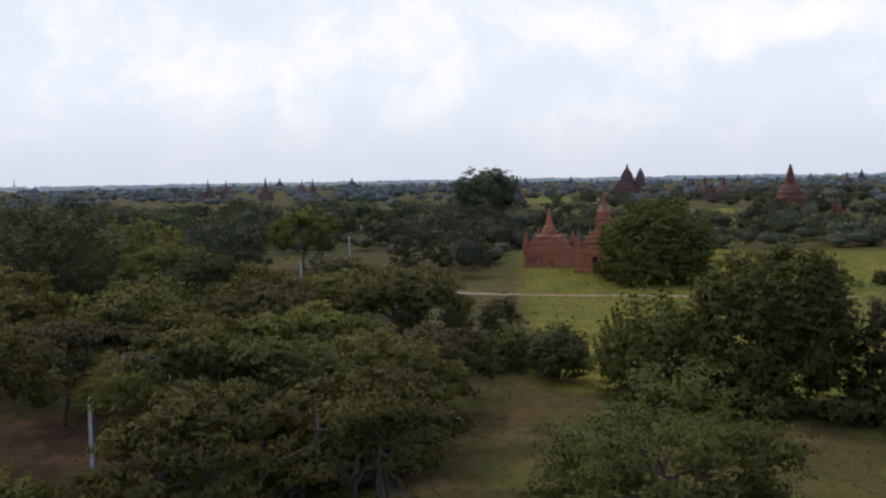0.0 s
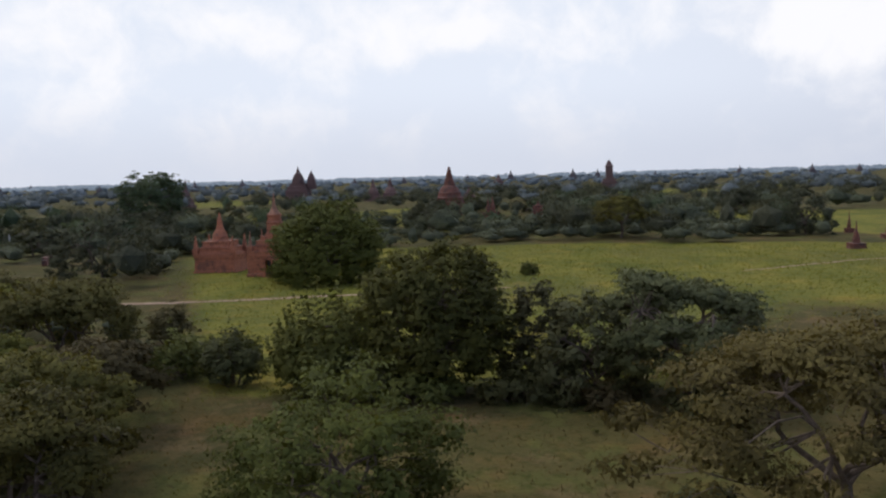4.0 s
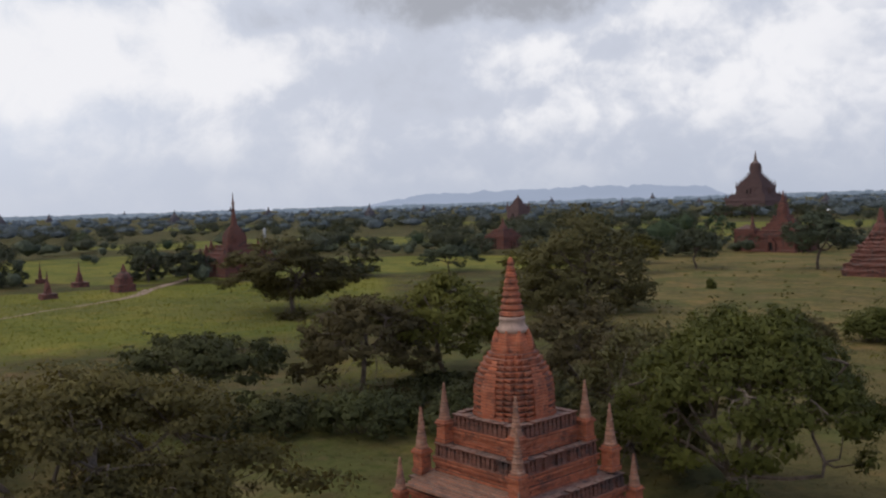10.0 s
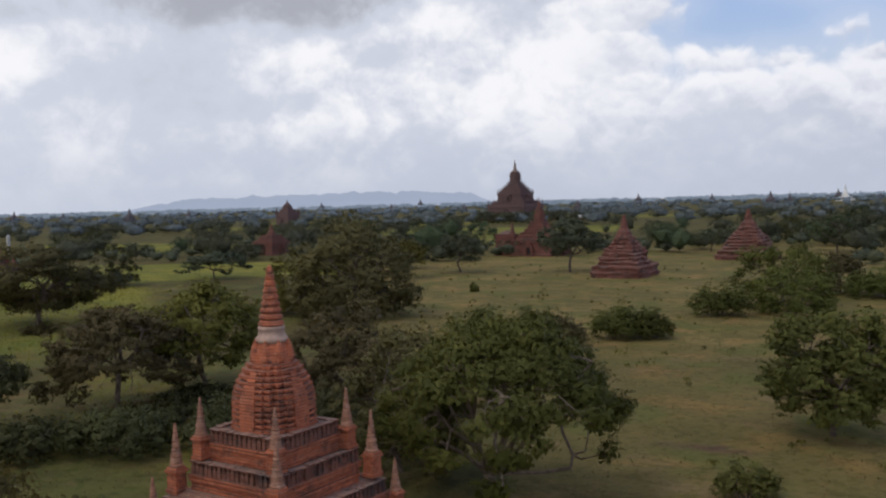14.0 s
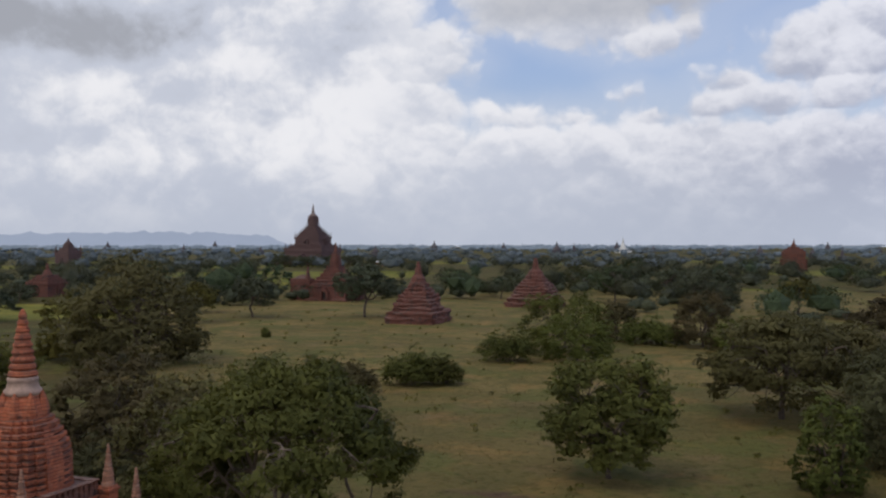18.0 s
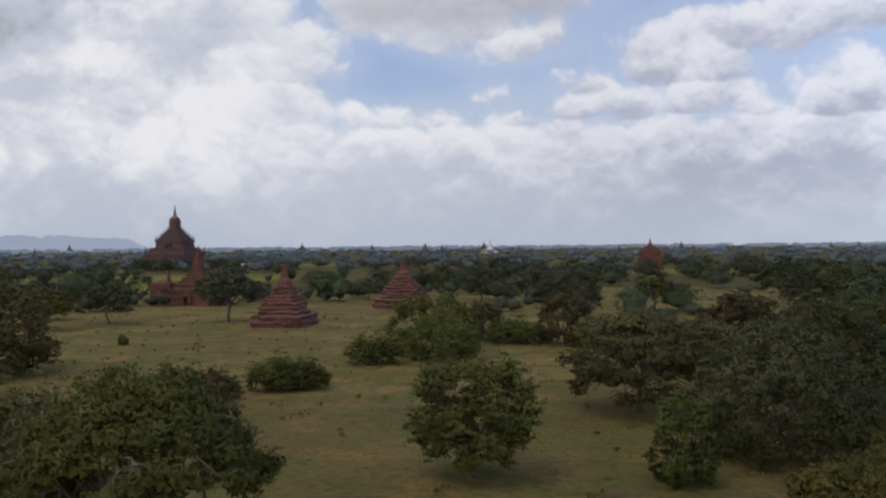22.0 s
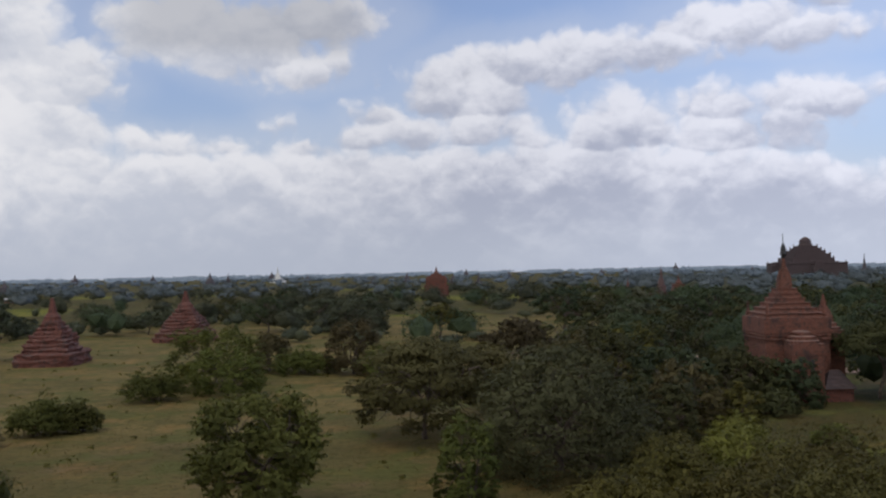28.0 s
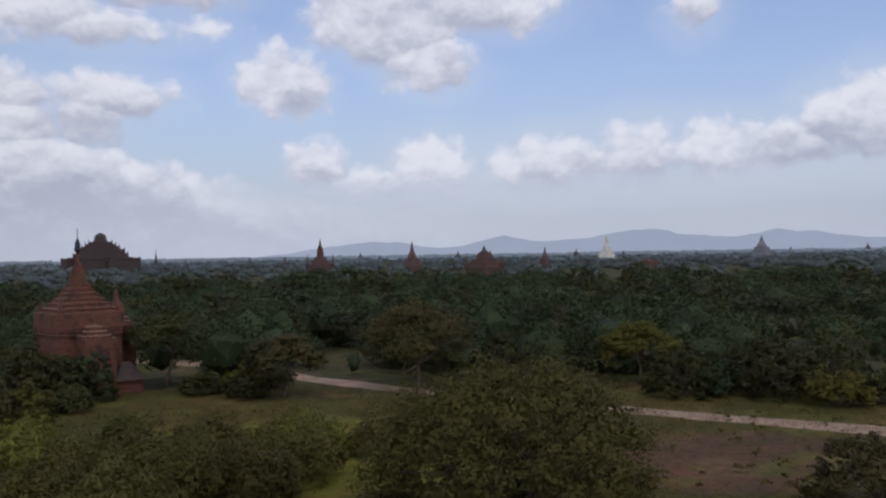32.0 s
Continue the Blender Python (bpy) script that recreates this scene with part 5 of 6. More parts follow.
part("chapel", terrace(0, 6.4, 2.6).add(*[[(-2.2, -2.2, 6.4), (2.2, -2.2, 6.4), (2.2, 2.2, 6.4), (-2.2, 2.2, 6.4), (0, 0, 7.6)], [(0, 1, 4), (1, 2, 4), (2, 3, 4), (3, 0, 4)]]), BRICK_RED, tn).location = (-8.6, -4.0, 0)


def great_temple(x, y, s, h, label):
    """A two-storeyed brick temple: broad lower storey, blocky upper storey, steep terraces with turrets, bell tower and tall finial."""
    t = thing("great_temple", x, y, -0.3, TURN, label, "temple")
    s = s / seen_wider(x, y)
    a = s / 2
    steps = [(0.0, 0.27, 0.86), (0.27, 0.30, 0.76), (0.30, 0.33, 0.69), (0.33, 0.45, 0.56), (0.45, 0.485, 0.505), (0.485, 0.52, 0.44), (0.52, 0.55, 0.375), (0.55, 0.58, 0.31), (0.58, 0.61, 0.25), (0.61, 0.64, 0.20)]
    for k, (z0, z1, f) in enumerate(steps):
        part("lower_storey" if k == 0 else "upper_storey" if k == 3 else "terrace", terrace(z0 * h, z1 * h, a * f, 0.01), BRICK_FAR, t)
        for sx in (-1, 1):
            for sy in (-1, 1):
                pinnacle(t, sx * a * f * 0.96, sy * a * f * 0.96, z1 * h - 0.02 * h, 0.025 * h, s * (0.016 if k in (0, 3) else 0.009), (0.075 if k in (0, 3) else 0.035) * h, BRICK_FAR, BRICK_FAR, 3)
    for f in range(4):
        doorway(t, a * 0.86, 1.0, s * 0.07, 0.12 * h, BRICK_FAR, f, s * 0.10)
        doorway(t, a * 0.56, 0.335 * h, s * 0.05, 0.06 * h, BRICK_FAR, f, s * 0.05)
        rot = Matrix.Rotation(math.pi / 2 * f, 3, "Z")
        for u in (-0.8, -0.45, 0.45, 0.8):
            q = Shape().box(u * a * 0.52 - 0.45, u * a * 0.52 + 0.45, a * 0.55, a * 0.572, 0.335 * h, 0.44 * h)
            q.v = [tuple(rot @ Vector(w)) for w in q.v]
            part("pilaster", q, BRICK_FAR, t)
    prof = []
    z, zt = 0.64 * h, 0.805 * h
    for k in range(8):
        u = k / 8
        r = 3.7 * (0.97 + 0.08 * math.sin(math.pi * u) - 0.55 * max(0, u - 0.45) ** 1.7)
        prof += [(r, z + (zt - z) * u), (r, z + (zt - z) * (u + 0.105)), (r * 0.95, z + (zt - z) * (u + 0.124))]
    part("tower", Shape().plan(prof, REDENT), BRICK_FAR, t)
    part("finial", Shape().lathe([(2.9, zt - 0.1), (2.5, zt + 0.012 * h), (1.7, zt + 0.03 * h), (1.35, zt + 0.04 * h)] + ring_cone(1.2, zt + 0.042 * h, h, 8, 0.15), 14), WORN_GILT, t, "pale tapering finial")
    return t


great_temple(-287, 661, 51, 47.5, "huge dark brick temple with pale finial on the horizon")
shrine("brick_shrine", 55.6, 571, 13.2, 18.8, "square red brick shrine with slim spire among trees", BRICK_RED, 0.64, 2, turrets=False, share=0.13, shrink=0.62, inset=0.84)
stupa("distant_stupa", -194, 1528, 14, 18.5, "distant dark stupa on the tree line", BRICK_HAZY, 2, group="distant stupas")
stupa("white_stupa", -127, 1707, 32, 28.5, "white stupa on the horizon", WHITEWASH, 3, 0.35)
stupa("distant_stupa", 144, 1000, 9, 13.5, "distant dark stupa on the tree line", BRICK_HAZY, 2, group="distant stupas")
ws = thing("white_shed", -220, 626, -0.2, 8, "small shed with a pale tin roof among trees", "shed")
part("wall", Shape().box(-3, 3, -2, 2, 0, 2.4), BRICK_PALE, ws)
part("roof", Shape().add([(-3.4, -2.5, 2.3), (3.4, -2.5, 2.3), (3.4, 2.5, 2.3), (-3.4, 2.5, 2.3), (-3.4, 0, 3.9), (3.4, 0, 3.9)], [(3, 2, 1, 0), (0, 1, 5, 4), (2, 3, 4, 5), (1, 2, 5), (3, 0, 4)]), WHITEWASH, ws)
# the temple by the road
u_t = shrine("roadside_temple", 53.9, 110.1, 10.2, 17.4, "crumbling red brick temple with tiered roof and dark iron finial", BRICK_DIM, 0.57, 6, style="tower", share=0.20, shrink=0.80, inset=0.92, doors=False, turrets=False)
part("cornice", terrace(7.4, 7.9, 3.95, 0.0), BRICK_DIM, u_t)
part("porch", terrace(0, 7.0, 1.95, 0.02), BRICK_DIM, u_t).location = (0.2, -4.4, 0)
part("porch_roof", Shape().plan([(1.9, 7.0), (1.9, 7.3), (1.5, 7.4), (1.5, 7.8), (1.0, 7.9), (1.0, 8.3), (0.4, 8.5)], REDENT), BRICK_DIM, u_t).location = (0.2, -4.4, 0)
# slot windows are only near-black blocks at the wall, painted as their shade
for wx, wz in ((-0.7, 3.9), (0.7, 3.6)):
    part("niche", Shape().box(wx - 0.22, wx + 0.22, -6.36, -6.25, wz, wz + 1.6), IRON_AND_SHADE, u_t, "near-black block as shade in a slot window")
for f in range(4):
    doorway(u_t, 10.2 / 2 / seen_wider(53.9, 110.1), 0.3, 1.25, 3.6, BRICK_DIM, f, 1.5)
sc = part("side_chapel", terrace(0, 8.2, 1.8, 0.02), BRICK_DIM, u_t)
sc.location = (5.0, 0.6, 0)
part("roof", Shape().plan([(1.7, 8.2), (1.7, 8.5), (1.35, 8.6), (1.35, 9.0), (1.0, 9.1), (0.95, 9.8), (0.7, 10.4), (0.35, 11.2), (0.06, 12.6)], REDENT), BRICK_DIM, sc)
for sx in (-1, 1):
    for sy in (-1, 1):
        pinnacle(u_t, sx * 3.4, sy * 3.4, 9.9, 0.5, 0.28, 1.5, BRICK_DIM, BRICK_DIM, 4)
part("iron_finial", Shape().lathe([(0.1, 17.0), (0.42, 17.6), (0.30, 18.1), (0.36, 18.2), (0.12, 18.9), (0.05, 19.0), (0.04, 20.2)], 10), IRON_AND_SHADE, u_t, "dark iron umbrella finial")
sd = thing("brick_hut", 57.3, 105.0, -0.2, TURN, "low red brick hut with dark pitched roof", "hut")
part("wall", Shape().box(-1.6, 1.6, -1.4, 1.4, 0, 1.7), BRICK_RED, sd)
part("roof", Shape().add([(-1.9, -1.7, 1.6), (1.9, -1.7, 1.6), (1.9, 1.7, 1.6), (-1.9, 1.7, 1.6), (-0.6, 0, 3.7), (0.6, 0, 3.7)], [(3, 2, 1, 0), (0, 1, 5, 4), (2, 3, 4, 5), (1, 2, 5), (3, 0, 4)]), BRICK_GREY, sd)
stupa("brick_stupa", 147, 419, 12, 16, "brownish brick stupa with pale base among trees", BRICK_FAR, 2, 0.45)
stupa("brick_stupa", 134, 429, 7, 11, "small red brick stupa among trees", BRICK_RED, 2, 0.4)
shrine("brick_shrine", 152, 410, 7, 11.5, "small red brick shrine among trees", BRICK_RED, 0.5, 1, turrets=False)


def pyramid_temple(x, y, s, h, label):
    """A vast stepped brick temple without a spire."""
    t = thing("pyramid_temple", x, y, -0.3, TURN, label, "temple")
    s = s / seen_wider(x, y)
    a, z = s / 2, 0.0
    for dz, f in ((0.38, 0.86), (0.11, 0.60), (0.10, 0.53), (0.075, 0.42), (0.06, 0.34), (0.055, 0.26)):
        part("terrace", Shape().plan([(a * f, z), (a * f * 0.985, z + dz * h * 0.88), (a * f * 1.0, z + dz * h * 0.9), (a * f * 1.0, z + dz * h)], SQUARE), BRICK_GREY, t)
        for sx in (-1, 1):
            for sy in (-1, 1):
                pinnacle(t, sx * a * f * 0.95, sy * a * f * 0.95, z + dz * h * 0.98, 0.015 * h, s * 0.008, 0.035 * h, BRICK_GREY, BRICK_GREY, 2)
        z += dz * h
    part("stump", Shape().lathe([(a * 0.20, z), (a * 0.20, z + 0.03 * h), (a * 0.175, z + 0.04 * h), (a * 0.165, h * 0.90), (a * 0.13, h * 0.95), (a * 0.07, h * 0.98), (a * 0.02, h)], 14), BRICK_GREY, t)
    for f in range(4):
        q = Shape()
        q.box(-s * 0.09, s * 0.09, a * 0.84 - 0.1, a * 0.84 + s * 0.10, 0, 0.31 * h)
        q.box(-s * 0.05, s * 0.05, a * 0.56 - 0.1, a * 0.84 + s * 0.05, 0.31 * h, 0.40 * h)
        rot = Matrix.Rotation(math.pi / 2 * f, 3, "Z")
        q.v = [tuple(rot @ Vector(v)) for v in q.v]
        part("porch", q, BRICK_GREY, t)
    return t


pyramid_temple(503, 962, 98, 45.5, "vast dark brick step pyramid temple without spire")
stupa("distant_stupa", 664, 1118, 13, 28, "distant grey stupa on the horizon", BRICK_HAZY, 2, group="distant stupas")
shrine("brick_shrine", 363, 426, 17, 26.4, "tall brick temple tower above dense trees", BRICK_FAR, 0.34, 3, style="tower", share=0.24, shrink=0.72)
stupa("brick_stupa", 505, 485, 15, 25.5, "pointed dark brick stupa above dense trees", BRICK_FAR, 2, 0.5, taper=0.25)
shrine("brick_shrine", 433, 355, 24, 20.2, "broad brick temple with pointed tower in trees", BRICK_FAR, 0.40, 2, style="tower")
stupa("brick_stupa", 651, 465, 13, 20.0, "slim dark brick stupa in trees", BRICK_FAR, 2, 0.5, taper=0.25)
gz = stupa("white_stupa", 1276, 788, 36, 39.5, "gilded and whitewashed stupa on the horizon", WHITEWASH, 4, 0.5, taper=0.55)
part("gilt_spire", Shape().lathe(ring_cone(2.6, 28, 41, 6, 0.2), 12), GOLD, gz, "gilded spire")
stupa("distant_stupa", 1385, 577, 34, 36.0, "distant grey plastered stupa before hills", GREY_PLASTER, 3, taper=0.3, group="distant stupas")
shrine("brick_shrine", 588, 331, 24, 10.5, "low ruined brick temple in trees", BRICK_RED, 0.6, 2, turrets=False)
stupa("brick_stupa", 317, 344, 6, 9.8, "small orange brick stupa in trees", BRICK, 2, 0.5)

# slim stupas scattered to the horizon, copies of one
far_st = stupa("distant_stupa", 300, 2300, 17, 20, "distant dark stupa on the skyline", BRICK_HAZY, 2, 0.45, taper=0.35, group="distant stupas")
srng = random.Random(7)
for k in range(64):
    a = radians(-138 + 215 * (k + srng.random() * 0.9) / 64)
    d = srng.uniform(1100, 2900)
    q = srng.uniform(0.55, 1.0) * (0.75 + d / 5000)
    c = copy_thing(far_st, pose(d * math.sin(a), d * math.cos(a), -0.3, 0, 0, TURN))
    c.scale = (q, q, q)


# ---- posts and low walls ----
def concrete_post(x, y, h, r, label):
    t = thing("concrete_post", x, y, -0.2, 10, label, "post", "concrete posts")
    part("shaft", Shape().frustum(0, h + 0.1, r * 1.15, r * 0.9), CONCRETE, t)
    part("cap", Shape().frustum(h + 0.1, h + 0.2, r * 0.9, r * 0.3), CONCRETE, t)


concrete_post(-38.6, -35.5, 4.8, 0.11, "tall pale concrete post beside thorn trees")
concrete_post(-154, -80.9, 4.8, 0.16, "pale concrete post on the grass")
concrete_post(-169.3, -84.8, 4.4, 0.15, "pale concrete post on the grass")
concrete_post(-126.6, -72.2, 3.4, 0.13, "short pale concrete post by the track")
concrete_post(-232, -112, 3.6, 0.16, "pale concrete post near trees")
rw = thing("ruined_wall", -184, -82, -0.2, 20, "low ruined red brick wall", "wall")
part("courses", Shape().box(-4, 3.2, -0.5, 0.5, 0, 1.2).box(-2.5, 1.0, -0.45, 0.45, 1.2, 1.6), BRICK_RED, rw)
wp = thing("white_pillar", -292, 216, -0.2, 0, "whitewashed pillar beside the temple", "pillar")
part("shaft", Shape().frustum(0, 7.6, 0.5, 0.45), CONCRETE, wp)
part("cap", Shape().frustum(7.6, 8.4, 0.62, 0.15), CONCRETE, wp)


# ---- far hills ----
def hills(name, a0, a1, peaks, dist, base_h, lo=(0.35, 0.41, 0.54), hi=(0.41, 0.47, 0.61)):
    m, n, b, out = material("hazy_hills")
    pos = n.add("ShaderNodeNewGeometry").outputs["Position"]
    # distance haze is put into the colour, and the hills emit it
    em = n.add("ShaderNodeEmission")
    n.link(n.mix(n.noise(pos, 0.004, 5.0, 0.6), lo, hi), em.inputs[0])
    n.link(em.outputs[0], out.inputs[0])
    sh = Shape()
    N = 120
    for k in range(N + 1):
        u = k / N
        a = radians(a0 + (a1 - a0) * u)
        hh = base_h * sum(p * math.exp(-((u - c) / w) ** 2) for c, w, p in peaks)
        hh *= 1 + 0.22 * noise.fractal(Vector((u * 34, 1.7, 0)), 0.9, 2.1, 4)
        hh = max(hh, 0.0) * min(1.0, u * 14, (1 - u) * 14) ** 0.6
        for dd, z in ((dist - 350, -5), (dist - 150, hh * 0.55), (dist, hh), (dist + 120, -5)):
            sh.v.append((dd * math.sin(a), dd * math.cos(a), z))
    for k in range(N):
        for e in range(3):
            i = 4 * k + e
            sh.f.append((i, i + 4, i + 5, i + 1))
    tagged(part(name, sh, m, None, "", True), "hazy pale blue hills beyond the plain", "hills", kind="structure")


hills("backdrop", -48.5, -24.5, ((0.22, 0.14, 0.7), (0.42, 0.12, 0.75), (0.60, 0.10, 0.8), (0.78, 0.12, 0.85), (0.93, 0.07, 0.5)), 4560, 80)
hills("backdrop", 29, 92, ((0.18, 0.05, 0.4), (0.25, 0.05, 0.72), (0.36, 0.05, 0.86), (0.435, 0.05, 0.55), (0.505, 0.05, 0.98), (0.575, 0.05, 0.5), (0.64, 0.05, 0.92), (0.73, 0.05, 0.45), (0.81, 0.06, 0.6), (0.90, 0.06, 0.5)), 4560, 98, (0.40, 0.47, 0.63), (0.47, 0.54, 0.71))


# ---- single trees and bushes, nearest first ----
tree("open_tree", -40.4, -6.1, 7.1, 12.0, "dome", "leafy", 11000, 0.22, 11, "broad-leaved sapling tree with uneven leafy crown on grass", lobes=36, fork=1.4)
tree("acacia_tree", -36.3, -18.7, 9.2, 13.5, "umbrella", "olive", 11000, 0.22, 12, "large dusty olive acacia with spreading crown", lobes=84, deep=0.6, bow=0.4, tiers=12)
tree("acacia_tree", -43.0, -34.2, 9.8, 13.0, "umbrella", "olive", 9500, 0.22, 13, "spreading acacia with dark leaning trunk over red soil", lobes=80, deep=0.5, tiers=10)
tree("acacia_tree", -37.9, -43.0, 10.2, 9.5, "umbrella", "olive", 7000, 0.22, 14, "spreading acacia with bare low branch")
for k, (hx, hy, hh, hw) in enumerate(((-32.5, -19.5, 3.4, 6.5), (-36.5, -29.5, 3.0, 6.0), (-40.5, -24.0, 3.6, 7.0), (-45.5, -21.0, 3.2, 6.0), (-51.0, -29.0, 3.4, 7.0), (-31.0, -28.0, 3.0, 5.5))):
    tree("hedge_bush", hx, hy, hh, hw, "bush", ("olive", "dusty", "dark")[k % 3], 5200, 0.20, 400 + k, "tangled olive undergrowth between acacias", "bush", "undergrowth below acacias")
tree("shrub", -33.3, -35.3, 2.8, 5.0, "bush", "green", 3000, 0.2, 15, "low green shrub on bare soil", "bush")
tree("acacia_tree", -71.5, -31.5, 9.4, 12.8, "umbrella", "yellow", 7500, 0.28, 16, "light green acacia with rounded crown")
tree("acacia_tree", -72.7, -45.8, 8.9, 13.2, "umbrella", "olive", 7500, 0.28, 17, "light green acacia with rounded crown")
tree("acacia_tree", -72.2, -58.3, 8.0, 10.5, "dome", "yellow", 6000, 0.30, 18, "rounded yellow-green acacia among other trees")
tree("broadleaf_tree", -83.6, -83.7, 14.0, 19.0, "dome", "dark", 9000, 0.42, 19, "large dense dark green tree")
tree("leafy_bush", -68.8, -10.0, 8.0, 10.5, "spiky", "green", 6500, 0.30, 20, "big green bush with upright leafy shoots", "bush")
tree("broadleaf_tree", -67.3, -1.9, 11.2, 11.2, "ball", "leafy", 18000, 0.28, 21, "dense round dark green broadleaf tree", lobes=120)
tree("broadleaf_tree", -67.4, 5.8, 7.6, 6.5, "dome", "dark", 5500, 0.28, 22, "smaller dense green tree beside the round one")
tree("hedge_bush", -71.0, -18.0, 4.7, 6.0, "bush", "dark", 4200, 0.26, 23, "dark green bush in the field edge", "bush", "field edge bushes")
tree("hedge_bush", -74.0, -23.0, 4.2, 6.0, "bush", "green", 3600, 0.26, 24, "dark green bush in the field edge", "bush", "field edge bushes")
tree("hedge_bush", -89.9, -28.6, 4.6, 5.6, "bush", "dusty", 3200, 0.28, 25, "grey green bush in the field edge", "bush", "field edge bushes")
tree("shrub", -70.4, -25.8, 1.5, 1.5, "bush", "dark", 700, 0.16, 26, "tiny round shrub on the grass", "bush")
tree("banyan_tree", -140.6, -19.4, 12.0, 18.2, "dome", "leafy", 26000, 0.34, 27, "huge rounded dark tree hugging the brick shrines", lobes=120)
tree("broadleaf_tree", -284, -91.7, 19.5, 22.0, "ball", "wood", 16000, 0.55, 28, "dark domed tree above the woods")
tree("acacia_tree", -63.2, 15.8, 10.4, 17.0, "umbrella", "sage", 19000, 0.24, 29, "dusty acacia with wide flat crown and dark trunk", lobes=120, deep=0.6, bow=0.42, tiers=17)
tree("thorn_tree", -63.9, 8.8, 7.4, 8.8, "dome", "sage", 6500, 0.22, 30, "feathery grey green thorn tree")
tree("acacia_tree", -38.3, 16.8, 10.5, 20.5, "umbrella", "brown", 22000, 0.22, 31, "very wide umbrella acacia with pale twisting limbs", bark=BARK_PALE, lobes=96, fork=2.4, deep=0.34, tiers=11)
tree("shrub", -39.3, 10.3, 2.5, 5.0, "bush", "dark", 2600, 0.18, 32, "low dark shrub under the acacia", "bush")
tree("shrub", -34.5, 16.0, 2.0, 4.0, "bush", "green", 2000, 0.18, 33, "low green shrub under the acacia", "bush")
tree("acacia_tree", -60.8, 38.0, 7.4, 13.5, "umbrella", "dark", 6500, 0.25, 34, "dark flat-topped acacia at the field edge", fork=2.6)
tree("acacia_tree", -111.4, 86.6, 13.6, 24.5, "umbrella", "dusty", 15000, 0.34, 35, "tall layered acacia with reddish trunk in the field", lobes=110, deep=1.05, bow=0.36, tiers=15, fork=3.4)
tree("acacia_tree", -57.8, 51.8, 9.2, 14.0, "umbrella", "dusty", 9000, 0.24, 36, "acacia with forked pale trunk", bark=BARK_PALE, fork=3.6, lobes=96, deep=0.5, bow=0.34)
tree("acacia_tree", -56.7, 61.0, 10.6, 14.0, "umbrella", "olive", 9000, 0.25, 37, "acacia with forked pale trunk", bark=BARK_PALE, fork=4.2, lobes=96, deep=0.5, bow=0.34)
for k, (hx, hy, hh, hw, lf) in enumerate(((-49.5, -24, 7.6, 12, "olive"), (-57, -32.5, 8.4, 12.5, "olive"), (-54, -40, 8.0, 12, "olive"), (-48, -46, 7.6, 11, "dusty"), (-52, -57, 9, 12, "olive"), (-59, -24, 6.6, 10, "dusty"), (-61, -52, 8.4, 12, "olive"), (-80, -41, 8.2, 12, "olive"), (-86, -60, 9, 13, "dark"), (-66, -70, 9, 13, "olive"), (-95, -72, 9.5, 13, "olive"), (-97, -50, 8, 12, "dusty"), (-33.6, -25.5, 7.4, 10.5, "olive"), (-44, -28, 8.2, 11, "green"), (-64, -40, 8.6, 12, "yellow"), (-56, -47, 8.8, 12, "olive"), (-50, -66, 9.2, 12, "olive"))):
    tree("acacia_tree", hx, hy, hh, hw, "umbrella", lf, 6000, 0.26, 200 + k, "dense acacia in a thicket of thorn trees", "tree", "acacia thicket")
for hx, hy, hh, hw, sd_ in ((-53, 40, 3.2, 7, 38), (-48, 43, 3.6, 8, 39), (-43, 47, 3.4, 7, 40), (-57, 36.5, 3.0, 7, 41), (-38, 52, 3.8, 8, 42), (-51, 50, 2.4, 8, 301), (-47, 55, 2.6, 8, 302), (-53, 56, 2.2, 8, 303), (-49, 61, 2.8, 8, 304), (-44, 54, 2.6, 7, 305)):
    tree("hedge_bush", hx, hy, hh, hw, "bush", "dark", 4200, 0.22, sd_, "dark thorny undergrowth below acacias", "bush", "undergrowth below acacias")
tree("broadleaf_tree", -73.6, 110, 13.6, 20.0, "dome", "dusty", 14000, 0.34, 43, "large spreading tree with forked trunk on dry pasture", lobes=84, fork=3.0)
tree("acacia_tree", -85, 112, 9.5, 12.0, "dome", "olive", 4500, 0.36, 44, "rounded acacia beside a larger tree")
tree("thorn_tree", -42.1, 60.9, 7.8, 10.0, "dome", "dusty", 6000, 0.26, 45, "dense grey green thorn tree behind the temple")
tree("thorn_tree", -35.5, 58.0, 6.8, 9.0, "dome", "dusty", 5200, 0.26, 46, "dense grey green thorn tree behind the temple")
tree("acacia_tree", -19.9, 42.9, 11.6, 14.8, "umbrella", "leafy", 24000, 0.16, 47, "full grey green acacia with many bare inner branches", lobes=150, fork=1.9, deep=0.24, bow=0.42, bark=BARK_PALE, mains=13)
tree("thorn_tree", -28.5, 47.0, 8.4, 9.0, "dome", "dusty", 6500, 0.24, 48, "grey green thorn tree beside the acacia")
tree("broadleaf_tree", -5.9, 65.0, 8.4, 9.0, "ball", "green", 13000, 0.24, 49, "single leafy green tree on the pasture", lobes=64, fork=1.6)
tree("shrub", -8.8, 49.6, 2.4, 4.0, "bush", "green", 2400, 0.18, 50, "low spreading green shrub on the pasture", "bush")
tree("acacia_tree", 7.5, 90.4, 10.8, 15.0, "umbrella", "dusty", 20000, 0.23, 51, "umbrella acacia with trailing crown on the pasture", lobes=100, fork=2.6, deep=0.5, bow=0.42, mains=8)
tree("acacia_tree", 14.5, 96.0, 9.2, 11.0, "umbrella", "dusty", 7000, 0.27, 52, "acacia joined to its neighbour")
tree("leafy_bush", 8.2, 64.9, 6.2, 5.0, "dome", "leafy", 4500, 0.22, 53, "upright green bush on the pasture", "bush")
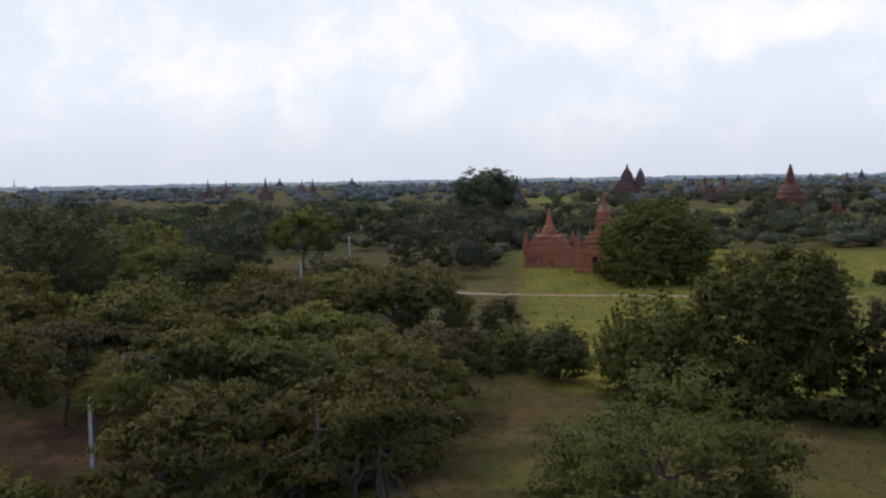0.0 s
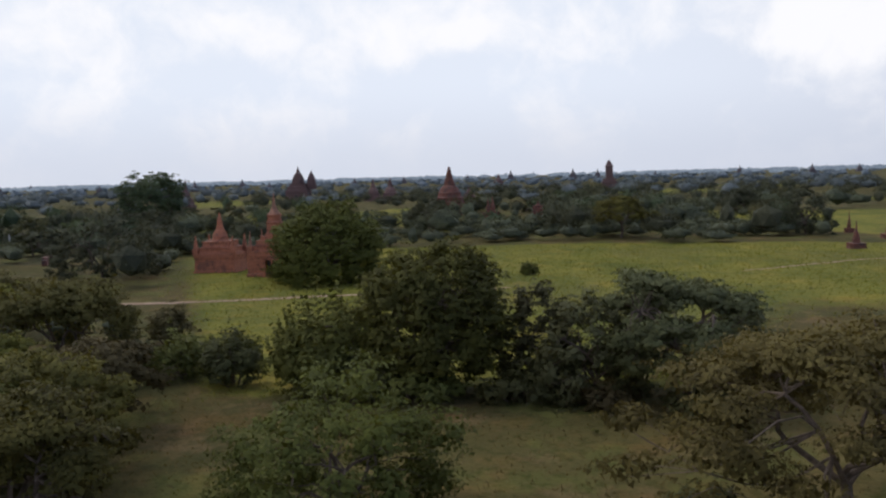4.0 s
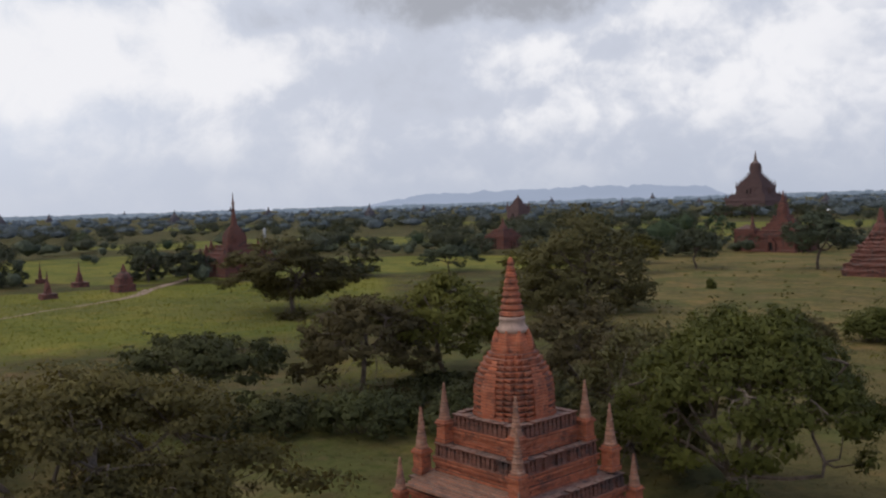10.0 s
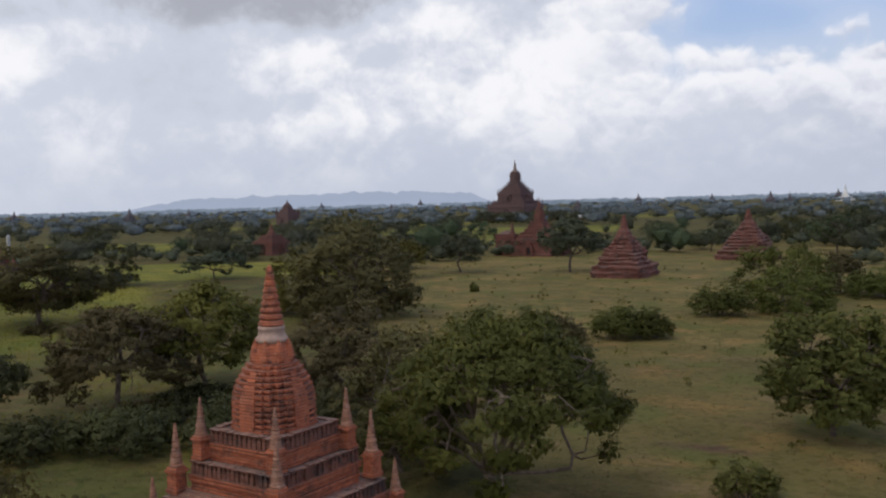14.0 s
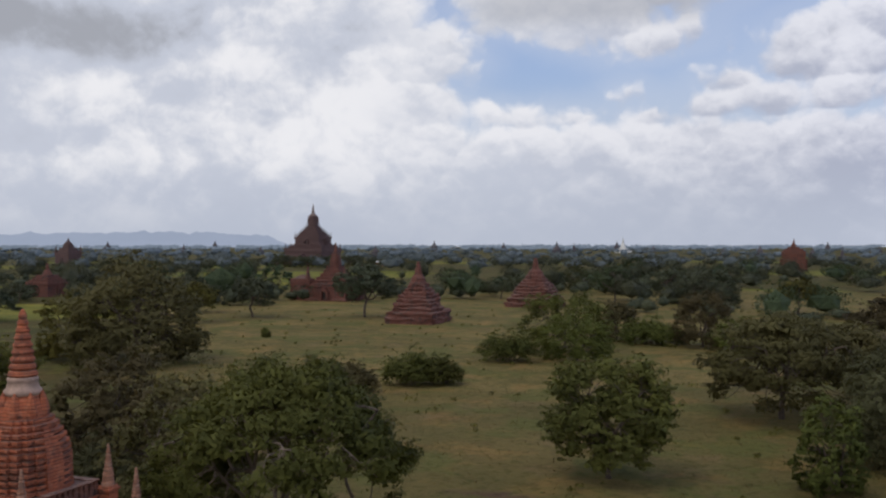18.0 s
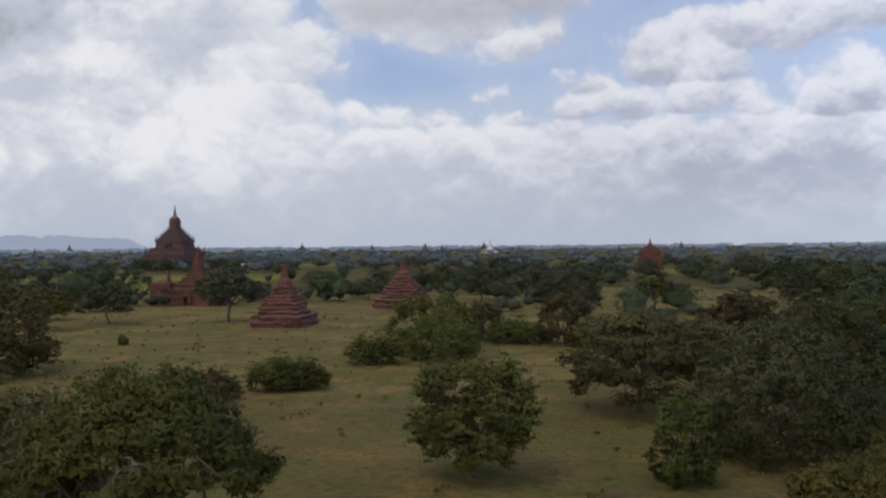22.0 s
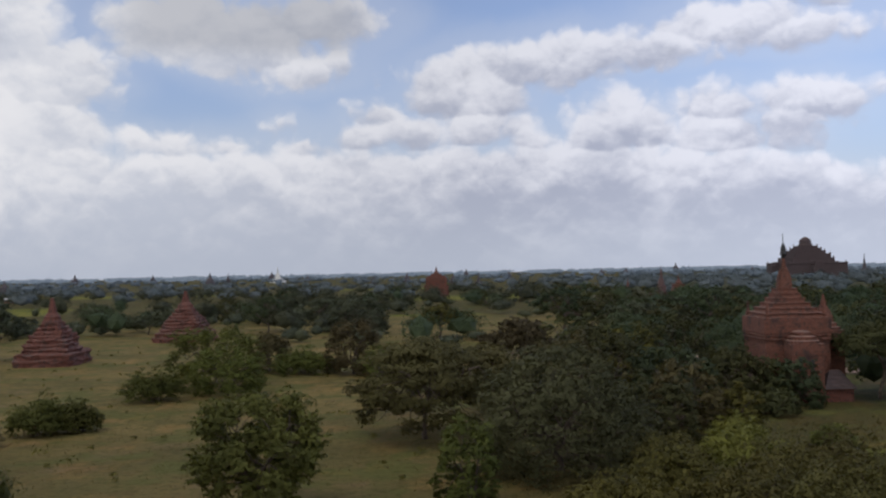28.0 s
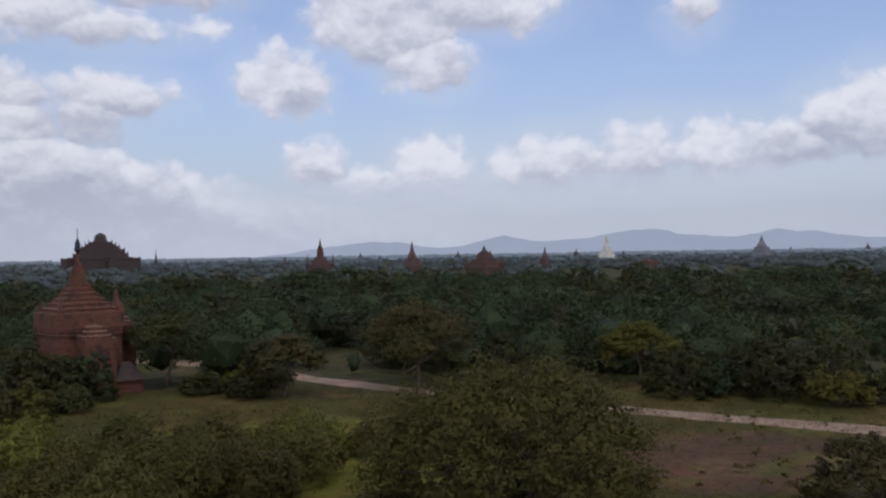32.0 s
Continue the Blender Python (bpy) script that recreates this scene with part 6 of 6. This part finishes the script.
tree("thorn_tree", 17.0, 74.4, 9.8, 15.0, "dome", "sage", 26000, 0.20, 54, "wide feathery grey green thorn tree", lobes=110)
tree("acacia_tree", 24.0, 130, 9.8, 12.8, "umbrella", "russet", 4500, 0.34, 55, "brownish acacia beyond the pasture")
for k, (hx, hy, hh, hw, lf) in enumerate(((-31.7, 102, 3.8, 6.0, "dark"), (-28.5, 103, 3.0, 4.5, "dark"), (-36.6, 95.5, 3.0, 5.2, "dusty"), (-19.4, 139, 8.3, 12.0, "dark"), (-25, 124, 4.0, 7.4, "dark"), (-16, 128, 5.5, 9.0, "dark"), (-13, 157, 5.6, 7.0, "dusty"), (-6.5, 152, 4.0, 10.0, "dark"), (0.9, 148.6, 7.6, 8.4, "dusty"), (6, 146, 4.2, 9.0, "dark"), (-143.4, 12, 2.0, 2.8, "dark"), (-72, 146, 1.5, 1.4, "dark"))):
    tree("pasture_bush", hx, hy, hh * 1.2, hw * 1.22, "bush" if hh < 5 else "dome", "leafy" if lf == "dark" else lf, 3800 if hw < 3 else 9000, 0.22, 60 + k, "dense dark bush on dry grass" if lf == "dark" else "grey green bush on dry grass", "bush", "bushes on the pasture")
for k, (hx, hy, hh, hw) in enumerate(((17, 57, 4.6, 9.0), (24, 56, 5.2, 9.5), (30.5, 53, 6.4, 10.0), (36, 51, 5.6, 9.0), (22, 63, 4.8, 8.0), (29, 60, 5.6, 8.0), (26, 50, 5.4, 9.0), (35, 57, 4.8, 8.0), (42, 54, 5.0, 9), (47, 58, 4.4, 8), (41, 62, 4.4, 8), (50, 64, 3.6, 8), (36, 66, 4.6, 8), (44, 68, 3.4, 7), (30, 70, 4.8, 9), (52, 55, 3.6, 7), (24, 69, 4.4, 8))):
    tree("scrub_bush", hx, hy, hh, hw, "bush", "olive" if k in (0, 4, 9, 14) else "yellow", 5000, 0.20, 80 + k, "tangled yellowish thorn scrub", "bush", "thorn scrub by the meadow")
tree("acacia_tree", 40.1, 32.9, 9.8, 18.5, "dome", "yellow", 36000, 0.19, 90, "broad yellow green thorn tree at the meadow edge", lobes=130)
tree("thorn_tree", 60, 19.5, 4.8, 9.0, "dome", "dusty", 5000, 0.22, 91, "low grey green thorn tree")
tree("acacia_tree", 62.8, 104.6, 9.8, 12.8, "umbrella", "dark", 7000, 0.24, 92, "acacia with forked pale trunk by the hut", bark=BARK_PALE, fork=3.4, deep=0.18, bow=0.22)
tree("acacia_tree", 66, 85.5, 7.8, 9.6, "umbrella", "dusty", 5500, 0.26, 93, "acacia leaning over the road", fork=2.0)
tree("acacia_tree", 78.6, 76.4, 11.4, 15.0, "umbrella", "dusty", 11000, 0.24, 94, "tall grey green acacia standing by the road", fork=3.0)
tree("acacia_tree", 98, 58, 8.2, 11.0, "umbrella", "olive", 5000, 0.28, 95, "acacia across the road")
for k, (hx, hy, hh, hw, lf) in enumerate(((44.5, 122, 10.4, 12.0, "dark"), (36, 118, 9.0, 11.0, "olive"), (44.3, 108, 3.4, 9.0, "olive"), (46, 97, 3.0, 7.0, "dark"), (47, 101, 4.2, 6.0, "dark"), (61, 95, 2.8, 6.0, "dark"), (63.5, 88.5, 3.6, 7, "dark"), (66, 94, 3.8, 7, "olive"), (94, 50, 5.6, 9, "dark"), (101, 44, 6.2, 10, "dark"), (106, 38, 6.4, 10, "dark"), (96, 34, 4.4, 8, "olive"), (70, 93, 3.2, 7.0, "dark"), (98, 40, 5.4, 9.0, "dark"), (97, 48, 4.6, 8.0, "wood"), (102, 30, 5.0, 9.0, "dark"), (104, 66, 6.0, 9.0, "wood"), (36, 84, 2.6, 6.0, "olive"), (42, 78, 2.4, 5.0, "green"))):
    tree("roadside_bush", hx, hy, hh, hw, "dome" if hh > 5 else "bush", lf, 3200, 0.28, 100 + k, "dense bush beside the road" if hx > 50 else "dense bush near the brick temple", "bush", "bushes near the road")
for k, (hx, hy, hh, hw, lf) in enumerate(((44, 103, 6.6, 9, "dark"), (49.0, 104.5, 5.4, 7, "dark"), (47.5, 111.5, 6.4, 7, "dark"), (51.2, 102.0, 5.2, 6.5, "wood"), (36, 100, 8.0, 11, "wood"), (30, 108, 9.0, 12, "dark"), (24, 101, 8.6, 11, "dusty"), (33, 90, 6.5, 9, "dusty"), (39, 92, 4.0, 7, "olive"), (28, 84, 6.0, 9, "dark"))):
    tree("thicket_tree", hx, hy, hh, hw, "dome", lf, 4200, 0.30, 230 + k, "leafy tree in the thicket by the temple", "tree", "thicket by the temple")
for k, (hx, hy, hh, hw, lf) in enumerate(((-66, -9, 3.2, 7, "dark"), (-64, -3, 3.0, 7, "green"), (-63.6, 4, 2.6, 7, "dark"), (-65, -6, 3.0, 6, "dark"), (-61.5, 10, 2.2, 5, "dusty"), (-59, 16, 2.2, 7, "dark"), (-66, 22, 4.2, 8, "dark"), (-65, 29, 3.8, 8, "dark"), (-76, -28, 3.6, 7, "dark"), (-80, -20, 3.2, 6, "green"))):
    tree("hedge_bush", hx, hy, hh, hw, "bush", lf, 3600, 0.24, 250 + k, "low dense bush along the field edge", "bush", "field edge bushes")
# trees along the field's far edge
for k, (hx, hy, hh, hw, kd, lf) in enumerate(((-214.6, 83.5, 10.7, 13.7, "dome", "dark"), (-318, 103, 9.4, 14.5, "umbrella", "dark"), (-215.6, 40.6, 11.1, 17, "umbrella", "olive"), (-244, 29, 8, 12.2, "dome", "dark"), (-197.8, 111.2, 7.8, 9.6, "dome", "dark"), (-182.7, 113, 7.5, 14, "umbrella", "dark"), (-143.5, 158, 6.6, 16.5, "umbrella", "dark"), (-94, 184, 9.5, 10.9, "umbrella", "dark"), (-98.6, 168, 8.9, 10.8, "umbrella", "olive"), (-70.1, 190.5, 12.8, 14.6, "umbrella", "dark"), (3.7, 244, 9.2, 18, "dome", "dark"), (22.7, 224, 8.4, 14, "umbrella", "olive"), (-109, -88, 10.3, 18, "dome", "olive"), (-136, -92, 8.9, 14.5, "dome", "dark"), (-145.4, -81.6, 12.2, 13.4, "umbrella", "olive"), (-155.7, -59.7, 10, 20, "dome", "dark"))):
    tree("field_tree", hx, hy, hh, hw, kd, "plain" if lf == "dark" else lf, 2800, 0.5, 120 + k, "dark tree at the edge of the field" if lf == "dark" else "olive tree at the edge of the field", "tree", "trees round the field")


# ---- woods: copies of a few trees, then joined clumps out to the horizon ----
WOOD = []
for k, (kd, lf, hh, hw) in enumerate((("umbrella", "plain", 9, 12.5), ("dome", "dark", 8.5, 12), ("umbrella", "plain", 7.5, 12.5), ("dome", "plain", 7, 10), ("dome", "wood", 6, 9), ("umbrella", "wood", 10, 14))):
    WOOD.append(tree("woodland_tree", -1000 - 40 * k, -900, hh, hw, kd, lf, 800, 0.66, 150 + k, "spreading %s tree in open woodland" % {"plain": "olive green", "dark": "dark green", "wood": "green"}[lf], "tree", "woodland trees", lobes=20))


KEEP = [(o.matrix_basis.translation.x, o.matrix_basis.translation.y) for o in scene.objects if o.parent is None and o.get("category") in ("temple", "stupa", "hut", "shed", "tower", "pillar")]


def clear_of_buildings(x, y, room):
    """Leaves room round the buildings and in front of them."""
    d = math.hypot(x, y)
    for bx, by in KEEP:
        bd = math.hypot(bx, by)
        if abs(bd - d) > 60 and d > bd:
            continue
        if math.hypot(bx - x, by - y) < room:
            return False
        if bd > d > bd - 55 and bd < 450 and abs(x * by - y * bx) / bd < 5:
            return False
    return True


wrng = random.Random(21)
placed = 0
for _ in range(9000):
    if placed >= 290:
        break
    a, d = radians(wrng.uniform(-142, 78)), math.sqrt(wrng.uniform(95 ** 2, 460 ** 2))
    x, y = d * math.sin(a), d * math.cos(a)
    if wrng.random() > wooded(x, y) or not clear_of_buildings(x, y, 11):
        continue
    src = WOOD[wrng.choice((0, 0, 1, 1, 2, 2, 3, 3, 4, 5) if a < 0.2 else (1, 1, 2, 2, 4, 5))]
    q = wrng.uniform(0.7, 1.12)
    c = copy_thing(src, pose(x, y, -0.1, 0, 0, wrng.uniform(0, 360)))
    c.scale = (q * wrng.uniform(0.9, 1.1), q * wrng.uniform(0.9, 1.1), q * wrng.uniform(0.85, 1.1))
    placed += 1


# taller crowns that stand out of the wood beyond the road
tall = 0
for _ in range(900):
    if tall >= 70:
        break
    a, d = radians(wrng.uniform(13, 78)), math.sqrt(wrng.uniform(122 ** 2, 340 ** 2))
    x, y = d * math.sin(a), d * math.cos(a)
    if not clear_of_buildings(x, y, 12):
        continue
    q = wrng.uniform(1.05, 1.45)
    c = copy_thing(WOOD[wrng.choice((1, 1, 2, 4, 5))], pose(x, y, -0.1, 0, 0, wrng.uniform(0, 360)))
    c.scale = (q, q * wrng.uniform(0.9, 1.1), q * wrng.uniform(0.85, 1.0))
    tall += 1


# trees before the great temple
for k in range(16):
    a, d = radians(-25.9 + 5.2 * (k + wrng.random()) / 16), wrng.uniform(600, 668)
    c = copy_thing(WOOD[(1, 2, 0, 1)[k % 4]], pose(d * math.sin(a), d * math.cos(a), -0.1, 0, 0, wrng.uniform(0, 360)))
    q = wrng.uniform(0.8, 1.1)
    c.scale = (q * 1.2, q * 1.2, q)


def woods(name, d0, d1, count, w, h, cards, size, leaf, seed, label, jitter=0.35, lobes=1, mat=None, kind="stuff", a0=-143, a1=80, level=2):
    """Joined crowns of far trees or scrub between two distances."""
    r = random.Random(seed)
    rng = np.random.default_rng(seed)
    out = []
    tries = made = 0
    while made < count and tries < count * 8:
        tries += 1
        a, d = radians(r.uniform(a0, a1)), math.sqrt(r.uniform(d0 ** 2, d1 ** 2))
        x, y = d * math.sin(a), d * math.cos(a)
        if r.random() > wooded(x, y) or (d < 900 and not clear_of_buildings(x, y, 9)):
            continue
        made += 1
        ww, hh = w * r.uniform(1 - jitter, 1 + jitter), h * r.uniform(1 - jitter, 1 + jitter)
        # a knobbly leafy mass over a shaded trunk space, fringed with loose sprays
        low = 0.42 if lobes > 1 else 0.36
        out.append(crown_mass(rng, (x, y, hh * low), (ww * 0.52, ww * 0.52, hh * (1.02 - low)), max(5, lobes + r.randrange(4)), level, int(cards * (ww / w) ** 2), size))
    co = np.concatenate(out)
    co[:, :3, 2] = np.maximum(co[:, :3, 2], 0.0)
    tagged(foliage(name, faced(co), mat or LEAF[leaf]), label, "woods", kind=kind)


woods("scrub", 95, 330, 420, 6.0, 3.2, 130, 0.36, "plain", 5, "green scrub between woodland trees", a1=14)
woods("scrub", 95, 330, 170, 5.5, 2.8, 220, 0.30, "wood", 25, "green scrub between woodland trees", 0.5, a0=14)
woods("scrub", 150, 440, 560, 7.0, 4.2, 110, 0.48, "plain", 6, "dark scrub between woodland trees", a1=14, level=1)
woods("scrub", 112, 440, 170, 10.0, 7.6, 700, 0.42, "plain", 7, "olive crowns between woodland trees", lobes=12, a1=12, level=1)
woods("scrub", 112, 440, 210, 10.5, 8.0, 700, 0.42, "wood", 17, "dark crowns between woodland trees", lobes=12, level=1)
woods("scrub", 112, 330, 230, 12.0, 6.6, 1000, 0.40, "wood", 27, "dark rounded crowns along the dirt road", 0.5, 14, a0=12, level=1)
woods("scrub", 112, 330, 100, 9.0, 5.6, 800, 0.36, "wood", 28, "green rounded crowns along the dirt road", 0.5, 12, a0=12, level=1)
woods("savanna_trees", 235, 720, 210, 11.0, 7.0, 450, 0.5, "plain", 18, "dark rounded trees dotting the plain", lobes=10, a0=-107, a1=14, level=1)
woods("savanna_trees", 235, 720, 240, 10.5, 6.2, 450, 0.5, "plain", 19, "green rounded trees dotting the plain", lobes=10, a0=-107, a1=14, level=1)
woods("hedgerows", 206, 275, 120, 8.0, 3.2, 160, 0.45, "plain", 20, "dark hedge beyond the bright field", lobes=7, a0=-107, a1=-60)
woods("hedgerows", 235, 420, 50, 11.0, 6.6, 200, 0.55, "plain", 22, "dark trees beyond the bright field", lobes=9, a0=-107, a1=-50)
# far crowns use the leaf colours that carry painted haze
woods("far_woods", 430, 1000, 560, 15, 7.6, 170, 0.85, "far", 8, "hazy grey green distant woodland across the plain", lobes=9)
woods("far_woods", 600, 1300, 700, 16, 7.4, 90, 1.1, "far", 9, "hazy blue grey distant woodland across the plain", lobes=6, level=1)
woods("far_woods", 1000, 2400, 2200, 24, 8.5, 6, 2.6, "distant", 10, "hazy grey green distant woodland across the plain", lobes=4, level=1)
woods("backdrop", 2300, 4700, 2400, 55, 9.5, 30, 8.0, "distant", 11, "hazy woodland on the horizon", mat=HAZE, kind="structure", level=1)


# ---- weeds and small shrubs on the open ground ----
def weeds(name, a0, a1, d0, d1, count, leaf, seed, label):
    r, rng = random.Random(seed), np.random.default_rng(seed)
    out = []
    for _ in range(count):
        a, d = radians(r.uniform(a0, a1)), math.sqrt(r.uniform(d0 ** 2, d1 ** 2))
        s = r.uniform(0.2, 0.5) * (2.0 if r.random() < 0.12 else 1.0)
        out.append(leaf_cards(rng, (d * math.sin(a), d * math.cos(a), s * 0.3), (s, s, s * 0.8), 26, 0.16 + s * 0.12, 0.4, 0.3))
    co = np.concatenate(out)
    co[:, :3, 2] = np.maximum(co[:, :3, 2], -0.1)
    tagged(foliage(name, co, LEAF[leaf]), label, "weeds", kind="stuff")


weeds("weeds", -36, 10, 46, 230, 330, "olive", 41, "scattered low weeds on the pasture")
weeds("weeds", -108, -46, 44, 200, 45, "yellow", 42, "scattered low weeds on the field")
weeds("weeds", 26, 74, 48, 100, 200, "olive", 43, "scattered low weeds on the meadow")


# ---- grass and crop tufts ----
def tufts(name, a0, a1, d0, d1, count, h, mat, seed, label, want):
    rng = np.random.default_rng(seed)
    a = np.radians(rng.uniform(a0, a1, count * 3))
    d = np.sqrt(rng.uniform(d0 ** 2, d1 ** 2, count * 3))
    x, y = d * np.sin(a), d * np.cos(a)
    lush, dry, soil = zones(x, y)
    lump = rng.random(len(x))
    keep = (rng.random(len(x)) < {"lush": lush, "grass": np.clip(1 - lush - soil, 0.0, 1)}[want] * (0.35 + 0.65 * lump))
    x, y = x[keep][:count], y[keep][:count]
    z = relief(x, y)
    n = len(x)
    p = np.stack([x, y, z], 1)
    w = rng.uniform(0, 6.283, n)
    s = np.stack([np.cos(w), np.sin(w), 0 * w], 1) * (h * rng.uniform(0.10, 0.30, n))[:, None]
    top = np.stack([rng.normal(0, 0.9, n), rng.normal(0, 0.9, n), np.ones(n)], 1) * (h * rng.uniform(0.5, 1.2, n))[:, None]
    tagged(quads(name, np.stack([p - s * 0.6, p + s * 0.6, p + s + top, p - s + top * 0.9], 1), mat), label, "grass", kind="stuff")


tufts("field_crop", -108, -44, 68, 205, 36000, 0.26, CROP, 31, "bright yellow green field crop", "lush")
tufts("pasture_grass", -40, 40, 42, 130, 12000, 0.15, GRASS, 32, "short dry pasture grass", "grass")
tufts("pasture_grass", -140, -40, 38, 72, 9000, 0.15, GRASS, 33, "short olive meadow grass", "grass")
tufts("meadow_grass", 26, 75, 48, 105, 10000, 0.2, GRASS, 34, "rough meadow grass by the road", "grass")
